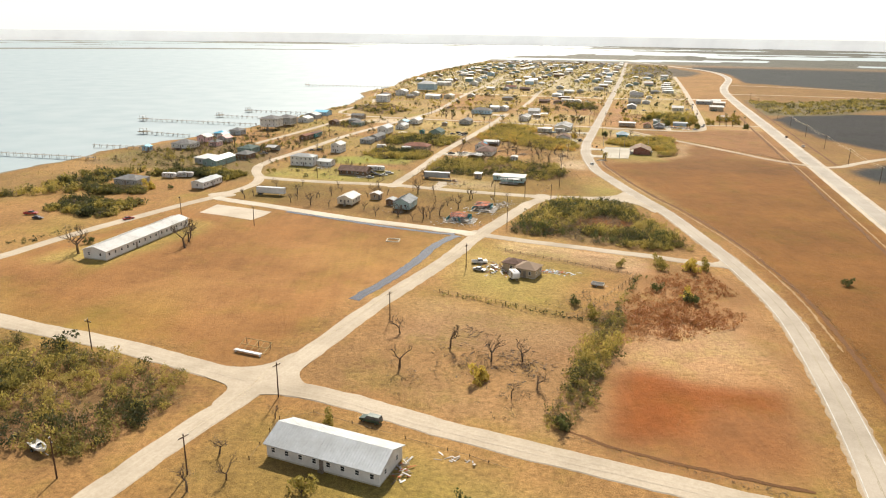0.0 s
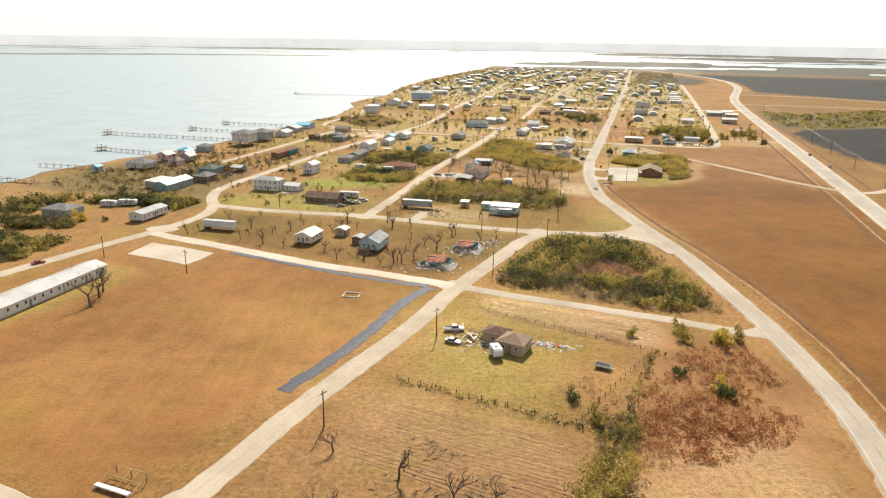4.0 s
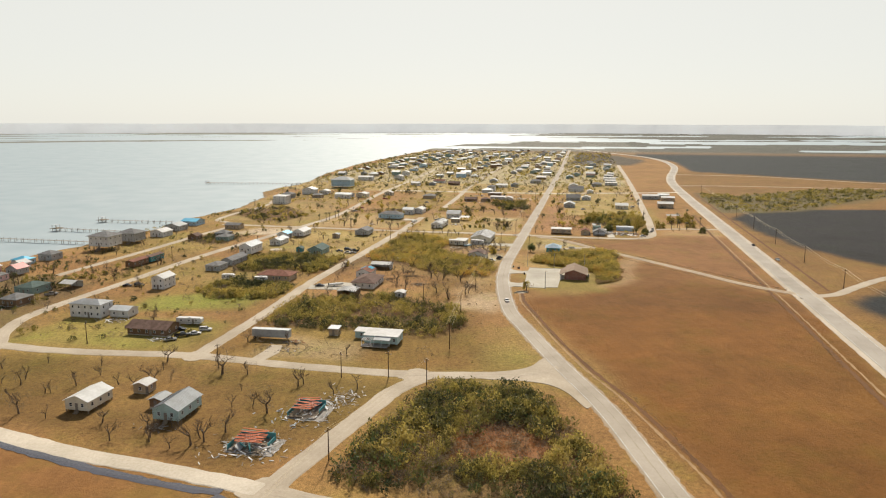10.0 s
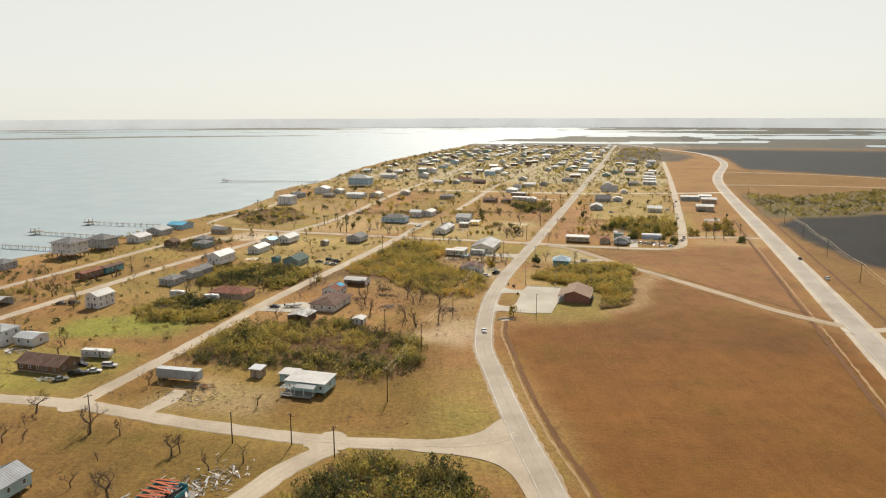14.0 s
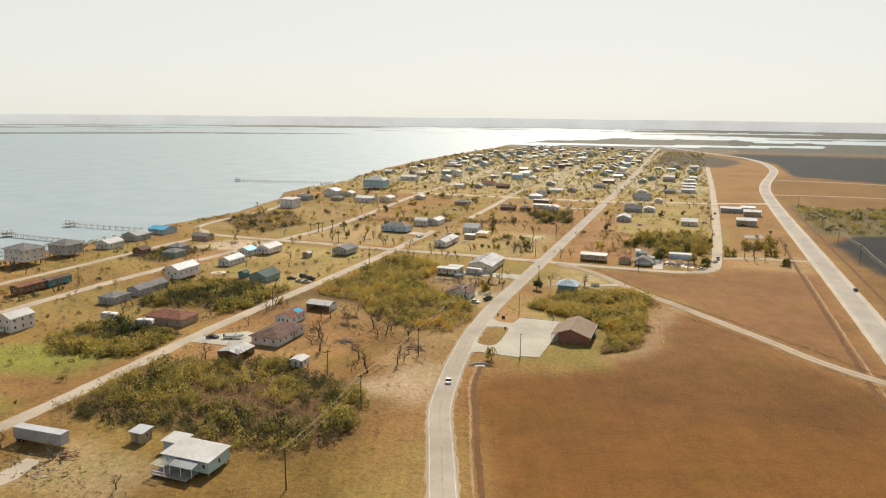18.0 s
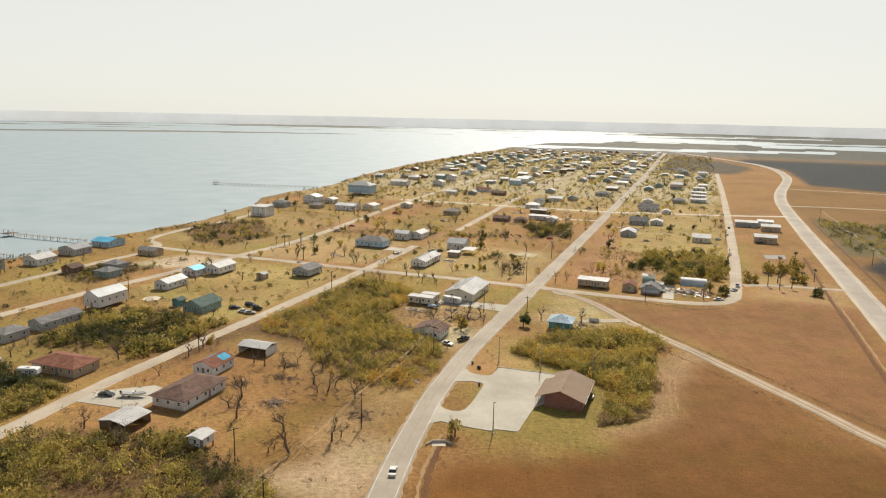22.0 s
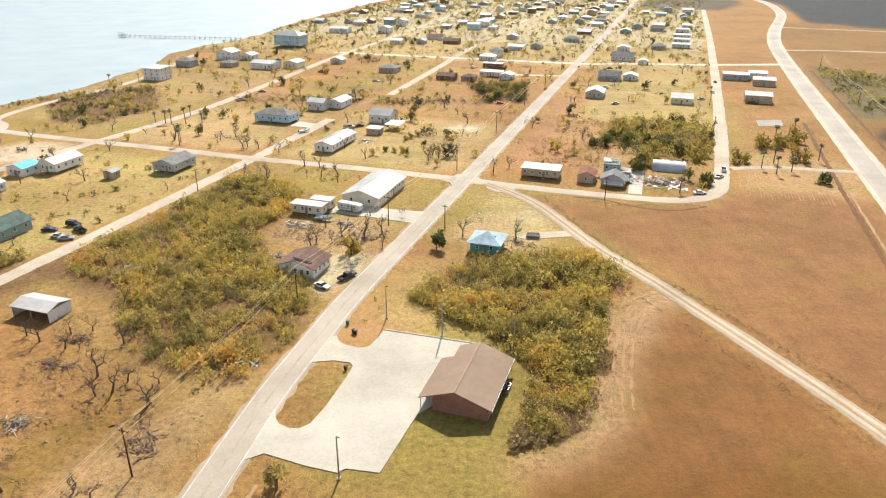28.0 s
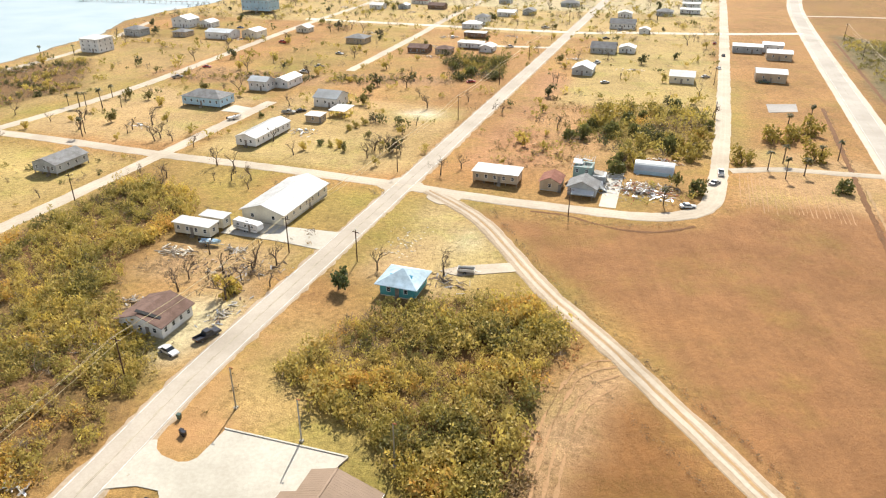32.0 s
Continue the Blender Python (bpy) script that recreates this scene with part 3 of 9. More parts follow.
street("street_f", 5.2, DIRT, "dirt street near the shore",
       (-205, -420), (-190, -340), (-184, -292), (-179, -250), (-170, -205), (-164, -180), (-162, -155), (-167, -138), (-178, -122), (-186, -104), (-188, -81), (-187, -41), (-187, 22), (-184, 70), (-180, 103), (-175, 157), (-171, 206), (-172, 255), (-181, 347), (-188, 423), (-196, 590), (-215, 900))
street("street_g", 4.4, DIRT, "narrow dirt shore lane",
       (-232, -30), (-230, 50), (-230, 110), (-229, 149), (-240, 168), (-256, 180), (-262, 216), (-262, 273), (-272, 320), (-300, 400))
street("street_h", 5.4, DIRT, "dirt cross street that bends north",
       (-240, 160), (-201, 158), (-138, 158), (-94, 157), (-48, 158), (-4, 157), (25, 155.5), (50, 156), (65.7, 156.7), (76, 159.4), (83.6, 165.6), (88, 177), (89.6, 200), (91, 240), (91.6, 262), (93, 360), (94, 445), (95.5, 700), (95, 1000))
street("street_j", 5.2, DIRT, "long straight dirt street",
       (-91, -129), (-92, -73), (-95, -11), (-94, 71), (-94, 156), (-95, 190), (-96, 232))
street("street_j_north", 4.6, DIRT, "long straight dirt street farther into town",
       (-91, 300), (-96, 409), (-104, 552), (-110, 900))
street("street_m", 4.2, SHELL, "pale drive off the main road",
       (-56, 388), (-30, 394), (-6, 398))
street("street_k", 7.0, SHELL, "dirt cross street farther along the road",
       (-200, 452), (-140, 453), (-6, 457), (30, 468), (93, 484), (150, 506))
street("street_l", 4.6, DIRT, "far dirt cross street",
       (-330, 720), (-100, 716), (0, 714))
FIELD_TRACK = [(6, 156), (20, 146), (31, 135), (52, 107), (69, 88.5), (103, 48), (117, 30), (132, 16.5), (145, 8)]
road("field_track", FIELD_TRACK, 4.7, TRACK, "rutted grey field track with a grassy middle", 0.12, 0.22, seed=6)
for off in (-1.0, 1.0):
    v, f = ribbon(FIELD_TRACK, 0.95, 0.186, 0.14, off, seed=7)
    tagged(from_arrays("wheel_rut", [tuple(q) for q in v], f, DIRT), "pale wheel rut worn into a field track", "road", kind="structure")
v, f = ribbon(FIELD_TRACK, 0.5, 0.194, 0.2, 0.1, seed=9)
tagged(from_arrays("grass_strip", [tuple(q) for q in v], f, STRAWY), "dry grass strip along the middle of a field track", "ground", kind="structure")
street("farm_lane", 4.6, DIRT, "dirt farm lane off the highway",
       (146, 6), (160, 14), (176, 34), (208, 66), (300, 128), (700, 210))
street("farm_lane_north", 4.4, DIRT, "dirt farm lane off the highway",
       (149, 590), (223, 602), (398, 604), (800, 640))
street("farm_lane_far", 4.2, DIRT, "dirt farm lane off the highway",
       (168, 790), (300, 770), (430, 690), (700, 640))
street("driveway_lane", 4.0, DIRT, "dirt lane to the highway",
       (93, 205), (110, 212), (130, 214), (145, 216))


# worn round corners where streets meet
def flare(x, y, r, seed):
    rnd = random.Random(seed)
    bm = bmesh.new()
    ring = []
    for k in range(40):
        a = k * math.tau / 40
        q = r * (0.70 + 0.16 * abs(math.cos(2 * a))) * rnd.uniform(0.96, 1.04)
        ring.append(bm.verts.new(TOWN @ Vector((x + q * math.cos(a + 0.12), y + q * math.sin(a + 0.12), 0.112))))
    f = bm.faces.new(ring)
    g = bmesh.ops.extrude_face_region(bm, geom=[f])
    for v in [v for v in g["geom"] if isinstance(v, bmesh.types.BMVert)]:
        v.co.z = -0.2
    bmesh.ops.recalc_face_normals(bm, faces=bm.faces)
    tagged(part("street_crossing", bm, DIRT), "widened dirt crossing of two streets", "road", kind="structure")


for k, (x, y, r) in enumerate(((-48, -348.5, 6.6), (-27.5, -210.5, 7.0), (-91, -131, 6.5), (33, -118, 8), (-94, 157, 6), (-4, 157, 8.5), (-164, -180, 8), (68, -221, 6), (-11, -133.5, 7.5), (-175, 158, 6), (12, 152, 6), (75, -366, 7))):
    flare(x, y, r, k)

# ---------------------------------------------------------------- paints and surfaces of things
WHITE = plain("white siding", (0.72, 0.71, 0.68), 0.6, grain=2.0, amount=0.12, stain=0.2)
CREAM = plain("cream siding", (0.70, 0.64, 0.50), 0.65, grain=2.0, amount=0.12, stain=0.2)
TAN = plain("tan siding", (0.48, 0.38, 0.26), 0.7, grain=2.0, amount=0.15, stain=0.25)
GREYW = plain("grey siding", (0.42, 0.43, 0.42), 0.65, grain=2.0, amount=0.12, stain=0.25)
BLUEW = plain("pale blue siding", (0.42, 0.58, 0.68), 0.6, grain=2.0, amount=0.12, stain=0.15)
TEALW = plain("teal siding", (0.10, 0.34, 0.36), 0.6, grain=2.0, amount=0.15, stain=0.25)
GREENW = plain("grey-green siding", (0.28, 0.38, 0.34), 0.65, grain=2.0, amount=0.15, stain=0.2)
PINKW = plain("pink siding", (0.80, 0.52, 0.50), 0.65, grain=2.0, amount=0.15, stain=0.2)
REDROOF = plain("red metal roof", (0.50, 0.07, 0.06), 0.5, grain=2.0, amount=0.2, stain=0.25)
BROWNW = plain("brown siding", (0.24, 0.15, 0.09), 0.7, grain=2.0, amount=0.2, stain=0.3)
METAL = plain("pale galvanised roof", (0.50, 0.52, 0.52), 0.6, 0.15, grain=1.2, amount=0.12, stain=0.2)
GREYROOF = plain("grey metal roof", (0.33, 0.345, 0.345), 0.65, 0.1, grain=1.2, amount=0.15, stain=0.25)
WHITEROOF = plain("white metal roof", (0.60, 0.59, 0.555), 0.65, 0.0, grain=1.2, amount=0.15, stain=0.22)
BLUEROOF = plain("blue metal roof", (0.10, 0.42, 0.62), 0.5, 0.1, grain=1.2, amount=0.15, stain=0.2)
TARP = plain("blue tarpaulin", (0.10, 0.42, 0.62), 0.85, grain=1.5, amount=0.3, stain=0.3)
SHINGLE_BROWN = plain("brown shingles", (0.20, 0.125, 0.095), 0.9, grain=4.0, amount=0.35, stain=0.35)
SHINGLE_GREY = plain("grey shingles", (0.26, 0.255, 0.245), 0.9, grain=4.0, amount=0.3, stain=0.3)
SHINGLE_RED = plain("reddish shingles", (0.30, 0.13, 0.085), 0.9, grain=4.0, amount=0.35, stain=0.35)
SHINGLE_GREEN = plain("green shingles", (0.11, 0.16, 0.14), 0.85, grain=4.0, amount=0.3, stain=0.3)
TAUPE = plain("taupe metal roof", (0.305, 0.217, 0.147), 0.8, 0.0, grain=0.8, amount=0.1, stain=0.15)
TIMBER = plain("weathered timber", (0.34, 0.27, 0.19), 0.85, grain=5.0, amount=0.4, stain=0.3)
DARKWOOD = plain("dark creosote wood", (0.115, 0.066, 0.040), 0.85, grain=5.0, amount=0.4, stain=0.3)
TRIM = plain("white trim", (0.82, 0.81, 0.78), 0.5, grain=3.0, amount=0.1, stain=0.1)
STEEL = plain("galvanised steel", (0.45, 0.46, 0.46), 0.45, 0.8, grain=4.0, amount=0.2)
RUST = plain("rusty sheet metal", (0.38, 0.13, 0.06), 0.8, 0.1, grain=3.0, amount=0.4, stain=0.4)
ORANGE_TIN = plain("orange-red roof tin", (0.62, 0.17, 0.07), 0.7, grain=2.0, amount=0.35, stain=0.35)
RUBBER = plain("black rubber", (0.02, 0.02, 0.02), 0.8)
DOORP = plain("door paint", (0.30, 0.26, 0.22), 0.5)
WIRE = plain("wire", (0.70, 0.58, 0.34), 0.5, 0.0)
LIGHT_CLEAR = plain("lamp lens", (0.75, 0.75, 0.72), 0.2)
LIGHT_RED = plain("tail lamp lens", (0.45, 0.02, 0.02), 0.25)


def glass_material():
    m, t, p = node_mat("dark window glass")
    n = add_noise(t, 1.5)
    r = ramp(t, n.outputs["Fac"], [(0.3, (0.015, 0.018, 0.02)), (0.7, (0.05, 0.055, 0.06))])
    t.links.new(r.outputs["Color"], p.inputs["Base Color"])
    p.inputs["Roughness"].default_value = 0.08
    return m


def brick_material():
    m, t, p = node_mat("red-brown brick")
    tc = t.nodes.new("ShaderNodeTexCoord")
    b = t.nodes.new("ShaderNodeTexBrick")
    b.inputs["Scale"].default_value = 1.0
    b.inputs["Brick Width"].default_value = 0.30
    b.inputs["Row Height"].default_value = 0.09
    b.inputs["Mortar Size"].default_value = 0.010
    b.inputs["Color1"].default_value = (0.27, 0.085, 0.05, 1)
    b.inputs["Color2"].default_value = (0.20, 0.065, 0.042, 1)
    b.inputs["Mortar"].default_value = (0.34, 0.25, 0.20, 1)
    mp = t.nodes.new("ShaderNodeMapping")
    mp.inputs["Rotation"].default_value = (radians(90), 0, 0)
    t.links.new(tc.outputs["Object"], mp.inputs["Vector"])
    t.links.new(mp.outputs["Vector"], b.inputs["Vector"])
    n = add_noise(t, 0.8)
    r = ramp(t, n.outputs["Fac"], [(0.3, (0.7, 0.68, 0.66)), (0.65, (1.0, 1.0, 1.0))])
    t.links.new(mixc(t, "MULTIPLY", 1.0, b.outputs["Color"], r.outputs["Color"]), p.inputs["Base Color"])
    p.inputs["Roughness"].default_value = 0.85
    bump(t, p, b.outputs["Fac"], -0.01, 0.5)
    return m


def leaf_material(name, stops, through_light=0.35):
    """Foliage: the tint of a plant picks its colour, single leaves vary round it, and some light passes through."""
    m, t, p = node_mat(name)
    a = t.nodes.new("ShaderNodeAttribute")
    a.attribute_name = "tint"
    r = ramp(t, a.outputs["Fac"], stops)
    g = t.nodes.new("ShaderNodeNewGeometry")
    v = ramp(t, g.outputs["Random Per Island"], [(0.0, (0.76, 0.76, 0.72)), (1.0, (1.24, 1.22, 1.14))])
    c = mixc(t, "MULTIPLY", 1.0, r.outputs["Color"], v.outputs["Color"])
    t.links.new(c, p.inputs["Base Color"])
    p.inputs["Roughness"].default_value = 0.6
    p.inputs["Specular IOR Level"].default_value = 0.25
    tr = t.nodes.new("ShaderNodeBsdfTranslucent")
    t.links.new(c, tr.inputs["Color"])
    mx = t.nodes.new("ShaderNodeMixShader")
    mx.inputs["Fac"].default_value = through_light
    out = t.nodes["Material Output"]
    t.links.new(p.outputs["BSDF"], mx.inputs[1])
    t.links.new(tr.outputs["BSDF"], mx.inputs[2])
    t.links.new(mx.outputs["Shader"], out.inputs["Surface"])
    return m


GLASS = glass_material()
BRICK = brick_material()
AQUA = plain("pale aqua siding", (0.46, 0.62, 0.60), 0.6, grain=2.0, amount=0.15, stain=0.2)
BRUSH = leaf_material("brush leaves", [(0.0, (0.052, 0.060, 0.026)), (0.22, (0.135, 0.124, 0.042)), (0.48, (0.40, 0.32, 0.078)), (0.68, (0.44, 0.335, 0.105)), (0.84, (0.55, 0.42, 0.09)), (1.0, (0.54, 0.32, 0.08))], 0.42)
SCRUB = leaf_material("dry scrub", [(0.0, (0.18, 0.14, 0.055)), (0.4, (0.30, 0.21, 0.10)), (0.75, (0.38, 0.26, 0.14)), (1.0, (0.34, 0.27, 0.08))], 0.45)
CEDAR = leaf_material("cedar leaves", [(0.0, (0.075, 0.095, 0.036)), (0.6, (0.19, 0.17, 0.05)), (1.0, (0.38, 0.28, 0.06))], 0.45)
FROND = leaf_material("palm fronds", [(0.0, (0.06, 0.07, 0.025)), (1.0, (0.16, 0.13, 0.05))])
TWIGS = leaf_material("bare grey-brown twigs", [(0.0, (0.10, 0.08, 0.058)), (0.5, (0.21, 0.165, 0.118)), (1.0, (0.29, 0.21, 0.12))], 0.3)
BARK = plain("grey-brown bark", (0.20, 0.145, 0.10), 0.9, grain=6.0, amount=0.4)
RUSTY = leaf_material("rusty dry grass", [(0.0, (0.33, 0.14, 0.05)), (0.6, (0.42, 0.20, 0.08)), (1.0, (0.48, 0.28, 0.13))], 0.3)
DRIFT = plain("grey weathered board", (0.46, 0.42, 0.36), 0.8, grain=3.0, amount=0.3, stain=0.3)
STRAW = leaf_material("dry grass blades", [(0.0, (0.30, 0.185, 0.08)), (0.6, (0.36, 0.23, 0.105)), (1.0, (0.27, 0.15, 0.06))], 0.45)
FIELD = leaf_material("short field grass", [(0.0, (0.16, 0.078, 0.024)), (0.6, (0.21, 0.105, 0.035)), (1.0, (0.25, 0.14, 0.055))], 0.3)

# ---------------------------------------------------------------- houses
CACHE = {}
TAKEN = []


def mesh_of(key, make, material):
    if key not in CACHE:
        bm = make()
        me = bpy.data.meshes.new(key if isinstance(key, str) else key[0])
        bm.to_mesh(me)
        bm.free()
        me.materials.append(material)
        CACHE[key] = me
    return CACHE[key]


def piece(name, me, parent, m, label=""):
    ob = new(name, me)
    ob.parent = parent
    ob.matrix_basis = m
    return tagged(ob, label)


def window_at(parent, m, w=0.95, h=1.15):
    def frame_bm():
        a, b, t = w / 2, h / 2, 0.07
        return boxes((-a, a, -0.05, 0.03, b - t, b), (-a, a, -0.07, 0.03, -b, -b + t), (-a, -a + t, -0.05, 0.03, -b + t, b - t), (a - t, a, -0.05, 0.03, -b + t, b - t), (-a + t, a - t, -0.04, 0.03, -0.025, 0.025))
    win = piece("window", mesh_of(("window", w, h), frame_bm, TRIM), parent, m)
    piece("pane", mesh_of(("pane", w, h), lambda: boxes((-w / 2 + 0.07, w / 2 - 0.07, -0.012, 0.02, -h / 2 + 0.07, h / 2 - 0.07)), GLASS), win, Matrix.Identity(4))


def door_at(parent, m, w=0.95, h=2.05):
    d = piece("door", mesh_of(("door", w, h), lambda: boxes((-w / 2, w / 2, -0.05, 0.03, 0, h), (-w / 2 + 0.12, w / 2 - 0.12, -0.065, -0.05, 0.2, 0.95), (-w / 2 + 0.12, w / 2 - 0.12, -0.065, -0.05, 1.1, h - 0.2)), DOORP), parent, m)
    piece("handle", mesh_of("handle", lambda: boxes((0.34, 0.40, -0.11, -0.05, 0.98, 1.06)), STEEL), d, Matrix.Identity(4))


def wall_bm(w, d, h, lift, kind, axis, rise):
    bm = bmesh.new()
    a, b = w / 2, d / 2
    if kind != "gable":
        add_box(bm, -a, a, -b, b, lift, lift + h)
        return bm
    if axis == "x":
        sec, ends, put = [(-b, lift), (b, lift), (b, lift + h), (0, lift + h + rise), (-b, lift + h)], (-a, a), lambda u, e, z: (e, u, z)
    else:
        sec, ends, put = [(-a, lift), (a, lift), (a, lift + h), (0, lift + h + rise), (-a, lift + h)], (-b, b), lambda u, e, z: (u, e, z)
    r0, r1 = ([bm.verts.new(put(u, e, z)) for u, z in sec] for e in ends)
    bm.faces.new(r0)
    bm.faces.new(r1[::-1])
    for k in range(5):
        bm.faces.new((r0[k], r1[k], r1[(k + 1) % 5], r0[(k + 1) % 5]))
    bmesh.ops.recalc_face_normals(bm, faces=bm.faces)
    return bm


def roof_bm(w, d, z, kind, axis, rise, over, ribs=0.0, t=0.14):
    """z: top of the walls. The ridge runs along the axis."""
    bm = bmesh.new()
    if kind == "gable":
        half, length = (d / 2, w / 2 + over) if axis == "x" else (w / 2, d / 2 + over)
        slope = rise / half
        put = (lambda u, e, zz: (e, u, zz)) if axis == "x" else (lambda u, e, zz: (u, e, zz))
        o = half + over
        zo = z - over * slope
        for sgn in (-1, 1):
            q = [(0, z + rise + 0.01), (sgn * o, zo + 0.01), (sgn * o, zo + t), (0, z + rise + t)]
            r0 = [bm.verts.new(put(u, -length, zz)) for u, zz in q]
            r1 = [bm.verts.new(put(u, length, zz)) for u, zz in q]
            bm.faces.new(r0)
            bm.faces.new(r1[::-1])
            for k in range(4):
                bm.faces.new((r0[k], r1[k], r1[(k + 1) % 4], r0[(k + 1) % 4]))
            if ribs:
                n = int(2 * length / ribs)
                prev = None
                for k in range(n + 1):
                    e = -length + 0.06 + k * (2 * length - 0.12) / n
                    for de, dz in ((-0.05, 0.005), (-0.025, 0.055), (0.025, 0.055), (0.05, 0.005)):
                        row = [bm.verts.new(put(0.0, e + de, z + rise + t + dz)), bm.verts.new(put(sgn * o, e + de, zo + t + dz))]
                        if prev:
                            bm.faces.new((prev[0], prev[1], row[1], row[0]))
                        prev = row
    elif kind == "hip":
        a, b = w / 2 + over, d / 2 + over
        run = min(a, b)
        zo = z - 0.08
        base = [bm.verts.new((x, y, zo)) for x, y in ((-a, -b), (a, -b), (a, b), (-a, b))]
        lip = [bm.verts.new((x, y, zo + 0.14)) for x, y in ((-a, -b), (a, -b), (a, b), (-a, b))]
        bm.faces.new(base[::-1])
        for k in range(4):
            bm.faces.new((base[k], base[(k + 1) % 4], lip[(k + 1) % 4], lip[k]))
        if a >= b:
            p, q = bm.verts.new((-(a - run) - 0.01, 0, z + rise)), bm.verts.new((a - run + 0.01, 0, z + rise))
            fs = ((lip[0], lip[1], q, p), (lip[1], lip[2], q), (lip[2], lip[3], p, q), (lip[3], lip[0], p))
        else:
            p, q = bm.verts.new((0, -(b - run), z + rise)), bm.verts.new((0, b - run, z + rise))
            fs = ((lip[0], lip[1], p), (lip[1], lip[2], q, p), (lip[2], lip[3], q), (lip[3], lip[0], p, q))
        for f in fs:
            bm.faces.new(f)
    else:
        a, b = w / 2 + over, d / 2 + over
        zz = [z + 0.02, z + 0.02, z + 0.02 + rise, z + 0.02 + rise] if axis == "x" else [z + 0.02 + rise, z + 0.02, z + 0.02, z + 0.02 + rise]
        lo = [bm.verts.new((x, y, k)) for (x, y), k in zip(((-a, -b), (a, -b), (a, b), (-a, b)), zz)]
        hi = [bm.verts.new((v.co.x, v.co.y, v.co.z + 0.16)) for v in lo]
        bm.faces.new(lo[::-1])
        bm.faces.new(hi)
        for k in range(4):
            bm.faces.new((lo[k], lo[(k + 1) % 4], hi[(k + 1) % 4], hi[k]))
    bmesh.ops.recalc_face_normals(bm, faces=bm.faces)
    return bm


def house(x, y, w, d, h, wall, roof, label, kind="gable", axis="y", rise=1.5, lift=0.3, over=0.4, nx=2, ny=3, rows=1, door="front",
          ribs=0.0, turn=0.0, name="house", category="house", group="", posts=True, vent=False):
    """A house on the plan: w across, d along the road; nx windows on the walls along x, ny on those along y."""
    TAKEN.append((x, y, max(w, d) / 2 + 2))
    e = empty(name, at(x, y, 0, turn), label, category, group)
    part("wall", wall_bm(w, d, h, lift, kind, axis, rise), wall, e)
    part("roof", roof_bm(w, d, lift + h, kind, axis, rise, over, ribs), roof, e)
    if lift > 0.5 and posts:
        nxp, nyp = max(2, round(w / 3.2) + 1), max(2, round(d / 3.2) + 1)
        for i in range(nxp):
            for j in range(nyp):
                if i in (0, nxp - 1) or j in (0, nyp - 1):
                    piece("post", mesh_of(("post", lift), lambda: boxes((-0.14, 0.14, -0.14, 0.14, -0.2, lift)), TIMBER), e,
                          pose(-w / 2 + 0.2 + i * (w - 0.4) / (nxp - 1), -d / 2 + 0.2 + j * (d - 0.4) / (nyp - 1), 0))
    else:
        part("foundation", boxes((-w / 2 + 0.05, w / 2 - 0.05, -d / 2 + 0.05, d / 2 - 0.05, -0.3, lift)), CONCRETE, e)
    for row in range(rows):
        z = lift + (h / rows) * row + (h / rows) * 0.55
        for k in range(nx):
            u = -w / 2 + (k + 0.5) * w / nx
            window_at(e, pose(u, -d / 2, z))
        for k in range(ny):
            u = -d / 2 + (k + 0.5) * d / ny
            window_at(e, pose(w / 2, u, z, 0, 0, 90) if x < 80 else pose(-w / 2, u, z, 0, 0, -90))
    if door:
        if door == "front":
            m = pose(0 if nx % 2 == 0 else w * 0.5 / max(nx, 1), -d / 2, lift)
        else:
            m = pose(w / 2, 0 if ny % 2 == 0 else d * 0.5 / max(ny, 1), lift, 0, 0, 90)
        door_at(e, m)
        if lift > 0.25:
            n = max(1, round(lift / 0.19))
            bm = bmesh.new()
            side = [(-0.28 * n - 0.02, -0.1)]
            for k in range(n):
                top = (k + 1) * lift / n - 0.05
                side += [(-0.28 * (n - k) - 0.02, top), (-0.28 * (n - k - 1) - 0.02, top)]
            side.append((-0.02, -0.1))
            mm = m @ Matrix.Translation((0, 0, -lift))
            r0, r1 = ([bm.verts.new(mm @ Vector((sx, u, z))) for u, z in side] for sx in (-0.6, 0.6))
            bm.faces.new(r0)
            bm.faces.new(r1[::-1])
            for k in range(len(side)):
                bm.faces.new((r0[k], r1[k], r1[(k + 1) % len(side)], r0[(k + 1) % len(side)]))
            bmesh.ops.recalc_face_normals(bm, faces=bm.faces)
            part("stair", bm, TIMBER, e)
    if vent:
        part("vent", boxes((-0.25, 0.25, -0.25, 0.25, lift + h + rise * 0.6, lift + h + rise + 0.5)), STEEL, e)
    return e


def carport(x, y, w, d, h, roof, label, kind="gable", axis="x", rise=0.7, walls=(), wall=WHITE, name="carport"):
    """An open roof on posts, with some sides closed."""
    TAKEN.append((x, y, max(w, d) / 2 + 1))
    e = empty(name, at(x, y), label, "carport")
    part("roof", roof_bm(w, d, h, kind, axis, rise, 0.3, 0.6 if kind == "gable" else 0.0), roof, e)
    for i in (-1, 0, 1):
        for j in (-1, 1):
            piece("post", mesh_of(("carport post", h), lambda: boxes((-0.06, 0.06, -0.06, 0.06, -0.2, h)), TIMBER), e, pose(i * (w / 2 - 0.1), j * (d / 2 - 0.1), 0))
    for side in walls:
        dims = {"back": (-w / 2, w / 2, d / 2 - 0.05, d / 2 + 0.03, 0, h), "left": (-w / 2 - 0.03, -w / 2 + 0.05, -d / 2, d / 2, 0, h), "right": (w / 2 - 0.05, w / 2 + 0.03, -d / 2, d / 2, 0, h), "front": (-w / 2, w * 0.1, -d / 2 - 0.03, -d / 2 + 0.05, 0, h)}[side]
        part("side_panel", boxes(dims), wall, e)
    return e


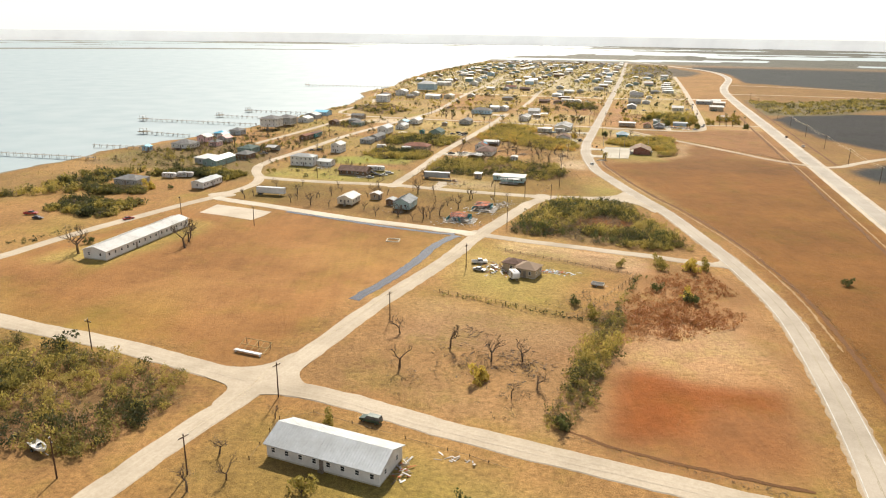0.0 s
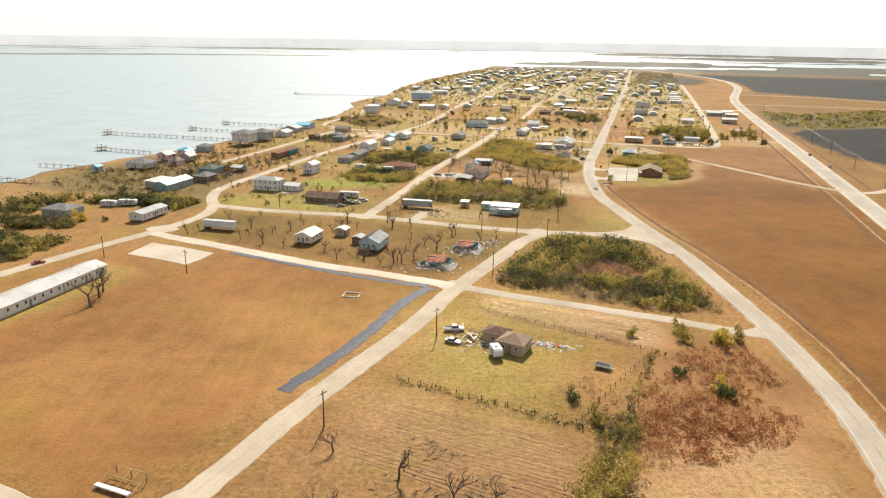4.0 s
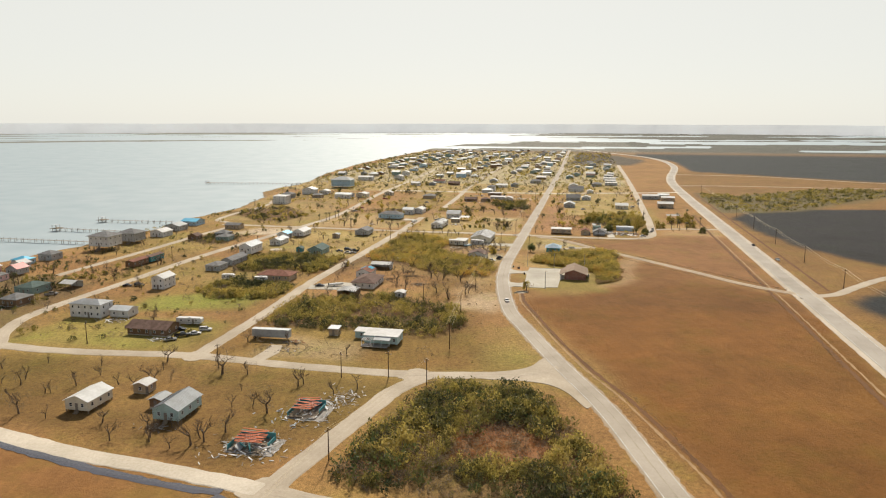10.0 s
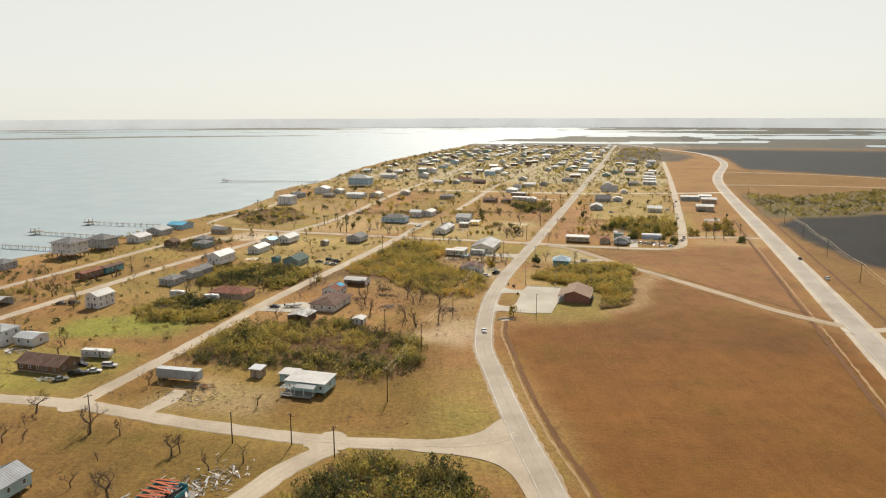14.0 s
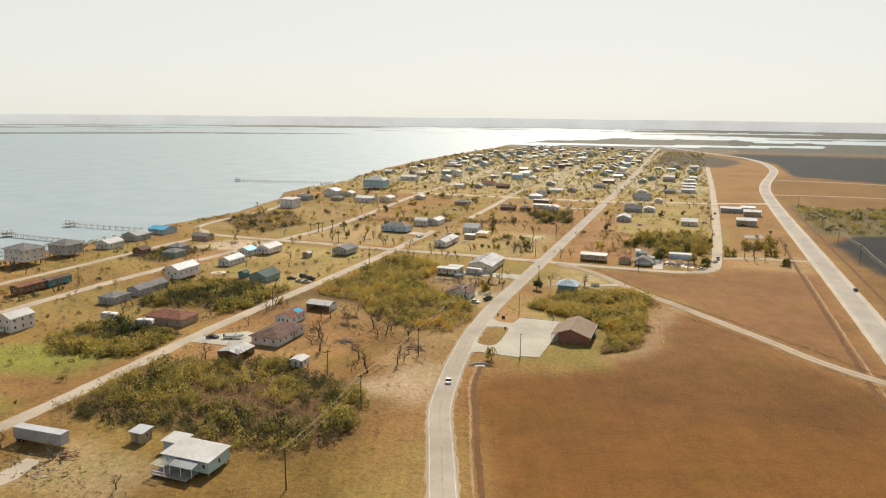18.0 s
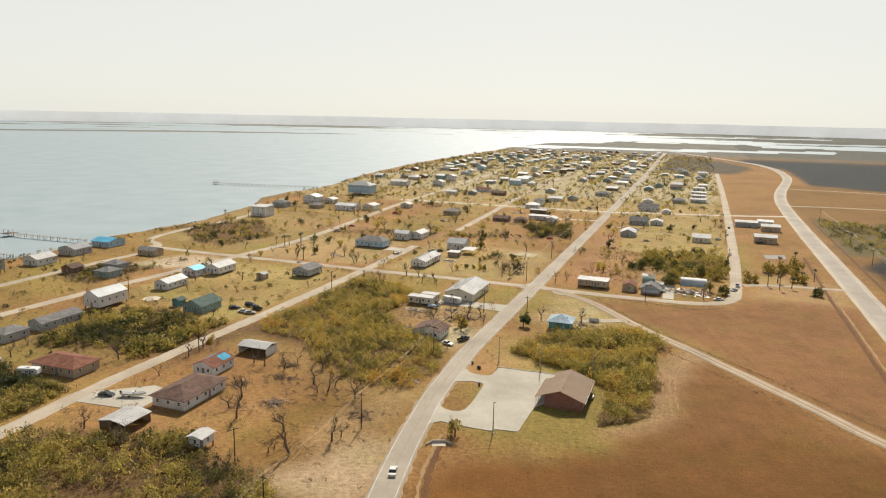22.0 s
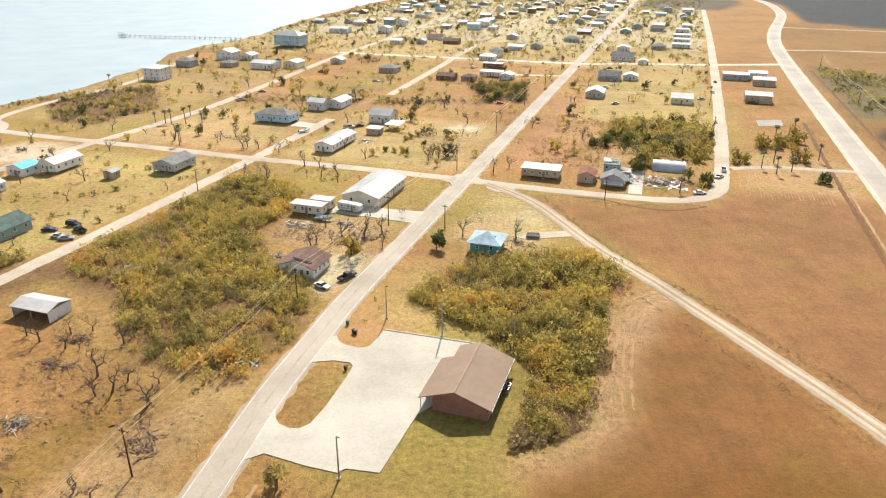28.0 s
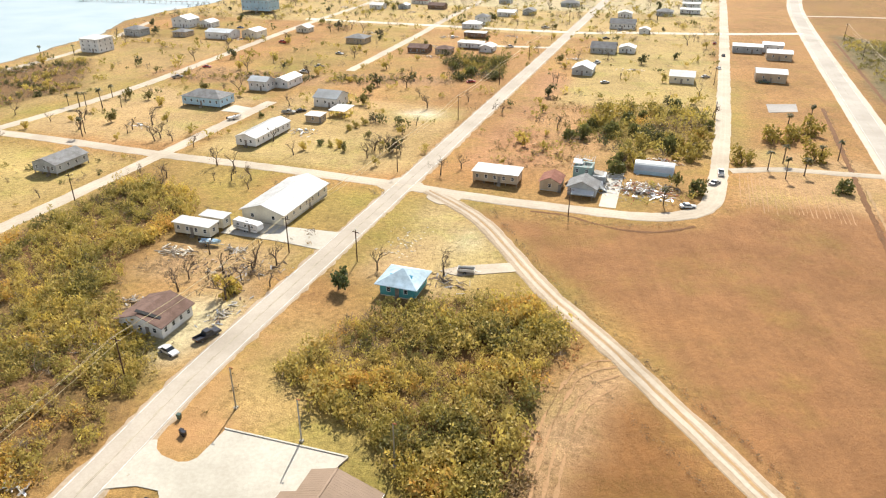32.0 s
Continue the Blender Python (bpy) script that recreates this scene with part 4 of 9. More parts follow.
# white metal-roofed house by the near crossing
house(-19.0, -371.8, 24.4, 9.6, 2.7, WHITE, METAL, "long white house with a pale ribbed metal roof", axis="x", rise=1.9, nx=8, ny=2, ribs=0.6, turn=-7, lift=0.4, over=0.5)
# long white building beside the big field, in two lengths
house(-149.6, -269.5, 9.6, 29.0, 3.0, WHITE, WHITEROOF, "long white hall with a low white metal roof", axis="y", rise=1.3, nx=2, ny=9, lift=0.4, door="side", ribs=1.2)
house(-149.2, -245.0, 8.6, 19.0, 3.0, WHITE, WHITEROOF, "white hall wing with a low white metal roof", axis="y", rise=1.2, nx=2, ny=6, lift=0.4, door="side", ribs=1.2)
# tan house in the fenced lot
house(0.4, -253.6, 7.2, 7.0, 2.8, TAN, TAUPE, "small tan house with a taupe hipped roof", kind="hip", rise=1.8, nx=2, ny=2, turn=-12)
house(-5.2, -249.6, 6.4, 5.6, 2.7, TAN, SHINGLE_BROWN, "tan house annex with a brown hipped roof", kind="hip", rise=1.3, nx=1, ny=1, turn=-12, door=None)
# lots between the shell street and the dirt cross street
house(-97.6, -176.5, 7.4, 10.5, 2.8, CREAM, WHITEROOF, "cream cottage with a white gable roof", nx=2, ny=3, lift=0.7, rise=1.5)
house(-88.6, -163.5, 4.6, 4.6, 2.5, TAN, WHITEROOF, "small tan shed with a pale roof", nx=1, ny=1, rise=0.8, name="shed", category="shed")
house(-69.2, -176.8, 7.8, 11.8, 3.0, AQUA, GREYROOF, "pale aqua house with a grey ribbed gable roof", nx=2, ny=3, lift=0.8, rise=1.9, ribs=0.6)
house(-77.8, -172.0, 3.6, 5.0, 2.3, BROWNW, GREYROOF, "small dark shed with a grey roof", nx=0, ny=1, rise=0.6, name="shed", category="shed", door="front")
# lots north of the dirt cross street
house(-122.0, -109.0, 16.5, 9.0, 2.6, BROWNW, SHINGLE_BROWN, "low brown house with a brown shingle roof", axis="x", rise=1.9, nx=5, ny=2, over=0.7)
house(-162.0, -92.6, 14.5, 8.0, 5.4, WHITE, GREYROOF, "white two-storey house with a grey hipped roof", kind="hip", rise=1.5, nx=5, ny=2, rows=2)
house(-148.6, -90.0, 8.5, 7.0, 2.8, WHITE, METAL, "white annex with a pale metal roof", axis="x", rise=1.0, nx=2, ny=1, door=None)
house(-162.0, -40.8, 6.6, 10.0, 5.2, WHITE, WHITEROOF, "tall white house with a white gable roof", rise=1.6, nx=2, ny=3, rows=2)
home = house(-31.0, -102.6, 12.6, 7.6, 2.8, AQUA, WHITEROOF, "pale aqua mobile home with a white roof and a timber deck", kind="shed", axis="x", rise=0.4, nx=5, ny=1, lift=0.8, door=None)
part("deck", boxes((-6.2, 3.4, -8.0, -3.85, 0.55, 0.75)), DRIFT, home, "grey-green timber deck")
bm = bmesh.new()
add_box(bm, -3.2, 3.2, -1.7, 1.7, -0.06, 0.06, pose(1.0, -5.2, 3.25, 9, 0, 0))
part("porch_roof", bm, GREYROOF, home, "sloping grey porch roof")
for u in (-2.0, 1.0, 4.0):
    piece("porch_post", mesh_of("aqua porch post", lambda: boxes((-0.06, 0.06, -0.06, 0.06, 0, 2.25)), TRIM), home, pose(u, -6.7, 0.75))
for u in (-6.0, -2.6):
    piece("pergola_post", mesh_of("pergola post", lambda: boxes((-0.07, 0.07, -0.07, 0.07, 0, 2.2)), TRIM), home, pose(u, -7.8, 0.75))
for v in (-7.8, -4.2):
    part("pergola_beam", boxes((-6.2, -2.4, v - 0.06, v + 0.06, 2.95, 3.1)), TRIM, home)
for k in range(6):
    piece("pergola_slat", mesh_of("pergola slat", lambda: boxes((-0.06, 0.06, -2.1, 2.1, 0, 0.08)), TRIM), home, pose(-5.9 + k * 0.64, -6.0, 3.1))
for u0, u1, v in ((-6.2, -2.2, -7.95),):
    part("deck_rail", boxes((u0, u1, v - 0.04, v + 0.04, 1.55, 1.65), (u0, u0 + 0.08, v - 0.04, v + 0.04, 0.75, 1.55), (u1 - 0.08, u1, v - 0.04, v + 0.04, 0.75, 1.55)), TRIM, home)
part("deck_step", boxes((-7.0, -6.2, -6.6, -5.0, 0.0, 0.38)), TIMBER, home)
house(-40.6, -97.6, 5.0, 4.2, 2.4, AQUA, WHITEROOF, "small pale aqua outbuilding with a pale roof", kind="shed", axis="x", rise=0.3, nx=1, ny=1, name="shed", category="shed")
house(-52.2, -97.0, 3.6, 3.4, 2.4, TAN, METAL, "small tin shed with a pale roof", kind="shed", axis="x", rise=0.3, nx=0, ny=1, name="shed", category="shed")
# shore side
house(-182.4, -164.6, 6.8, 17.5, 3.0, WHITE, GREYROOF, "white mobile home with a grey roof", rise=0.9, nx=1, ny=6, lift=0.7, door="side")
house(-212.0, -106.0, 9.0, 22.0, 3.4, GREENW, METAL, "long grey-green shed with a grey metal roof", rise=1.6, nx=2, ny=4, door="side", name="storage_shed", category="shed")
house(-222.0, -104.0, 8.0, 14.0, 3.0, GREYW, WHITEROOF, "grey lean-to shed with a white roof", kind="shed", rise=0.5, nx=1, ny=2, name="storage_shed", category="shed", door=None)
house(-265.0, -63.6, 14.5, 11.5, 3.0, WHITE, SHINGLE_GREY, "white shore house with a grey hipped roof", kind="hip", rise=2.4, nx=4, ny=2, lift=1.0)
house(-281.0, -83.0, 4.6, 4.6, 2.8, BLUEW, BLUEROOF, "small blue hut at the shore end of a boardwalk", rise=0.9, nx=1, ny=1, name="hut", category="hut", lift=0.8)
house(-217.0, -63.0, 10.0, 12.0, 3.2, GREENW, SHINGLE_GREEN, "dark green house with a green shingle roof", kind="hip", rise=1.9, nx=2, ny=2)
carport(-205.0, -52.0, 7.0, 7.5, 2.9, WHITEROOF, "open carport with a white metal roof", walls=("back",), rise=1.0)
house(-207.0, -84.0, 9.0, 10.0, 3.0, BROWNW, SHINGLE_GREY, "dark brown house with a hipped roof", kind="hip", rise=2.0, nx=2, ny=2)
house(-223.0, -171.5, 14.0, 10.5, 2.8, GREYW, SHINGLE_GREY, "grey house with a grey hipped roof", kind="hip", rise=1.9, nx=4, ny=2)
house(-268.0, -36.0, 8.0, 8.0, 3.4, PINKW, WHITEROOF, "pink shore house with a pale gable roof", rise=1.8, nx=2, ny=2, lift=1.2, over=0.6)
house(-254.0, -32.0, 7.0, 8.0, 3.2, GREYW, REDROOF, "grey shore house with a red gable roof", rise=2.0, nx=2, ny=2, lift=0.8)
house(-263.0, -20.0, 7.0, 7.0, 3.0, WHITE, WHITEROOF, "white shore house with a white roof", rise=1.6, nx=2, ny=2, lift=0.8)
house(-253.0, -46.0, 7.0, 7.0, 2.8, PINKW, SHINGLE_GREY, "small faded pink cottage with a grey hipped roof", kind="hip", rise=1.7, nx=2, ny=2)
house(-268.0, 8.0, 9.0, 9.0, 3.4, GREYW, SHINGLE_GREY, "low grey shore house with a hipped roof", kind="hip", rise=2.0, nx=2, ny=2)
house(-272.0, -8.0, 9.0, 8.0, 3.0, BLUEW, BLUEROOF, "pale blue shore cottage with a blue roof", kind="hip", rise=1.6, nx=2, ny=2)
house(-258.0, 44.0, 14.0, 13.0, 6.4, WHITE, SHINGLE_GREY, "tall pale stilt house with a hipped roof and veranda", kind="hip", rise=2.6, nx=4, ny=3, rows=2, lift=2.8, over=1.2)
house(-258.0, 70.0, 13.0, 12.0, 5.4, GREYW, SHINGLE_GREY, "grey stilt house with a hipped roof", kind="hip", rise=2.6, nx=3, ny=3, rows=2, lift=1.6, over=1.0)
house(-254.0, 98.0, 10.0, 12.0, 3.4, WHITE, WHITEROOF, "white shore house with a white gable roof", rise=1.8, nx=2, ny=3)
house(-260.0, 126.0, 12.0, 12.0, 3.4, GREYW, GREYROOF, "low grey shore house with a metal roof", rise=1.8, nx=3, ny=3)
house(-262.0, 152.0, 13.0, 13.0, 3.2, BLUEW, BLUEROOF, "shore house with a bright blue metal roof", rise=1.5, axis="x", nx=4, ny=3)
house(-206.5, 2.0, 5.0, 14.0, 3.0, BROWNW, SHINGLE_RED, "long brown mobile home with a rusty brown roof", rise=0.7, nx=1, ny=4, lift=0.7, door="side")
house(-205.6, 16.2, 5.0, 13.0, 3.0, TEALW, SHINGLE_BROWN, "teal mobile home with a brown roof", rise=0.7, nx=1, ny=4, lift=0.7, door="side")
# lots along the long dirt street
house(-65.0, -14.8, 10.8, 18.0, 2.8, WHITE, SHINGLE_BROWN, "white bungalow with a brown hipped shingle roof", kind="hip", rise=2.2, nx=3, ny=5, over=0.8, door="side")
carport(-67.6, -36.6, 8.2, 9.0, 2.7, WHITEROOF, "open white carport with a low gable roof", axis="y", walls=("left", "back"), wall=TAN, rise=0.7)
house(-41.6, -39.2, 4.0, 4.6, 2.2, WHITE, WHITEROOF, "white play hut raised on timber posts", rise=0.5, lift=1.4, nx=1, ny=1, name="raised_hut", category="hut")
cottage = house(-72.6, 5.6, 7.6, 10.5, 2.7, WHITE, SHINGLE_RED, "white cottage with a tarpaulin-patched reddish roof", rise=1.7, nx=2, ny=3)
carport(-69.6, 25.2, 10.8, 6.8, 2.8, WHITEROOF, "white open-fronted barn with a white gable roof", axis="x", walls=("back", "right", "left"), rise=0.9, name="open_barn")
house(-121.4, 61.2, 9.5, 12.5, 2.9, GREENW, SHINGLE_GREEN, "grey-green house with a dark green gable roof", rise=2.2, nx=3, ny=3, over=0.6)
house(-134.0, 62.0, 3.8, 3.8, 2.4, TEALW, SHINGLE_GREEN, "small teal garden shed", rise=0.9, nx=0, ny=1, name="shed", category="shed")
house(-161.0, 49.8, 7.8, 15.0, 4.6, WHITE, METAL, "white raised house with a pale metal gable roof", rise=2.0, nx=2, ny=4, lift=1.2, ribs=0.8)
house(-115.0, -12.0, 17.0, 10.0, 2.7, TAN, SHINGLE_RED, "long low house with a reddish-brown shingle roof", axis="x", kind="hip", rise=1.9, nx=5, ny=2, over=0.8)
house(-159.2, 86.6, 7.4, 13.5, 3.0, WHITE, METAL, "white cottage with a pale metal roof", rise=1.6, nx=2, ny=4, ribs=0.8)
house(-157.4, 120.8, 8.0, 14.0, 3.2, WHITE, WHITEROOF, "white house with a cream metal roof", rise=1.7, nx=2, ny=4, lift=0.8)
house(-166.0, 111.0, 8.0, 8.0, 3.0, WHITE, BLUEROOF, "white cottage with a patched blue roof", rise=1.4, nx=2, ny=2)
house(-157.4, 22.0, 7.0, 18.0, 2.8, GREYW, SHINGLE_GREY, "low grey house with a grey gable roof", rise=1.5, nx=2, ny=5, door="side")
house(-158.0, 3.0, 8.0, 10.0, 2.8, GREYW, SHINGLE_GREY, "small grey house with a hipped roof", kind="hip", rise=1.6, nx=2, ny=2)
house(-220.6, 141.0, 12.0, 7.0, 2.8, TAN, SHINGLE_GREY, "low tan house with a grey roof", axis="x", rise=1.4, nx=3, ny=1)
house(-201.0, 91.0, 9.0, 9.0, 2.9, GREENW, SHINGLE_GREY, "grey-green house with a grey hipped roof in scrub", kind="hip", rise=1.8, nx=2, ny=2)
house(-210.0, 105.0, 9.0, 8.0, 2.9, GREYW, SHINGLE_GREY, "grey house with a grey hipped roof in scrub", kind="hip", rise=1.8, nx=2, ny=2)
house(-223.0, 90.0, 7.0, 7.0, 2.7, BROWNW, SHINGLE_BROWN, "small brown house among scrub", rise=1.5, nx=1, ny=1)
house(-115.6, 135.0, 9.6, 13.5, 2.8, GREYW, SHINGLE_GREY, "grey raised house with a grey gable roof and porch", rise=1.7, nx=3, ny=4, lift=0.9)
house(-130.5, 117.5, 4.2, 4.0, 2.4, TAN, GREYROOF, "small weathered tan shed in dry grass", rise=0.7, nx=0, ny=1, name="shed", category="shed")
house(-119.4, 219.8, 19.0, 10.5, 3.4, BLUEW, SHINGLE_GREY, "pale blue house with a grey hipped roof", kind="hip", rise=2.4, nx=6, ny=3, lift=0.8)
house(-112.4, 251.0, 9.5, 7.0, 4.2, WHITE, METAL, "white house with a pale metal roof", axis="x", rise=1.5, nx=3, ny=2)
house(-105.0, 262.0, 8.0, 14.0, 3.4, WHITE, WHITEROOF, "white wing with a white roof", rise=1.4, nx=2, ny=3, door=None)
house(-69.0, 237.0, 11.0, 11.0, 3.8, WHITE, GREYROOF, "white garage building with a grey metal roof", axis="x", rise=2.2, nx=3, ny=2, ribs=0.8, name="garage", category="garage")
carport(-57.5, 224.0, 7.0, 9.0, 2.6, WHITEROOF, "flat white carport beside a garage", kind="shed", rise=0.3)
house(-63.0, 212.0, 6.5, 5.0, 2.4, TAN, WHITEROOF, "low tan shed with a white roof", kind="shed", axis="x", rise=0.3, nx=1, ny=1, name="shed", category="shed")
house(-70.6, 186.0, 8.2, 24.0, 3.0, WHITE, WHITEROOF, "long white mobile home with a white metal roof", rise=1.3, nx=2, ny=7, lift=0.6, ribs=1.0)
house(-28.4, 130.4, 13.0, 25.0, 3.1, CREAM, WHITEROOF, "long cream building with a white metal gable roof", rise=2.1, nx=2, ny=7, ribs=0.8, lift=0.5, door="side", over=0.6)
house(-41.6, 106.6, 11.0, 3.8, 2.8, CREAM, WHITEROOF, "cream mobile home with a flat white roof", kind="shed", axis="x", rise=0.15, nx=4, ny=1, lift=0.6)
house(-39.6, 112.4, 7.0, 3.4, 2.8, CREAM, WHITEROOF, "short cream trailer house with a flat white roof", kind="shed", axis="x", rise=0.15, nx=2, ny=1, lift=0.6)
TARPED = plain("pale blue roof sheeting", (0.52, 0.66, 0.74), 0.8, grain=0.8, amount=0.3, stain=0.3)
damaged = house(-22.0, 66.8, 10.6, 9.6, 2.8, WHITE, SHINGLE_BROWN, "storm-damaged white house with a split brown roof", rise=1.8, nx=3, ny=4, over=0.6)
patched = house(21.4, 97.0, 8.2, 8.0, 2.8, TEALW, TARPED, "teal cottage with a pale blue tarpaulin-covered roof", kind="hip", rise=2.4, nx=2, ny=2, over=1.0)
# east of the main road
house(23.4, 171.0, 14.2, 7.0, 2.9, TAN, WHITEROOF, "tan mobile home with a flat white roof and porch", kind="shed", axis="x", rise=0.25, nx=5, ny=1, lift=0.8)
house(40.6, 171.6, 6.2, 7.5, 2.6, TAN, SHINGLE_RED, "small tan hut with a reddish gable roof", rise=1.4, nx=1, ny=2, name="hut", category="hut")
house(27.0, 394.5, 14.0, 10.0, 3.0, GREYW, SHINGLE_GREY, "grey house with a steep grey roof", axis="x", rise=2.8, nx=4, ny=2)
house(40.0, 400.0, 9.0, 9.0, 2.8, WHITE, WHITEROOF, "white cottage with a white roof", rise=1.4, nx=2, ny=2)
house(24.6, 336.0, 10.0, 13.0, 3.0, GREYW, METAL, "grey house with a pale metal roof", rise=2.0, nx=2, ny=3)
house(28.0, 486.0, 17.0, 10.0, 3.6, WHITE, SHINGLE_GREY, "white chapel hall with a grey gable roof", axis="x", rise=2.6, nx=6, ny=2, name="chapel", category="chapel")
house(73.0, 333.0, 11.5, 11.0, 3.2, CREAM, WHITEROOF, "cream barn with a broad white roof", axis="x", rise=1.8, nx=2, ny=2, name="barn", category="barn")
house(114.0, 350.0, 14.0, 11.0, 4.0, TAN, WHITEROOF, "tan metal barn with a white roof", axis="x", rise=1.4, nx=2, ny=1, name="barn", category="barn", ribs=0.9)
house(122.0, 408.0, 13.0, 11.0, 3.6, TAN, WHITEROOF, "tan workshop with a white metal roof", axis="x", rise=1.2, nx=2, ny=1, name="workshop", category="workshop")
house(106.0, 424.0, 16.0, 10.0, 3.6, GREYW, WHITEROOF, "grey workshop with a white roof", axis="x", rise=1.0, nx=3, ny=1, name="workshop", category="workshop")
house(120.0, 430.0, 11.0, 10.0, 4.2, WHITE, METAL, "white workshop with a pale roof", axis="x", rise=1.0, nx=2, ny=1, name="workshop", category="workshop")
for yy, ww in ((575, 15), (612, 14), (648, 16), (700, 13)):
    house(70.0, yy, ww, 7.0, 3.0, WHITE, WHITEROOF, "white mobile home with a white roof", axis="x", rise=0.9, nx=4, ny=1, lift=0.6, group="far mobile homes")
house(52.0, 560.0, 12.0, 10.0, 3.0, GREYW, SHINGLE_GREY, "grey house with a hipped roof", kind="hip", rise=2.0, nx=3, ny=2)
# shore houses farther on
house(-254.0, 300.0, 13.0, 12.0, 7.2, WHITE, WHITEROOF, "tall white shore house with a flat roof", kind="shed", axis="x", rise=0.5, nx=3, ny=3, rows=3, lift=0.4)
house(-262.0, 392.0, 14.0, 12.0, 5.4, WHITE, METAL, "white two-storey shore house with a pale roof", axis="y", rise=2.2, nx=3, ny=3, rows=2)
house(-246.0, 396.0, 10.0, 10.0, 3.4, WHITE, WHITEROOF, "white cottage with a white roof", rise=1.6, nx=2, ny=2)
house(-211.0, 362.0, 18.0, 12.0, 4.0, WHITE, METAL, "white metal hall with a rounded pale roof", axis="x", rise=1.4, nx=3, ny=1, name="hall", category="hall", ribs=1.0)
house(-194.0, 372.0, 11.0, 12.0, 4.0, CREAM, WHITEROOF, "cream hall with a white roof", axis="y", rise=1.4, nx=2, ny=1, name="hall", category="hall")
house(-270.0, 352.0, 12.0, 10.0, 4.0, GREYW, SHINGLE_GREY, "grey shore house with a hipped roof", kind="hip", rise=2.0, nx=3, ny=2)
house(-240.0, 360.0, 10.0, 9.0, 2.8, TAN, SHINGLE_GREY, "low tan house with a grey roof", kind="hip", rise=1.7, nx=2, ny=2)
house(-252.0, 472.0, 24.0, 16.0, 8.0, BLUEW, GREYROOF, "large pale blue shore lodge with a grey hipped roof", kind="hip", rise=3.6, nx=7, ny=4, rows=2, lift=2.0, over=1.0, name="lodge", category="lodge")
house(-122.0, 377.0, 12.0, 11.0, 3.0, TAN, SHINGLE_GREY, "tan cottage with a grey hipped roof", kind="hip", rise=2.0, nx=3, ny=2, over=0.8)
house(-257.0, 580.0, 20.0, 11.0, 4.4, WHITE, WHITEROOF, "long white hall with a low roof near the shore", axis="x", rise=1.5, nx=4, ny=1, name="hall", category="hall")
house(-269.0, 654.0, 13.0, 11.0, 3.4, CREAM, METAL, "cream shore house with a pale hipped roof", kind="hip", rise=2.4, nx=3, ny=2)
house(-214.0, 594.0, 12.0, 10.0, 5.2, WHITE, WHITEROOF, "white two-storey house with a white roof", rise=1.8, nx=2, ny=2, rows=2)
house(-223.0, 664.0, 10.0, 10.0, 5.0, WHITE, METAL, "white raised house with a pale roof", rise=1.8, nx=2, ny=2, lift=1.2)
house(-173.0, 401.0, 9.0, 8.0, 2.8, CREAM, WHITEROOF, "small cream house with a white roof", rise=1.6, nx=2, ny=2)
house(-75.0, 361.0, 12.0, 9.0, 2.6, BROWNW, SHINGLE_BROWN, "low brown house with a brown roof", axis="x", rise=1.6, nx=3, ny=1)
house(-60.0, 362.0, 9.0, 8.0, 2.6, TAN, SHINGLE_BROWN, "low tan house with a brown hipped roof", kind="hip", rise=1.6, nx=2, ny=1)
house(-50.0, 382.0, 15.0, 7.0, 2.8, WHITE, WHITEROOF, "white mobile home with a flat white roof", kind="shed", axis="x", rise=0.3, nx=4, ny=1, lift=0.6)
house(-38.0, 376.0, 8.0, 10.0, 2.8, WHITE, WHITEROOF, "white annex with a white roof", rise=1.3, nx=1, ny=2)
house(-58.0, 418.0, 14.0, 6.0, 2.6, BROWNW, GREYROOF, "dark mobile home with a flat grey roof", kind="shed", axis="x", rise=0.25, nx=4, ny=1, lift=0.6)
house(-71.0, 453.0, 12.0, 9.0, 3.0, WHITE, METAL, "white house with a pale roof", kind="hip", rise=2.0, nx=3, ny=2)
house(-69.0, 472.0, 9.0, 9.0, 5.2, WHITE, SHINGLE_GREY, "white two-storey house with a grey hipped roof", kind="hip", rise=2.0, nx=2, ny=2, rows=2)
house(-62.0, 516.0, 14.0, 9.0, 3.0, WHITE, WHITEROOF, "white house with a white gable roof", axis="x", rise=1.6, nx=3, ny=1)
house(-48.0, 530.0, 9.0, 9.0, 3.0, GREYW, SHINGLE_GREY, "grey house with a grey roof", rise=1.7, nx=2, ny=2)
house(-82.0, 588.0, 10.0, 9.0, 3.0, GREYW, METAL, "grey house with a pale metal roof", rise=1.7, nx=2, ny=2)
house(-26.0, 587.0, 14.0, 10.0, 3.0, GREYW, SHINGLE_GREY, "grey house with a broad hipped roof", kind="hip", rise=2.2, nx=3, ny=2)
house(-126.0, 536.0, 14.0, 9.0, 2.8, BROWNW, SHINGLE_BROWN, "dark brown house with a brown roof", axis="x", rise=1.8, nx=3, ny=1)
house(-150.0, 562.0, 15.0, 9.0, 2.8, WHITE, SHINGLE_RED, "white house with a worn reddish roof", axis="x", rise=1.8, nx=3, ny=1)
house(-172.0, 520.0, 11.0, 9.0, 3.2, WHITE, WHITEROOF, "white house with a low white roof", axis="x", rise=1.4, nx=2, ny=1)
house(-152.0, 528.0, 8.0, 8.0, 2.8, GREYW, GREYROOF, "small grey house with a metal roof", rise=1.4, nx=2, ny=1)
house(24.0, 540.0, 10.0, 8.0, 3.0, WHITE, WHITEROOF, "white cottage with a white roof", rise=1.5, nx=2, ny=1)
house(44.0, 470.0, 7.0, 7.0, 2.6, WHITE, WHITEROOF, "small white annex beside a chapel", rise=1.2, nx=1, ny=1, name="annex", category="annex")

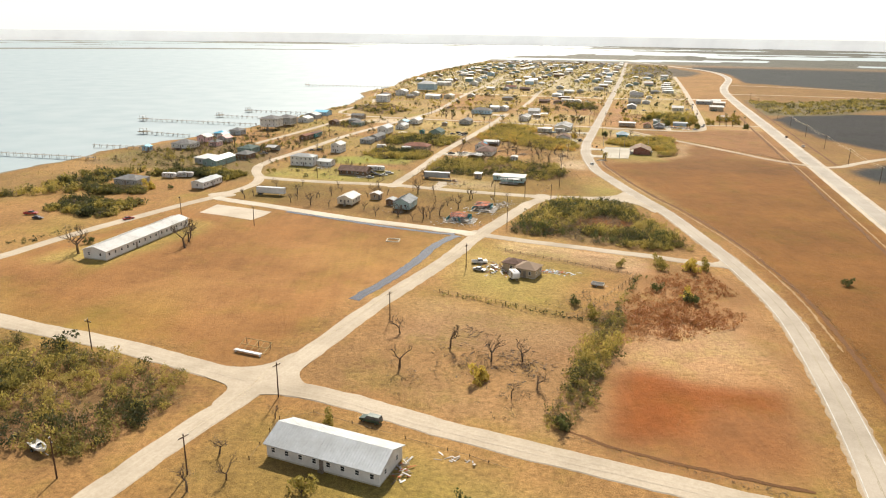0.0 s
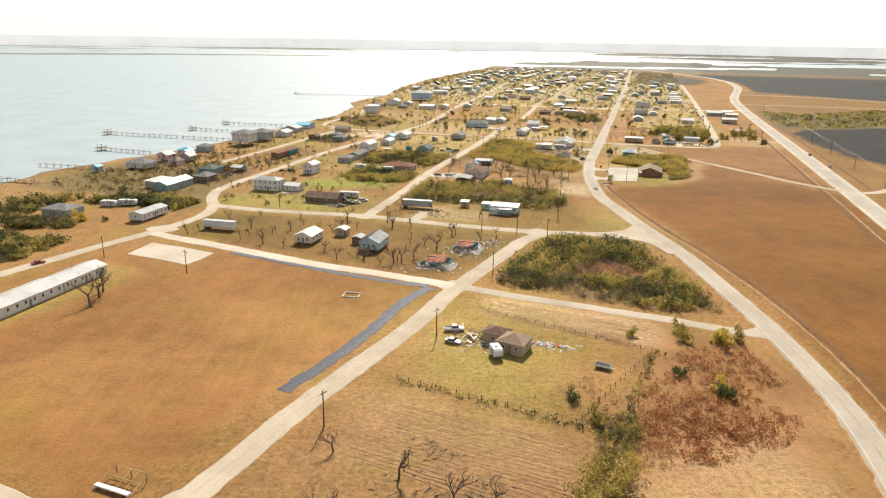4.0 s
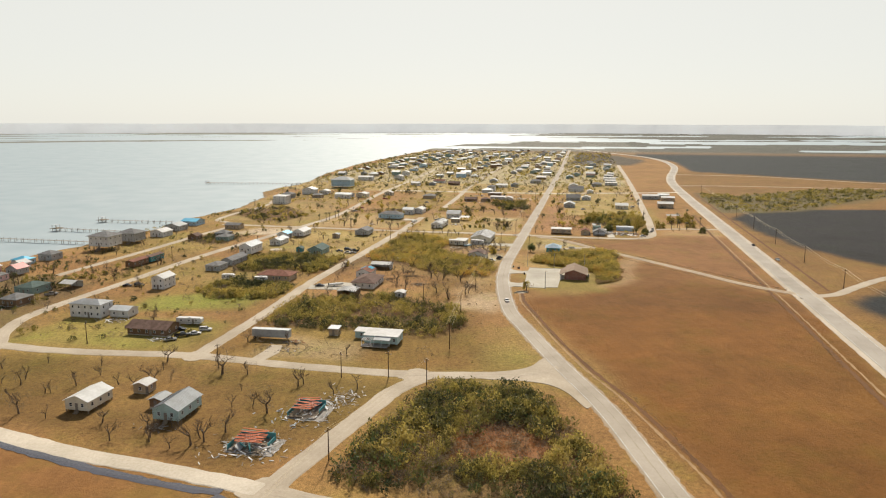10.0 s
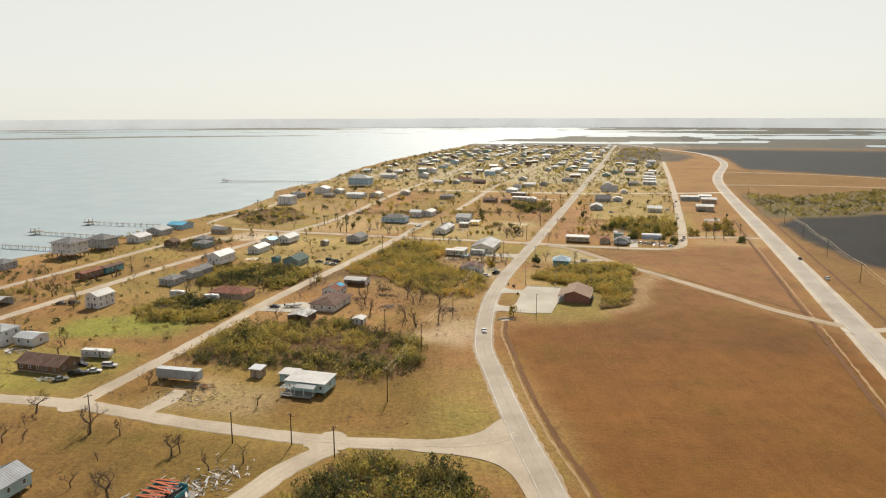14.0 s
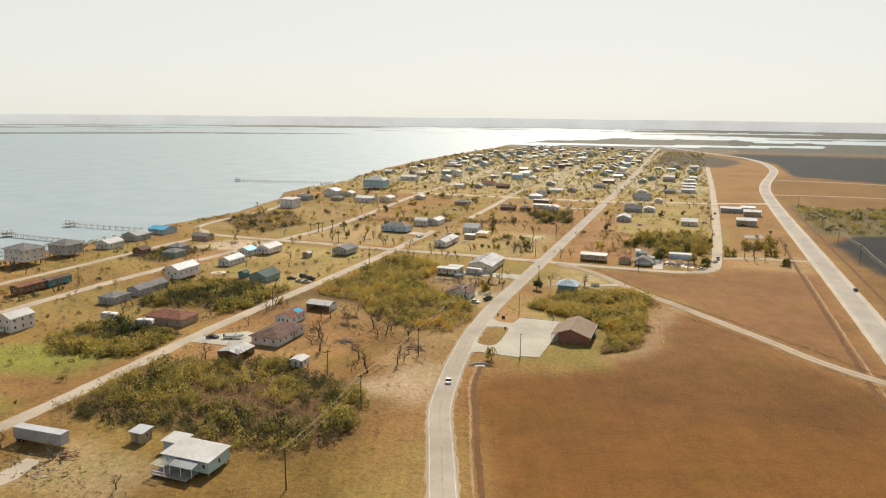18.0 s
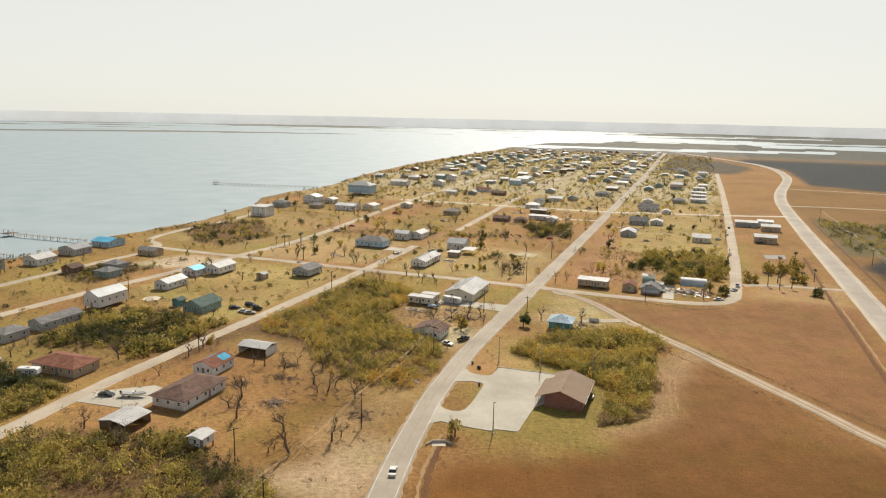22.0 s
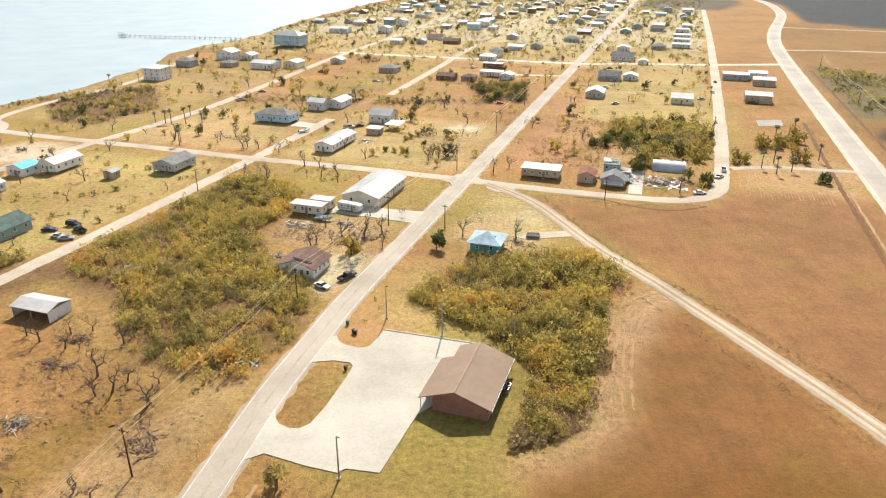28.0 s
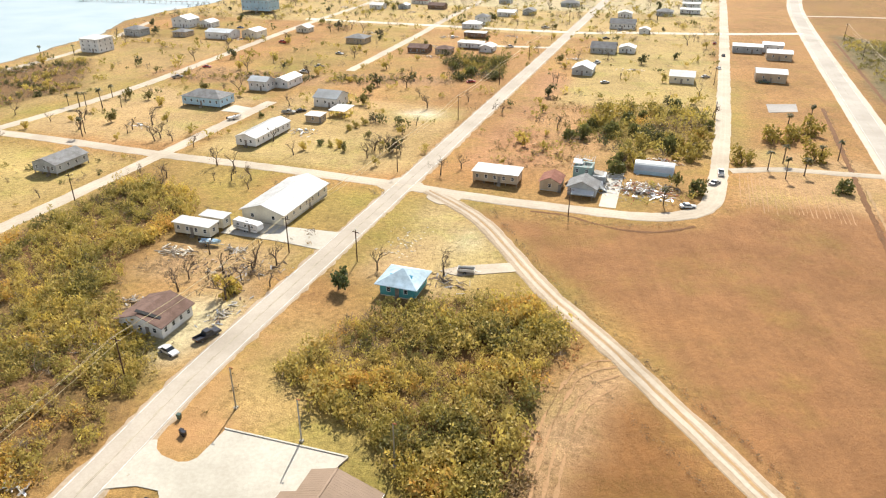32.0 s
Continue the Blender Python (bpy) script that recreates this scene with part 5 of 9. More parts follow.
# ---------------------------------------------------------------- brick hall and its car park
def brick_hall():
    TAKEN.append((36, 26, 13))
    e = empty("brick_hall", at(0, 0), "red-brown brick hall with a broad taupe metal gable roof", "hall")
    part("wall", boxes((31.2, 42.0, 18.2, 35.6, -0.2, 2.9)), BRICK, e, "red-brown brick walls")
    for y, thick in ((18.2, 0.25), (35.35, 0.25)):
        bm = bmesh.new()
        sec = ((31.2, 2.9), (42.0, 2.9), (42.0, 3.0), (35.6, 5.1), (31.2, 3.6))
        r0, r1 = ([bm.verts.new((u, yy, z)) for u, z in sec] for yy in (y, y + thick))
        bm.faces.new(r0)
        bm.faces.new(r1[::-1])
        for k in range(5):
            bm.faces.new((r0[k], r1[k], r1[(k + 1) % 5], r0[(k + 1) % 5]))
        bmesh.ops.recalc_face_normals(bm, faces=bm.faces)
        part("gable", bm, BRICK, e)
    ridge, zr = 35.6, 5.3
    for name, xo, zo, y0, y1 in (("roof_slope", 28.5, 2.75, 17.4, 31.8), ("roof_slope", 42.9, 2.7, 17.4, 36.4), ("roof_slope", 31.2, 3.7, 31.8, 36.4)):
        bm = bmesh.new()
        q = [(ridge, zr), (xo, zo), (xo, zo + 0.16), (ridge, zr + 0.16)]
        r0, r1 = ([bm.verts.new((u, y, z)) for u, z in q] for y in (y0, y1))
        bm.faces.new(r0)
        bm.faces.new(r1[::-1])
        for k in range(4):
            bm.faces.new((r0[k], r1[k], r1[(k + 1) % 4], r0[(k + 1) % 4]))
        n, prev = int((y1 - y0) / 0.45), None
        for k in range(n + 1):
            y = y0 + 0.05 + k * (y1 - y0 - 0.1) / n
            for dy, dz in ((-0.04, 0.164), (-0.015, 0.178), (0.015, 0.178), (0.04, 0.164)):
                row = [bm.verts.new((ridge, y + dy, zr + dz)), bm.verts.new((xo, y + dy, zo + dz))]
                if prev:
                    bm.faces.new((prev[0], prev[1], row[1], row[0]))
                prev = row
        bmesh.ops.recalc_face_normals(bm, faces=bm.faces)
        part(name, bm, TAUPE, e)
    part("ridge_cap", boxes((ridge - 0.18, ridge + 0.18, 17.4, 36.4, zr + 0.12, zr + 0.22)), TAUPE, e)
    part("fascia", boxes((28.45, 28.55, 17.4, 31.8, 2.62, 2.9), (42.85, 42.95, 17.4, 36.4, 2.55, 2.85)), TRIM, e)
    for k in range(5):
        piece("porch_post", mesh_of("porch post", lambda: boxes((-0.09, 0.09, -0.09, 0.09, 0, 2.85)), TRIM), e, pose(28.9, 17.8 + k * 3.4, 0.1))
    for y in (20.5, 24.0, 29.0, 32.5):
        window_at(e, pose(31.2, y, 1.6, 0, 0, -90), 1.1, 1.3)
    door_at(e, pose(31.2, 26.6, 0.15, 0, 0, -90), 1.8, 2.1)
    door_at(e, pose(42.0, 27.0, 0.15, 0, 0, 90))
    for k in range(2):
        u = empty("air_conditioner", at(43.2, 28.2 + k * 1.6), "grey outdoor air-conditioning unit beside a brick wall", "air conditioner", "units behind the hall")
        part("case", boxes((-0.45, 0.45, -0.45, 0.45, 0.05, 0.95)), STEEL, u)
        bm = bmesh.new()
        add_tube(bm, (0, 0, 0.95), (0, 0, 1.02), 0.36, 0.36, 10)
        part("fan_grille", bm, RUBBER, u)


brick_hall()


def slab(name, outline, z, material, label, category="pavement", kind="structure", depth=0.3):
    bm = bmesh.new()
    f = bm.faces.new([bm.verts.new(TOWN @ Vector((x, y, z))) for x, y in outline])
    g = bmesh.ops.extrude_face_region(bm, geom=[f])
    for v in [v for v in g["geom"] if isinstance(v, bmesh.types.BMVert)]:
        v.co.z -= depth
    bmesh.ops.recalc_face_normals(bm, faces=bm.faces)
    return tagged(part(name, bm, material), label, category, kind=kind)


slab("car_park", [(4.9, -5.6), (6.0, -4.4), (7.4, -2.8), (15.6, -3.4), (21.6, -3.3), (22.5, -1.9), (28.4, -1.1), (28.9, 16), (31.1, 20), (31.1, 36), (33.1, 43.9), (11.0, 43.2), (10.7, 36), (9.9, 34.8), (8.4, 34.2), (5.0, 34.6), (3.2, 35.6), (1.9, 37.4), (1.0, 37), (1.3, 25.6), (3.0, 26.6), (5.7, 27.9), (9.4, 28.2), (10.5, 27.2), (10.9, 23.7), (11.4, 12.8), (11.1, 7.2), (9.9, 5.2), (8.0, 4.7), (5.6, 5.3), (4.0, 6.8), (2.9, 9), (2.4, 9), (3.4, 3)], 0.17, CONCRETE, "bright pale concrete car park before a brick hall")
slab("kerb_north", [(10.9, 43.1), (33.2, 43.85), (33.2, 44.15), (10.7, 43.4)], 0.32, CONCRETE, "raised pale concrete kerb")
slab("kerb_east", [(31.15, 36.4), (31.45, 36.4), (33.4, 43.85), (33.1, 43.85)], 0.32, CONCRETE, "raised pale concrete kerb")
slab("driveway_long_building", [(-36, 109), (-20, 109.5), (-4, 108.5), (-1.5, 120), (-21, 118.2), (-24, 120), (-36, 116)], 0.14, CONCRETE, "pale concrete driveway in front of a long cream building")
slab("driveway_blue_house", [(-108, 212), (-96, 212), (-96, 220), (-108, 222)], 0.13, CONCRETE, "pale concrete driveway beside a blue house")
slab("driveway_bungalow", [(-92, -30), (-72, -28), (-72, -14), (-80, -12), (-92, -22)], 0.12, CONCRETE, "pale concrete yard beside a bungalow")
slab("bare_slab", [(56.6, 160.4), (61.4, 160.6), (60.6, 191), (55.6, 190)], 0.12, CONCRETE, "bare pale concrete house slab")
slab("junction_flare", [(q.x, q.y) for q in smooth_line([(30, -104), (27, -111), (24.5, -117.5), (19, -122.4), (11, -126), (4, -129), (11, -132), (22, -131.2), (31, -132.6), (36.5, -137), (40, -143), (43.5, -149), (45, -140), (38, -121)], 1.5)], 0.125, DIRT, "wide dusty junction of a dirt street and the main road", "road")
slab("crossing", [(q.x, q.y) for q in smooth_line([(-62, -344), (-55, -342.6), (-50.5, -339), (-47.5, -332), (-41.6, -333), (-41.6, -341), (-38, -346), (-31, -348), (-31, -352.5), (-40, -352.6), (-46.6, -355), (-48.6, -361), (-53, -361), (-54, -353), (-62, -350)], 1.5)], 0.135, DIRT, "wide pale dirt crossing of two streets", "road")
slab("drive_gap", [(-71, -132), (-66, -132), (-64, -122), (-66, -114), (-70.5, -114), (-70, -122)], 0.11, DIRT, "pale shell driveway")
slab("hut_drive", [(26, 108), (31, 107), (48, 116), (44, 119), (30, 112)], 0.11, DIRT, "dirt driveway to a cottage")

# wet ditch along the shell street and the dirt street
for nm, w, pts in (("ditch_west", 3.9, [(-47.6, -293), (-44.2, -277), (-41.2, -258), (-40.2, -245), (-39.6, -232), (-37.2, -221), (-34.6, -214.4)]), ("ditch_north", 2.8, [(-36, -213.2), (-50, -212.6), (-69, -210), (-90, -205.8), (-106, -202.6), (-118, -200.4)])):
    v, f = ribbon(pts, w, 0.06, 0.35, step=2.0, seed=8)
    tagged(from_arrays(nm, [tuple(q) for q in v], f, MUDDY), "slate-grey wet muddy roadside ditch", "ditch", kind="structure")
for nm, w, mat, lab, pts in (
    ("ditch_bank", 1.5, DARKGRASS, "dark rank grass bank of a roadside ditch", [(11.5, -12), (15, -32), (21.5, -52), (32.5, -85), (44.5, -116), (54.5, -137), (62, -156), (67.5, -171), (72.5, -185), (81, -215), (88, -250), (91.5, -290), (92, -340), (90, -420)]),
    ("ditch_road", 0.7, STRAWY, "pale dusty dry roadside ditch", [(10.2, -10), (13.4, -32), (19.8, -52), (30.6, -85), (42.5, -116), (52.4, -137), (59.8, -156), (65.3, -171), (70.4, -185), (79, -215), (86, -250), (89.4, -290)]),
    ("street_bank", 0.9, DARKGRASS, "dark grass bank below a street bend", [(38.7, 150.4), (47.9, 151), (57.4, 147.8), (66.4, 146.2), (74.9, 148.3), (83.5, 155)]),
    ("lot_bank", 0.9, DARKGRASS, "dark grass bank at the foot of a lot", [(22, -348.6), (30, -351.8), (34.5, -353), (45.2, -354.8), (55.2, -356.1), (69, -357.2)]),
    ("mown_swathe", 0.36, FURROW, "pale curved swathe left by mowing", [(70.5, 85), (66, 82.5), (62.6, 76), (60.8, 64), (60.4, 52), (60.8, 40), (61.4, 28)]),
    ("mown_swathe", 0.36, FURROW, "pale curved swathe left by mowing", [(71, 83), (67.2, 80), (64.2, 75), (62.6, 64), (62.2, 52), (62.6, 39), (63.4, 30)]),
    ("mown_swathe", 0.36, FURROW, "pale curved swathe left by mowing", [(71.5, 80), (68.6, 77.4), (66, 72), (64.4, 63), (64.1, 52), (64.6, 38), (65.8, 28)]),
    ("mown_swathe", 0.36, FURROW, "pale curved swathe left by mowing", [(71.6, 77), (69.8, 74), (67.6, 69), (66.2, 61), (65.9, 51), (66.5, 38), (67.6, 30)]),
    ("ditch_highway", 1.7, DARKGRASS, "dark grass ditch beside the highway", [(128, -300), (128.6, -120), (129, -64), (129.4, 10), (129.6, 62), (130, 146), (130.4, 200), (132, 300)]),
    ("ditch_highway", 0.8, STRAWY, "pale straw line of a highway ditch", [(130.4, -300), (131, -120), (131.3, -64), (131.7, 10), (131.7, 62), (132.1, 146), (132.5, 200)]),
    ("ditch_highway", 1.6, DARKGRASS, "dark grass ditch beside the highway", [(158, 20), (158.4, 120), (158.8, 220), (159.4, 330), (160, 480)]),
):
    v, f = ribbon(pts, w, 0.075 if mat is DARKGRASS else 0.085, 0.28, step=1.6, seed=len(nm))
    tagged(from_arrays(nm, [tuple(q) for q in v], f, mat), lab, "ground", kind="structure")

def furrows(label, x0, x1, y0, y1, n, skew=0.0, across=False):
    """Thin mown lines over a patch of ground, as one sheet of strips."""
    rnd = random.Random(n)
    for mat, shift in ((FURROW, 0.0),):
        verts, faces = [], []
        for k in range(n):
            u = (k + shift) / n
            if across:
                y = y0 + (y1 - y0) * u
                pts = [(x0 + rnd.uniform(0, 6), y), ((x0 + x1) / 2, y + skew / 2 + rnd.uniform(-0.4, 0.4)), (x1 - rnd.uniform(0, 6), y + skew)]
            else:
                x = x0 + (x1 - x0) * u
                pts = [(x, y0 + rnd.uniform(0, 6)), (x + skew / 2 + rnd.uniform(-0.4, 0.4), (y0 + y1) / 2), (x + skew, y1 - rnd.uniform(0, 6))]
            v, f = ribbon(pts, rnd.uniform(0.12, 0.26), 0.075, 0.08, step=2.0, seed=k)
            faces += [tuple(i + len(verts) for i in q) for q in f]
            verts += [tuple(q) for q in v]
        tagged(from_arrays("mown_lines", verts, faces, mat), label, "ground", kind="stuff")


furrows("thin mown lines in a dry lot", 96, 126, 170, 206, 26)
furrows("thin raked lines in a vacant lot", -24, 22, -314, -287, 20, -7, True)
furrows("thin raked lines in a pink bare lot", -14, 36, -234, -219, 18, -8, True)
slab("grey_pad", [(109.6, 299.9), (121.9, 304), (121.5, 291), (109.8, 285.5)], 0.10, GREY_PAVING, "old grey concrete pad in a dry lot")
slab("shell_ring", [(-155, 63), (-151, 62), (-148, 65), (-149, 69), (-153, 70), (-156, 67)], 0.09, SHELL, "round pale shell patch in a yard")
slab("shell_pad", [(-154, -214.1), (-155, -198.4), (-139, -200.4), (-124.2, -203), (-124, -211), (-125.6, -218.6), (-140, -216)], 0.07, GRAVEL, "bleached shell pad beside a big field")

# road paint
for nm, line, off, w, mat, dash in (("edge_line", MAIN, -2.85, 0.15, PAINT_W, None), ("edge_line", MAIN, 2.85, 0.15, PAINT_W, None), ("centre_line", MAIN, 0.12, 0.12, PAINT_Y, None), ("centre_line", MAIN, -0.12, 0.12, PAINT_Y, 4.0),
                                    ("edge_line", HWY, -3.6, 0.16, PAINT_W, None), ("edge_line", HWY, 3.6, 0.16, PAINT_W, None), ("centre_line", HWY, 0.0, 0.14, PAINT_Y, 5.0)):
    v, f = ribbon(line, w, 0.205 if line is MAIN else 0.225, 0.0, off, dash=dash)
    tagged(from_arrays(nm, [tuple(q) for q in v], f, mat), "thin worn painted road line", "road marking", kind="structure")


# ---------------------------------------------------------------- plants
def put_mesh(name, verts, tint, material, quad=True):
    """A mesh of separate four-sided leaves with one tint for each."""
    n = len(verts)
    me = bpy.data.meshes.new(name)
    me.vertices.add(n)
    me.vertices.foreach_set("co", np.ascontiguousarray(verts, np.float32).ravel())
    me.loops.add(n)
    me.loops.foreach_set("vertex_index", np.arange(n, dtype=np.int32))
    me.polygons.add(n // 4)
    me.polygons.foreach_set("loop_start", np.arange(0, n, 4, dtype=np.int32))
    me.polygons.foreach_set("loop_total", np.full(n // 4, 4, np.int32))
    me.update()
    a = me.attributes.new("tint", "FLOAT", "POINT")
    a.data.foreach_set("value", np.ascontiguousarray(tint, np.float32))
    me.materials.append(material)
    return me


def leaf_cloud(n, seed, leaf=(0.10, 0.20), flat=0.75, low=-0.15, thin=0.55):
    """n leaf tufts in a lumpy dome of radius 1: an array of n x 4 x 3."""
    g = np.random.RandomState(seed)
    lumps = g.normal(size=(7, 3)) * (0.42, 0.42, 0.25) + (0, 0, 0.35)
    c = lumps[g.randint(0, 7, n)]
    d = g.normal(size=(n, 3))
    d /= np.linalg.norm(d, axis=1)[:, None]
    p = c + d * (0.42 * g.rand(n, 1) ** 0.35)
    p[:, 2] = np.maximum(p[:, 2] * flat + 0.12, low + 0.15 * g.rand(n))
    s = g.uniform(*leaf, n)[:, None]
    a = g.normal(size=(n, 3))
    a /= np.linalg.norm(a, axis=1)[:, None]
    b = np.cross(a, d + 0.6 * g.normal(size=(n, 3)))
    b /= np.linalg.norm(b, axis=1)[:, None] + 1e-6
    return np.stack([p - a * s, p - b * s * thin, p + a * s, p + b * s * thin], 1)


def sample(poly, n, seed, gaps=0.42):
    """n places in an outline, thinned in patches so that gaps stay."""
    g = np.random.RandomState(seed)
    xs, ys = [q[0] for q in poly], [q[1] for q in poly]
    out = np.zeros((0, 2))
    while len(out) < n:
        p = np.stack([g.uniform(min(xs), max(xs), 4 * n), g.uniform(min(ys), max(ys), 4 * n)], -1)
        k = inside(p[:, 0], p[:, 1], poly) & (wave_noise(p[:, 0] + 400, p[:, 1] + 900, seed, 17, 3) + g.rand(4 * n) * 0.18 > gaps)
        out = np.concatenate([out, p[k]])
    return out[:n]


def thicket(name, label, places, heights, material, clouds, seed, tints=(0.0, 1.0), wide=0.75):
    """Many bushes as one growth: each is a lumpy cloud of leaf tufts on the ground."""
    g = np.random.RandomState(seed)
    chunks, tint = [], []
    kinds = g.randint(0, len(clouds), len(places))
    base = wave_noise(places[:, 0] + 300, places[:, 1] + 700, seed + 5, 14, 2)
    patch = wave_noise(places[:, 0] + 900, places[:, 1] + 300, seed + 15, 11, 2)
    for kind, c in enumerate(clouds):
        k = np.where(kinds == kind)[0]
        if not len(k):
            continue
        h = g.uniform(*heights, len(k)) * (0.45 + 1.1 * base[k])
        ang = g.rand(len(k)) * math.tau
        ca, sa = np.cos(ang)[:, None, None], np.sin(ang)[:, None, None]
        w = (h * g.uniform(wide * 0.8, wide * 1.25, len(k)))[:, None, None]
        x, y, z = c[None, ..., 0], c[None, ..., 1], c[None, ..., 2]
        v = np.stack([(x * ca - y * sa) * w + places[k, 0][:, None, None], (x * sa + y * ca) * w + places[k, 1][:, None, None], z * h[:, None, None]], -1)
        chunks.append(v.reshape(-1, 3))
        t = np.clip(0.72 * g.rand(len(k)) + 1.25 * (patch[k] - 0.42), 0, 1)
        tint.append(np.repeat(tints[0] + (tints[1] - tints[0]) * t, c.shape[0] * 4))
    me = put_mesh(name, np.concatenate(chunks), np.concatenate(tint), material)
    ob = new(name, me)
    ob.matrix_basis = TOWN
    return tagged(ob, label, "brush", kind="stuff")


FINE = [leaf_cloud(124, 100 + k, (0.062, 0.138)) for k in range(6)]
BUSHY = [leaf_cloud(46, 250 + k, (0.11, 0.23)) for k in range(5)]
ROUGH = [leaf_cloud(84, 200 + k, (0.09, 0.19)) for k in range(5)]
SPRIG = [leaf_cloud(22, 300 + k, (0.14, 0.30)) for k in range(4)]
STALK = [leaf_cloud(9, 400 + k, (0.16, 0.34), 0.6, thin=0.2) for k in range(4)]
TWIGGY = [leaf_cloud(30, 450 + k, (0.16, 0.36), 0.9, thin=0.09) for k in range(5)]


# road points, to keep plants and houses off the roads
ROADPTS = np.array([(q.x, q.y) for line in (
    MAIN, HWY, [(-240, 160), (-94, 157), (-4, 157), (55, 157), (76, 161), (87, 172), (92, 196), (93, 360), (95, 1000)], [(-91, -129), (-95, -11), (-94, 400), (-95, 900)],
    [(-188, -81), (-187, 22), (-175, 157), (-171, 206), (-181, 347), (-196, 590), (-215, 900)], [(-200, 452), (-4, 448), (95, 458)], [(-163, -136), (-91, -131), (26, -124)],
    [(-230, -30), (-229, 149), (-262, 216), (-300, 400)], [(-330, 720), (0, 714)], [(6, 156), (52, 107), (145, -4)],
    [(-60, -470), (-57.5, -420), (-54.4, -391), (-51.2, -368), (-45.3, -339.6), (-42.8, -321.5), (-40.2, -300), (-35.8, -275), (-30.8, -248), (-28.9, -232.6), (-27.1, -215), (-18.4, -167), (-14.6, -148), (-9, -136)], [(-260, -320), (-136, -337), (-95, -341), (-53, -348), (-27, -350.5), (0, -356), (35, -361), (76, -366)], [(-28, -210), (-81.6, -203.4), (-160, -187)], [(-28, -210), (69, -221)], [(-205, -420), (-164, -180), (-162, -155), (-186, -104)]) for q in smooth_line(line, 4.0)])


def clear(p, road_gap=6.0, house_gap=1.0):
    ok = np.ones(len(p), bool)
    for k in range(0, len(p), 400):
        d = np.hypot(p[k:k + 400, None, 0] - ROADPTS[None, :, 0], p[k:k + 400, None, 1] - ROADPTS[None, :, 1]).min(1)
        ok[k:k + 400] = d > road_gap
    for x, y, r in TAKEN:
        ok &= np.hypot(p[:, 0] - x, p[:, 1] - y) > r + house_gap
    return ok


def brush(n, label, *outline, heights=(1.6, 4.0), clouds=FINE, material=BRUSH, seed=1, gaps=0.42, tints=(0.0, 1.0), wide=0.75, name="brush", clearing=(), bare=3):
    p = sample(list(outline), n, seed, gaps)
    p = p[clear(p, 4.6, -1.8)]
    if clearing:
        p = p[~inside(p[:, 0], p[:, 1], list(clearing))]
    if material is BRUSH and n >= 100:
        q = sample(list(outline), n // bare, seed + 300, gaps + 0.04)
        thicket("bare_brush", "grey-brown bare thorn shrubs among " + ("olive brush" if "olive" in label else "scrub"), q[clear(q, 4.6, -1.8)], (heights[0] * 0.5, heights[1] * 0.75), TWIGS, TWIGGY, seed + 300, (0.0, 1.0), 0.8)
        p = p[:int(len(p) * 0.88)]
    return thicket(name, label, p, heights, material, clouds, seed, tints, wide)


brush(640, "dense olive and ochre thorn brush thicket", (-150, -345), (-129, -345), (-67, -350), (-60, -362), (-64, -386), (-90, -388), (-150, -394), seed=11, heights=(1.6, 4.2), gaps=0.36, tints=(0.0, 0.66))
brush(900, "dense dark olive brush filling a lot", (-15, -203), (-13, -184), (-2, -141), (21, -137), (34, -152), (46, -180), (56, -207), (40, -211), (22, -210), (0, -206), seed=12, gaps=0.40, heights=(1.3, 3.8), tints=(0.0, 0.66), bare=1, clearing=((9, -176), (20, -167), (32, -170), (37, -179), (30, -187), (12, -188)))
brush(40, "broad dark grey-green bushes in a thicket", (-15, -203), (-12, -184), (0, -141), (20, -138), (44, -180), (54, -206), (20, -208), heights=(3.0, 5.0), seed=42, gaps=0.2, material=CEDAR, tints=(0.0, 0.25), clearing=((9, -176), (20, -167), (32, -170), (37, -179), (30, -187), (12, -188)))
brush(640, "dense olive brush behind a teal mobile home", (-89, -90), (-87, -52), (-50, -36), (-13, -50), (-4, -76), (-17, -95), (-36, -90), (-56, -93), (-75, -92), seed=13, tints=(0.0, 0.74), bare=2)
brush(1500, "dense yellow-olive brush filling a block", (-87, 46), (-86, 80), (-86, 134), (-58, 130), (-48, 112), (-50, 92), (-40, 73), (-14, 56), (-6, 34), (-10, 14), (-35, 16), (-52, 31), (-60, 44), seed=14, heights=(1.4, 3.3), tints=(0.24, 1.0), gaps=0.33, bare=6)
brush(980, "bright yellow-olive brush beside a brick hall", (11, 60), (14, 74), (22, 90), (44, 101), (63, 99), (57, 72), (58, 46), (59, 26), (54, 15), (48.5, 18), (47, 38), (36, 48), (22, 55), seed=15, gaps=0.34, heights=(1.6, 3.8), tints=(0.24, 1.0), bare=6)
brush(560, "olive brush along a dirt street", (-144, 0), (-159, 36), (-138, 54), (-109, 45), (-99, 52), (-99, 30), (-99, 6), (-104, 4), (-115, 10), seed=16, tints=(0.0, 0.74), clouds=ROUGH)
brush(460, "olive brush beside a green yard", (-142, -44), (-133, -18), (-128, -22), (-100, -24), (-98, -46), (-110, -56), (-128, -58), seed=17, tints=(0.0, 0.8), clouds=ROUGH)
brush(320, "dark scrub near the shore street", (-228, -208), (-188, -208), (-186, -236), (-224, -232), seed=18, tints=(0.0, 0.5), clouds=ROUGH)
brush(230, "dark scrub near the shore street", (-236, -190), (-213, -180), (-200, -190), (-222, -200), seed=19, tints=(0.0, 0.5), clouds=ROUGH)
brush(420, "dark scrub beside parked campers", (-232, -150), (-206, -128), (-178, -132), (-180, -150), (-200, -146), seed=20, tints=(0.0, 0.5), clouds=ROUGH, gaps=0.3)
brush(260, "dark scrub on the low shore", (-262, -220), (-236, -200), (-238, -140), (-262, -150), seed=29, tints=(0.0, 0.8), clouds=ROUGH)
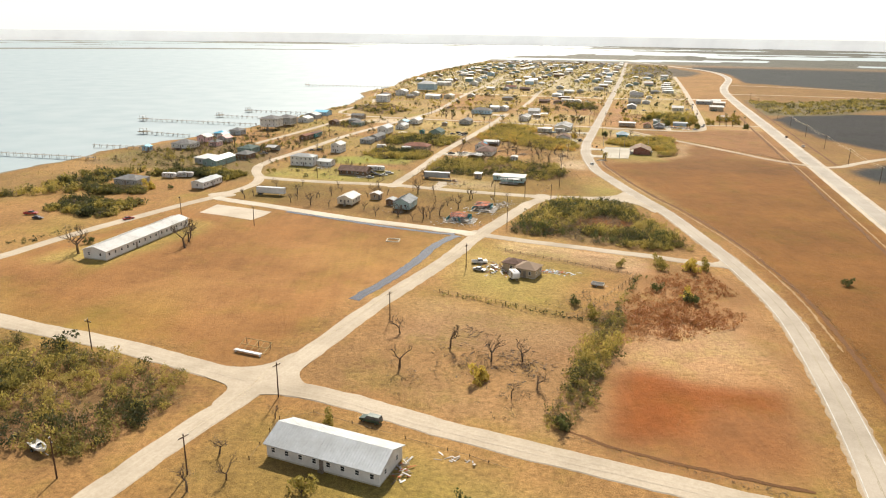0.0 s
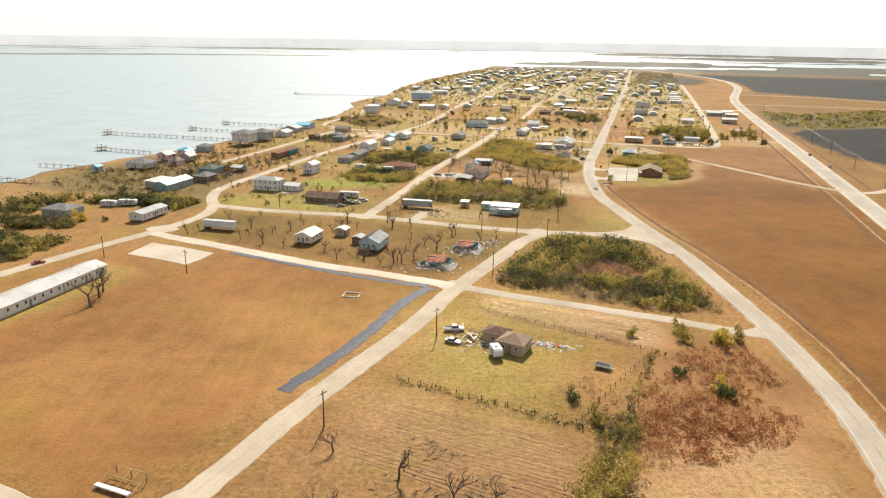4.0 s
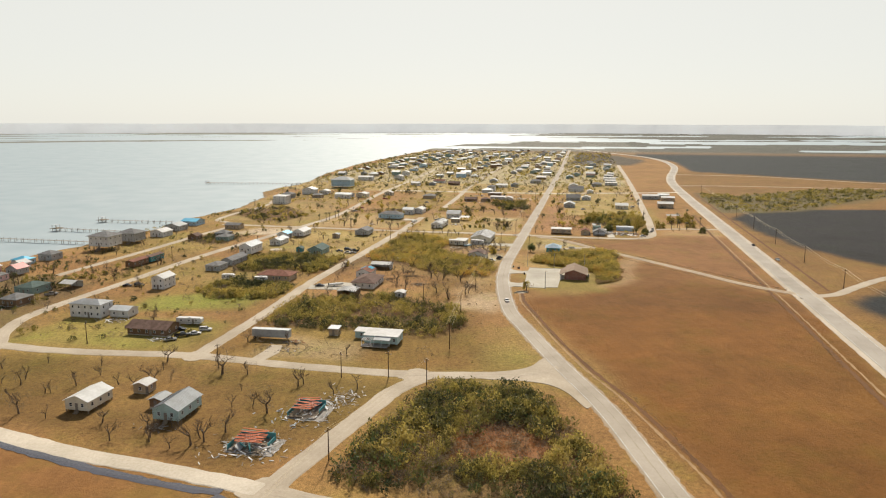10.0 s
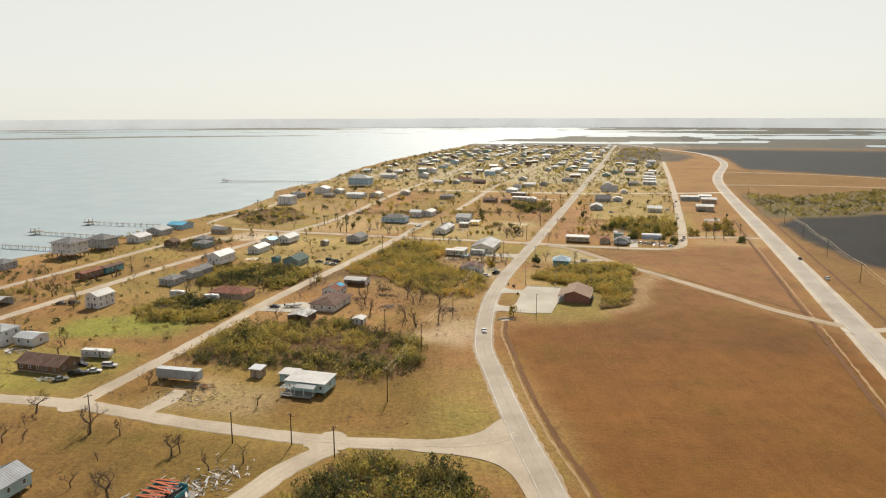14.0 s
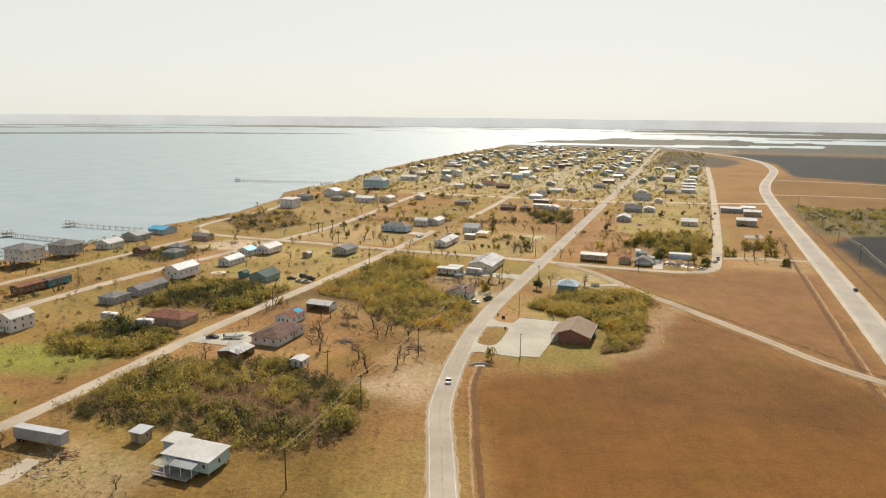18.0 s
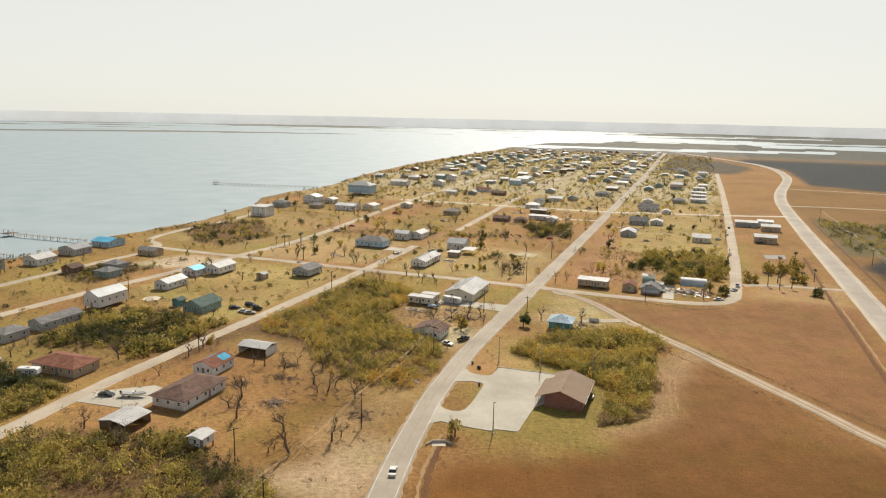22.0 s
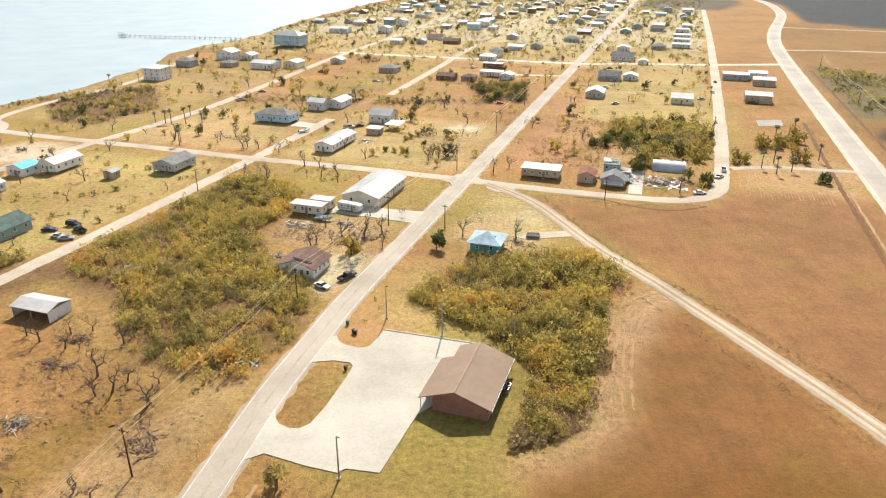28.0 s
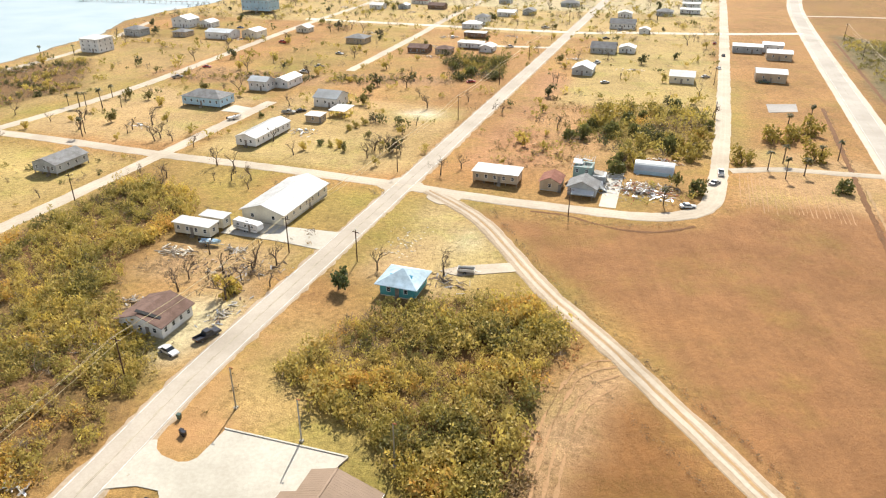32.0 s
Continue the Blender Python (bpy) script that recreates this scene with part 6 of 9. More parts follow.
brush(230, "low olive hedge growth along a fence", (26, -282), (33, -280), (33, -300), (31, -316), (29, -330), (25, -348), (18, -350), (20, -336), (22, -324), (23, -308), heights=(1.2, 3.0), seed=21, gaps=0.2, tints=(0.05, 0.85), bare=1)
brush(46, "grey-brown bare thorn clumps in a vacant lot", (-14, -320), (4, -316), (16, -322), (18, -340), (6, -340), (-8, -326), heights=(0.9, 2.0), seed=43, gaps=0.3, material=TWIGS, clouds=TWIGGY)
brush(90, "dark and rusty scrub in the corner of a fenced yard", (6, -281), (14, -284), (27, -288), (29, -272), (24, -263), (18, -266), (14, -276), heights=(0.5, 1.6), seed=44, gaps=0.25, material=TWIGS, clouds=TWIGGY)
brush(420, "tall reddish dry grass clumps", (33, -262), (44, -239), (60, -232), (68, -254), (58, -262), (42, -258), heights=(0.4, 1.0), clouds=SPRIG, material=RUSTY, seed=45, gaps=0.42)
brush(120, "dark green grove in a yard", (-53, 340), (-21, 352), (-11, 304), (-32, 296), heights=(3.0, 5.5), seed=22, tints=(0.0, 0.4), gaps=0.2)
brush(380, "low shore scrub with yellow patches", (-276, 226), (-240, 280), (-196, 226), (-200, 186), (-222, 182), heights=(1.0, 2.6), seed=23, clouds=ROUGH, tints=(0.0, 0.8))
brush(420, "brown bare scrub near the shore street", (-276, 226), (-240, 280), (-196, 226), (-200, 186), (-222, 182), heights=(0.8, 2.2), clouds=TWIGGY, material=TWIGS, seed=36, gaps=0.3)
brush(150, "dark scrub round shore houses", (-232, 78), (-196, 76), (-194, 112), (-228, 114), heights=(1.0, 2.6), clouds=ROUGH, seed=37, gaps=0.3, tints=(0.0, 0.5))
brush(200, "brown bare scrub round shore houses", (-232, 74), (-194, 72), (-192, 114), (-228, 116), heights=(0.8, 2.4), clouds=TWIGGY, material=TWIGS, seed=38, gaps=0.3)
brush(170, "olive trees round a cluttered yard", (38, 268), (84, 280), (84, 226), (74, 216), (56, 212), (46, 222), heights=(2.0, 5.0), seed=24, tints=(0.1, 1.0), gaps=0.48, bare=1)
brush(900, "dark grey-green scrub beyond the highway", (163, 322), (161, 400), (164, 500), (200, 470), (274, 538), (352, 590), (420, 560), (356, 497), (224, 346), heights=(1.8, 3.8), clouds=BUSHY, seed=25, tints=(0.1, 0.62), gaps=0.3)
brush(360, "brown bare scrub belt across the lots", (-182, 252), (-100, 260), (-90, 266), (-30, 290), (-34, 302), (-92, 286), (-182, 278), heights=(0.8, 2.4), clouds=TWIGGY, material=TWIGS, seed=34, gaps=0.3)
brush(130, "brown and olive bushes in a scrub belt", (-150, 256), (-100, 262), (-90, 270), (-40, 292), (-44, 300), (-92, 282), (-150, 274), heights=(1.2, 2.8), clouds=BUSHY, seed=35, gaps=0.3, tints=(0.0, 0.7))
brush(200, "low scrub along the shore bank", (-282, 90), (-270, 90), (-268, 250), (-278, 250), heights=(0.8, 1.8), clouds=ROUGH, seed=26, tints=(0.0, 0.7))
brush(520, "rusty dry grass in a clearing between thorn bushes", (8, -175), (20, -166), (34, -170), (40, -179), (31, -188), (11, -189), heights=(0.4, 1.0), clouds=SPRIG, material=RUSTY, seed=40, gaps=0.2)
brush(70, "dry thorn scrub in a vacant lot", (-20, -345), (16, -352), (26, -338), (16, -318), (-14, -316), (-26, -330), heights=(0.6, 1.6), clouds=TWIGGY, material=TWIGS, seed=27)
brush(420, "tall reddish dry grass clumps", (32, -294), (46, -294), (56, -283), (58, -262), (42, -252), (33, -266), heights=(0.5, 1.2), clouds=SPRIG, material=RUSTY, seed=28)
brush(520, "tall reddish dry grass clumps", (32, -300), (34, -280), (46, -266), (58, -262), (68, -270), (64, -282), (50, -294), (38, -299), heights=(0.5, 1.2), clouds=SPRIG, material=RUSTY, seed=41, gaps=0.40)
brush(200, "dry cut brush and stumps", (-58, 36), (-36, 24), (-14, 12), (-8, -6), (-40, -4), (-60, 14), heights=(0.3, 0.9), clouds=TWIGGY, material=TWIGS, seed=30)
brush(240, "dry debris scrub before a damaged house", (-44, 84), (-14, 84), (-12, 104), (-36, 98), heights=(0.5, 1.4), clouds=TWIGGY, material=TWIGS, seed=31)
brush(260, "dry bushes between houses and track", (10, 182), (46, 190), (48, 262), (20, 280), heights=(0.6, 1.8), clouds=SPRIG, material=SCRUB, seed=32)
brush(300, "dry pinkish thorn edge of a thicket", (48, 10), (60, 22), (62, 50), (58, 48), (58, 28), (52, 15), (47, 20), heights=(0.5, 1.2), clouds=SPRIG, material=SCRUB, seed=33)

# ---------------------------------------------------------------- far part of the town
def far_town():
    rnd = random.Random(77)
    walls = (WHITE, GREYW, CREAM, GREYW, TAN, BLUEW, GREENW, BROWNW)
    roofs = ((WHITEROOF, "white metal"), (METAL, "pale metal"), (SHINGLE_GREY, "grey shingle"), (GREYROOF, "grey metal"), (WHITEROOF, "white metal"), (METAL, "pale metal"), (SHINGLE_GREY, "grey shingle"), (GREYROOF, "grey metal"), (SHINGLE_BROWN, "brown shingle"), (WHITEROOF, "white metal"), (WHITEROOF, "white metal"))
    tints = ("white", "grey", "cream", "grey", "tan", "pale blue", "grey-green", "brown")
    for col in (-318, -292, -268, -238, -212, -166, -140, -116, -70, -44, -22, 20, 46, 70):
        y = 600 + rnd.uniform(0, 30)
        while y < 1520:
            y += rnd.uniform(24, 46) * (1 + y / 2600)
            x = col + rnd.uniform(-5, 5)
            if x < shore(y) + 16 or (col > 0 and y > 980) or (col < -200 and y < 420):
                continue
            if rnd.random() < 0.24 or not clear(np.array([(x, y)]), 10, 7)[0]:
                continue
            k, (roof, rname) = rnd.randrange(8), rnd.choice(roofs)
            w, d, two = rnd.uniform(7, 14), rnd.uniform(8, 15), rnd.random() < 0.2
            kind = rnd.choice(("gable", "gable", "hip", "shed"))
            far = y > 620
            word = "two-storey house" if two else "single-storey house"
            house(x, y, w, d, 5.4 if two else 2.9, walls[k], roof, f"{tints[k]} {word} with a {rname} roof", kind=kind, axis=rnd.choice("xy"), rise=0.3 if kind == "shed" else rnd.uniform(1.3, 2.2),
                  nx=0 if y > 800 else (2 if far else 3), ny=0 if far else 2, rows=2 if two and not far else 1, lift=0.4, door="front" if not far else None, group="town houses")


far_town()


# ---------------------------------------------------------------- single trees
def bare_tree(seed, height):
    rnd = random.Random(seed)
    trunk, limbs = bmesh.new(), bmesh.new()
    lean = Vector((rnd.uniform(-0.25, 0.25), rnd.uniform(-0.25, 0.25), 1)).normalized()
    top = lean * height * 0.38
    add_tube(trunk, (0, 0, -0.2), top, height * 0.047, height * 0.032, 7)

    def grow(start, way, length, radius, level):
        mid = start + way * length * 0.55 + Vector((rnd.uniform(-1, 1), rnd.uniform(-1, 1), rnd.uniform(-0.3, 0.6))) * length * 0.14
        end = mid + (way + Vector((rnd.uniform(-0.5, 0.5), rnd.uniform(-0.5, 0.5), rnd.uniform(-0.1, 0.5)))).normalized() * length * 0.5
        add_tube(limbs, start, mid, radius, radius * 0.75, 5 if level < 2 else 4, False)
        add_tube(limbs, mid, end, radius * 0.75, radius * 0.45, 5 if level < 2 else 4, False)
        if level < 3:
            for k in range(3):
                w = (way * 0.5 + Vector((rnd.uniform(-1, 1), rnd.uniform(-1, 1), rnd.uniform(-0.1, 0.9)))).normalized()
                grow(mid if k == 0 else end, w, length * rnd.uniform(0.5, 0.75), radius * 0.56, level + 1)

    for k in range(rnd.choice((2, 3, 3, 4))):
        a = rnd.uniform(0, math.tau)
        grow(top, Vector((math.cos(a) * 0.8, math.sin(a) * 0.8, rnd.uniform(0.4, 1.0))).normalized(), height * rnd.uniform(0.28, 0.42), height * 0.025, 0)
    e = empty("bare_tree", at(0, -2000), "leafless grey-brown tree with crooked broken limbs", "tree", "bare trees")
    part("trunk", trunk, BARK, e)
    part("crown", limbs, BARK, e)
    if seed % 2 == 0:
        c = leaf_cloud(110, seed + 500, (0.10, 0.26), 1.0, thin=0.05) * (height * 0.5, height * 0.5, height * 0.62) + (0, 0, height * 0.3)
        tagged(piece("fine_branching", put_mesh("fine_branching", c.reshape(-1, 3), np.full(440, 0.3), TWIGS), e, Matrix.Identity(4)), kind="stuff")
    return e


def leafy_tree(seed, height, material, label, group, tint, n=200, trunk_h=0.3):
    bushy = trunk_h < 0.2
    e = empty("tree", at(0, -2000), label, "tree", group)
    bm = bmesh.new()
    add_tube(bm, (0, 0, -0.2), (0.1, 0, height * trunk_h), height * 0.04, height * 0.028, 7)
    rnd = random.Random(seed)
    for k in range(4):
        a = rnd.uniform(0, math.tau)
        add_tube(bm, (0.1, 0, height * trunk_h * 0.9), (math.cos(a) * height * 0.22, math.sin(a) * height * 0.22, height * rnd.uniform(0.45, 0.7)), height * 0.022, height * 0.008, 5)
    part("trunk", bm, BARK, e)
    c = leaf_cloud(n, seed, (0.08, 0.17) if n > 250 else (0.11, 0.21), 1.0) * ((height * 0.62, height * 0.62, height * 0.8) if bushy else (height * 0.46, height * 0.46, height * 0.62)) + (0, 0, 0.0 if bushy else height * 0.2)
    me = put_mesh("crown", c.reshape(-1, 3), np.full(n * 4, tint), material)
    piece("crown", me, e, Matrix.Identity(4))
    return e


def palm(seed, height):
    rnd = random.Random(seed)
    e = empty("palm_tree", at(0, -2000), "slender palm tree with a ragged frond head", "palm", "palms")
    bm = bmesh.new()
    bend = rnd.uniform(-0.4, 0.4)
    add_tube(bm, (0, 0, -0.2), (bend * 0.4, 0, height * 0.5), 0.22, 0.17, 7)
    add_tube(bm, (bend * 0.4, 0, height * 0.5), (bend, 0, height), 0.17, 0.15, 7)
    part("trunk", bm, BARK, e)
    quads, n = [], 26
    for k in range(n):
        a, up = rnd.uniform(0, math.tau), rnd.uniform(-0.6, 0.9)
        d = Vector((math.cos(a), math.sin(a), 0))
        s = Vector((-d.y, d.x, 0))
        p0 = Vector((bend, 0, height))
        p1 = p0 + d * 0.8 + Vector((0, 0, up * 0.7))
        p2 = p0 + d * 1.5 + Vector((0, 0, up * 0.7 - 0.5))
        for a0, b0, w0, w1 in ((p0, p1, 0.06, 0.30), (p1, p2, 0.30, 0.03)):
            quads += [a0 - s * w0, a0 + s * w0, b0 + s * w1, b0 - s * w1]
    me = put_mesh("frond_head", np.array([tuple(q) for q in quads]), np.full(len(quads), rnd.random()), FROND)
    piece("frond_head", me, e, Matrix.Identity(4))
    return e


PLANTED = set()


def plant(templates, places, rnd, lo=0.75, hi=1.25):
    """Each place gets a turned and scaled tree; a template itself goes to its first place."""
    for x, y in places:
        t = rnd.choice(templates)
        m = at(x, y, 0, rnd.uniform(0, 360))
        s = rnd.uniform(lo, hi)
        if t not in PLANTED:
            PLANTED.add(t)
            t.matrix_basis = m
            t.scale = (s,) * 3
        else:
            c = copy_thing(t, m)
            c.scale = (s,) * 3


RND = random.Random(5)
BARE = [bare_tree(10 + k, h) for k, h in enumerate((4.5, 5.2, 6.0, 4.0, 5.5, 6.5))]
plant(BARE, [(-25.8, -312.4), (-19.4, -331.7), (9.3, -319.8), (-10.3, -317.1), (-40.1, -388.8), (-35.2, -383.9), (9.8, -338.9), (1.7, -322.1), (14.8, -333.3), (-41, -377), (-37, -362)]
      + [(-66.6, -194.1), (-55.2, -193.5), (-50.3, -184.8), (-53.0, -191.0), (-59.4, -196.1), (-77.1, -195.4), (-113.1, -185.8), (-124.5, -183.8), (-129.3, -167.2), (-116.4, -146.8), (-135.9, -148.0), (-72.7, -146.2), (-90.3, -155.8), (-45.1, -170.9), (-56.9, -168.9), (-43.6, -148.3)]
      + [(-94.3, -160.7), (-92.7, -154.7), (-97.0, -138.9), (-72.8, -145.4), (-26.0, -148.5), (-44.6, -150.3), (-27.7, -47.5), (-51.4, -9.2)], RND)
plant(BARE, [(-17.3, 95.9), (-61.0, 141.6), (-77.0, 138.7), (-56.0, 143.4), (-106.5, 172.4), (-123.9, 177.7), (-163.0, 176.3), (-50.0, 171.7), (-46.8, 138.8), (-12.1, 97.7), (-14.2, 79.8), (12.0, 103.4), (24.1, 182.4), (-24.6, 177.4), (-19.6, 185.5), (28, 106), (-52, 22), (-33, 2), (-28, -24), (-44, -22), (-60, -46), (-76, -42), (-20, -34), (-14, -24), (14, -10)], RND)
spots = sample([(-250, -110), (-4, -120), (-6, 150), (-250, 150)], 120, 51, 0.0)
spots = [tuple(q) for q in spots[clear(spots, 5, 1)]][:60]
plant(BARE, spots, RND, 0.6, 1.1)
spots = sample([(-300, 165), (90, 165), (90, 900), (-330, 900)], 700, 52, 0.0)
spots = spots[clear(spots, 5, 1)]
spots = [tuple(q) for q in spots[spots[:, 0] > shore(spots[:, 1]) + 12]]
plant(BARE, spots[:130], RND, 0.7, 1.3)
plant([BARE[2], BARE[5]], [(-133.7, -250.6), (-131.4, -255), (-128, -262.5), (-160.4, -280), (-163.4, -277)], RND, 1.25, 1.6)
GREEN = [leafy_tree(31, 5.0, BRUSH, "small olive-green leafy tree in a yard", "yard trees", 0.25), leafy_tree(32, 4.2, BRUSH, "small ochre-green leafy tree in a yard", "yard trees", 0.5), leafy_tree(33, 5.6, BRUSH, "dark green leafy tree in a yard", "yard trees", 0.05),
         leafy_tree(34, 4.6, BRUSH, "grey-brown half-bare tree in a yard", "yard trees", 0.78, 220)]
plant(GREEN, spots[130:330], RND, 0.6, 1.2)
YELLOW = [leafy_tree(41, 5.2, BRUSH, "rounded yellow-green bush in a dry lot", "lot bushes", 0.82, 520, 0.1), leafy_tree(42, 3.6, BRUSH, "rounded olive bush in a dry lot", "lot bushes", 0.4, 300, 0.1), leafy_tree(43, 3.2, CEDAR, "dark rounded bush in a field", "lot bushes", 0.15, 300, 0.1)]
plant(YELLOW, [(30.9, -235.3), (42.7, -256.9), (54.3, -232.4), (44.8, -233.4), (104, -233), (-25, -360), (9, -379), (18, -384), (52, -262), (-166, -268), (-196, -176), (-206, -180)], RND, 0.8, 1.15)
plant([YELLOW[0]], [(0.8, -332.6), (-15.3, 82.6)], RND, 0.85, 1.1)
plant([YELLOW[1], YELLOW[2]], [(18.6, -277), (24.7, -285), (53.1, -264.5), (21.5, -348.5), (-20, -384), (12, -386), (44, -228), (60, -229)], RND, 1.0, 1.4)
CEDARS = [leafy_tree(44, 5.6, CEDAR, "broad ochre-topped cedar bush in dry grass", "cedar bushes", 0.85, 420, 0.1), leafy_tree(45, 5.0, CEDAR, "broad dark green cedar bush in dry grass", "cedar bushes", 0.35, 420, 0.1)]
plant(CEDARS, [(96.9, 214.9), (108.6, 243.9), (116, 248.2), (121.8, 257.6), (120.2, 224.9), (124.7, 195.7), (82.4, 179.8), (81.5, 220.2), (58.9, 190), (79.5, 212), (62.5, 200), (57.3, 199.5), (63.9, 222.5), (71.9, 221.2), (41.7, 225.7), (46.4, 241.3), (54.9, 248.3), (43.3, 236.4), (50, 229.1)], RND, 1.05, 1.45)
plant(CEDARS, [(61, 259.3), (46.7, 259.7), (37.8, 222.1), (74.8, 225.8), (86.2, 253.4), (65, 270.2), (72, 277.3), (84, 240), (52, 232), (60, 236), (-33, 326), (-24, 338), (-40, 322), (-28, 310)], RND, 0.9, 1.3)
plant(BARE, [(-81.2, 141.7), (-68.8, 154.0), (-61.5, 153.2), (-50.1, 145.5), (-65, 183), (-106.3, 169), (-100.1, 170.9), (-122.5, 173.3), (-143.3, 170.9), (-26, 184.2), (-21.8, 182), (-18.6, 185), (-14.9, 184.1), (-16.1, 93.4), (-27.8, 84.9), (-26.4, 79.2), (-31, 97.4), (-8, 88), (-22, 90)], RND, 0.8, 1.15)
plant(YELLOW, [(-46.9, 184.9), (-42.2, 184.9), (-38.9, 185.2), (-45.5, 204.8), (-43.9, 209.5), (-42.2, 214.3), (-15.3, 82.6), (-86.6, 209.7), (-90.5, 26.8), (-118.5, 105.7)], RND, 0.6, 0.9)
spots = sample([(-158, -182), (-40, -202), (-20, -142), (-150, -144)], 60, 91, 0.30)
spots = [tuple(q) for q in spots[clear(spots, 5, 1)]][:26]
plant(BARE, spots, RND, 0.55, 0.95)
spots = sample([(-88, -36), (-8, -36), (-8, 14), (-60, 40), (-88, 40)], 60, 92, 0.30)
spots = [tuple(q) for q in spots[clear(spots, 5, 1)]][:18]
plant(BARE, spots, RND, 0.6, 1.0)
airy = leafy_tree(47, 5.2, BRUSH, "airy olive tree on a grass verge by a car park", "", 0.42, 260, 0.34)
airy.matrix_basis = at(13.8, -9.4)
lone = leafy_tree(46, 6.4, CEDAR, "dark green cedar tree beside the main road", "", 0.05, 520, 0.25)
lone.matrix_basis = at(7.4, 92.0)
PALMS = [palm(61 + k, h) for k, h in enumerate((6.0, 7.0, 5.0))]
plant(PALMS, [(-174.5, 197.3), (-168.4, 197.2), (-166, 198.4), (-158.2, 199.3), (-167.1, 215.1), (-151.5, 203), (-135.7, 164.6), (-270, 274), (-258, -52), (-251, -50), (-247, -56), (-228, -62), (123.6, 269.2), (114.9, 262.2), (74.2, 167.5), (104.8, 209.5), (128.1, 227.7), (115.6, 207.8), (110.2, 218.9), (122, 223.9), (109.7, 203), (-256, 284), (-290, 520), (-300, 540), (-296, 600), (-310, 640), (-318, 700), (-302, 610)], RND, 0.85, 1.2)

# dense growth round the shore houses
spots = sample([(-276, -128), (-196, -128), (-194, 12), (-276, 12)], 400, 96, 0.30)
spots = spots[clear(spots, 4.5, 0.2)]
thicket("shore_bushes", "dark brown and olive bushes round shore houses", spots[:230], (1.0, 3.2), BRUSH, ROUGH, 97, (0.0, 0.5))
plant(BARE, [tuple(q) for q in spots[230:262]], RND, 0.7, 1.15)
brush(34, "low dark hedge beside the shore street", (-195, -280), (-188, -280), (-184, -250), (-190, -248), heights=(0.7, 1.3), clouds=ROUGH, seed=39, gaps=0.1, tints=(0.0, 0.4))

# dark trees along the far shore
spots = sample([(-330, 560), (-300, 560), (-330, 900), (-350, 1350), (-392, 1350), (-372, 900), (-345, 640)], 150, 93, 0.40)
spots = spots[clear(spots, 5, 1)]
thicket("shore_trees", "dark ragged trees along the far shore", spots[spots[:, 0] > shore(spots[:, 1]) + 4], (2.0, 5.0), CEDAR, ROUGH, 94, (0.0, 0.5), 0.6)

# small growth scattered over the yards
spots = sample([(-290, -130), (8, -130), (8, 160), (-270, 160)], 2600, 53, 0.30)
spots = spots[clear(spots, 4, 0.5)]
thicket("weeds", "scattered weeds and small dry bushes in yards", spots[:800], (0.25, 0.9), SCRUB, SPRIG, 54)
spots = sample([(-340, 165), (92, 165), (92, 1500), (-380, 1500)], 8200, 55, 0.30)
spots = spots[clear(spots, 4, 0.5)]
spots = spots[spots[:, 0] > shore(spots[:, 1]) + 6]
spots = spots[(spots[:, 1] > 430) | (np.arange(len(spots)) % 2 == 0)]
# tints of the far bushes are raised, with distance haze worked into the colour
thicket("yard_bushes", "scattered olive bushes and small trees between far houses", spots[:2900], (1.2, 4.6), BRUSH, BUSHY, 56, (0.16, 0.80))
spots = sample([(-330, 190), (92, 190), (92, 1540), (-400, 1540)], 12000, 65, 0.36)
spots = spots[clear(spots, 4, 0.4)]
spots = spots[spots[:, 0] > shore(spots[:, 1]) + 5]
spots = spots[(spots[:, 1] > 430) | (np.arange(len(spots)) % 5 == 0)]
thicket("yard_scrub", "grey-brown bare scrub and clutter between far houses", spots[:3900], (1.4, 4.6), TWIGS, TWIGGY, 66, (0.0, 1.0))
spots = sample([(-330, -320), (-245, -300), (-240, -60), (-320, -60)], 900, 57, 0.35)
thicket("marsh_grass", "brown marsh grass on the low shore", spots[spots[:, 0] > shore(spots[:, 1]) + 4], (0.3, 0.9), SCRUB, SPRIG, 58)
spots = np.array([(q.x + RND.uniform(-0.8, 0.8), q.y + RND.uniform(-0.8, 0.8)) for line in ([(-25, -280), (20, -287), (36, -244)], [(-16, -228), (36, -244)], [(28, 148), (52, 112), (72, 90), (106, 53), (138, 16)], [(60, 84), (104, 38), (140, 0)], [(30, 150), (48, 147), (62, 148), (78, 156)]) for q in smooth_line(line, 0.8)])
thicket("fence_grass", "tall dark grass along fences and ditches", spots, (0.4, 1.0), TWIGS, TWIGGY, 59, (0.0, 1.0))
spots = np.array([(q.x + RND.uniform(-1, 1), q.y + RND.uniform(-1, 1)) for line in ([(-22, -280.6), (-1, -284), (23, -289), (29, -289.5)], [(29, -289), (37, -244)]) for q in smooth_line(line, 0.9)])
thicket("hedge", "dark dry hedge growth along a fence", spots, (0.7, 1.7), BRUSH, SPRIG, 95, (0.0, 0.5))

# bushes between the nearer houses
spots = sample([(-285, -128), (-98, -128), (-98, 150), (-270, 150)], 1600, 63, 0.36)
spots = spots[clear(spots, 4.5, 0.8)]
thicket("house_bushes", "brown and olive bushes between houses", spots[:260], (0.8, 2.6), BRUSH, ROUGH, 64, (0.0, 0.7))
spots = sample([(-285, -128), (-4, -128), (-4, 150), (-270, 150)], 2600, 67, 0.42)
spots = spots[clear(spots, 4.5, 0.6)]
thicket("house_scrub", "grey-brown bare scrub between houses", spots[:1300], (0.8, 2.6), TWIGS, TWIGGY, 68, (0.0, 1.0))


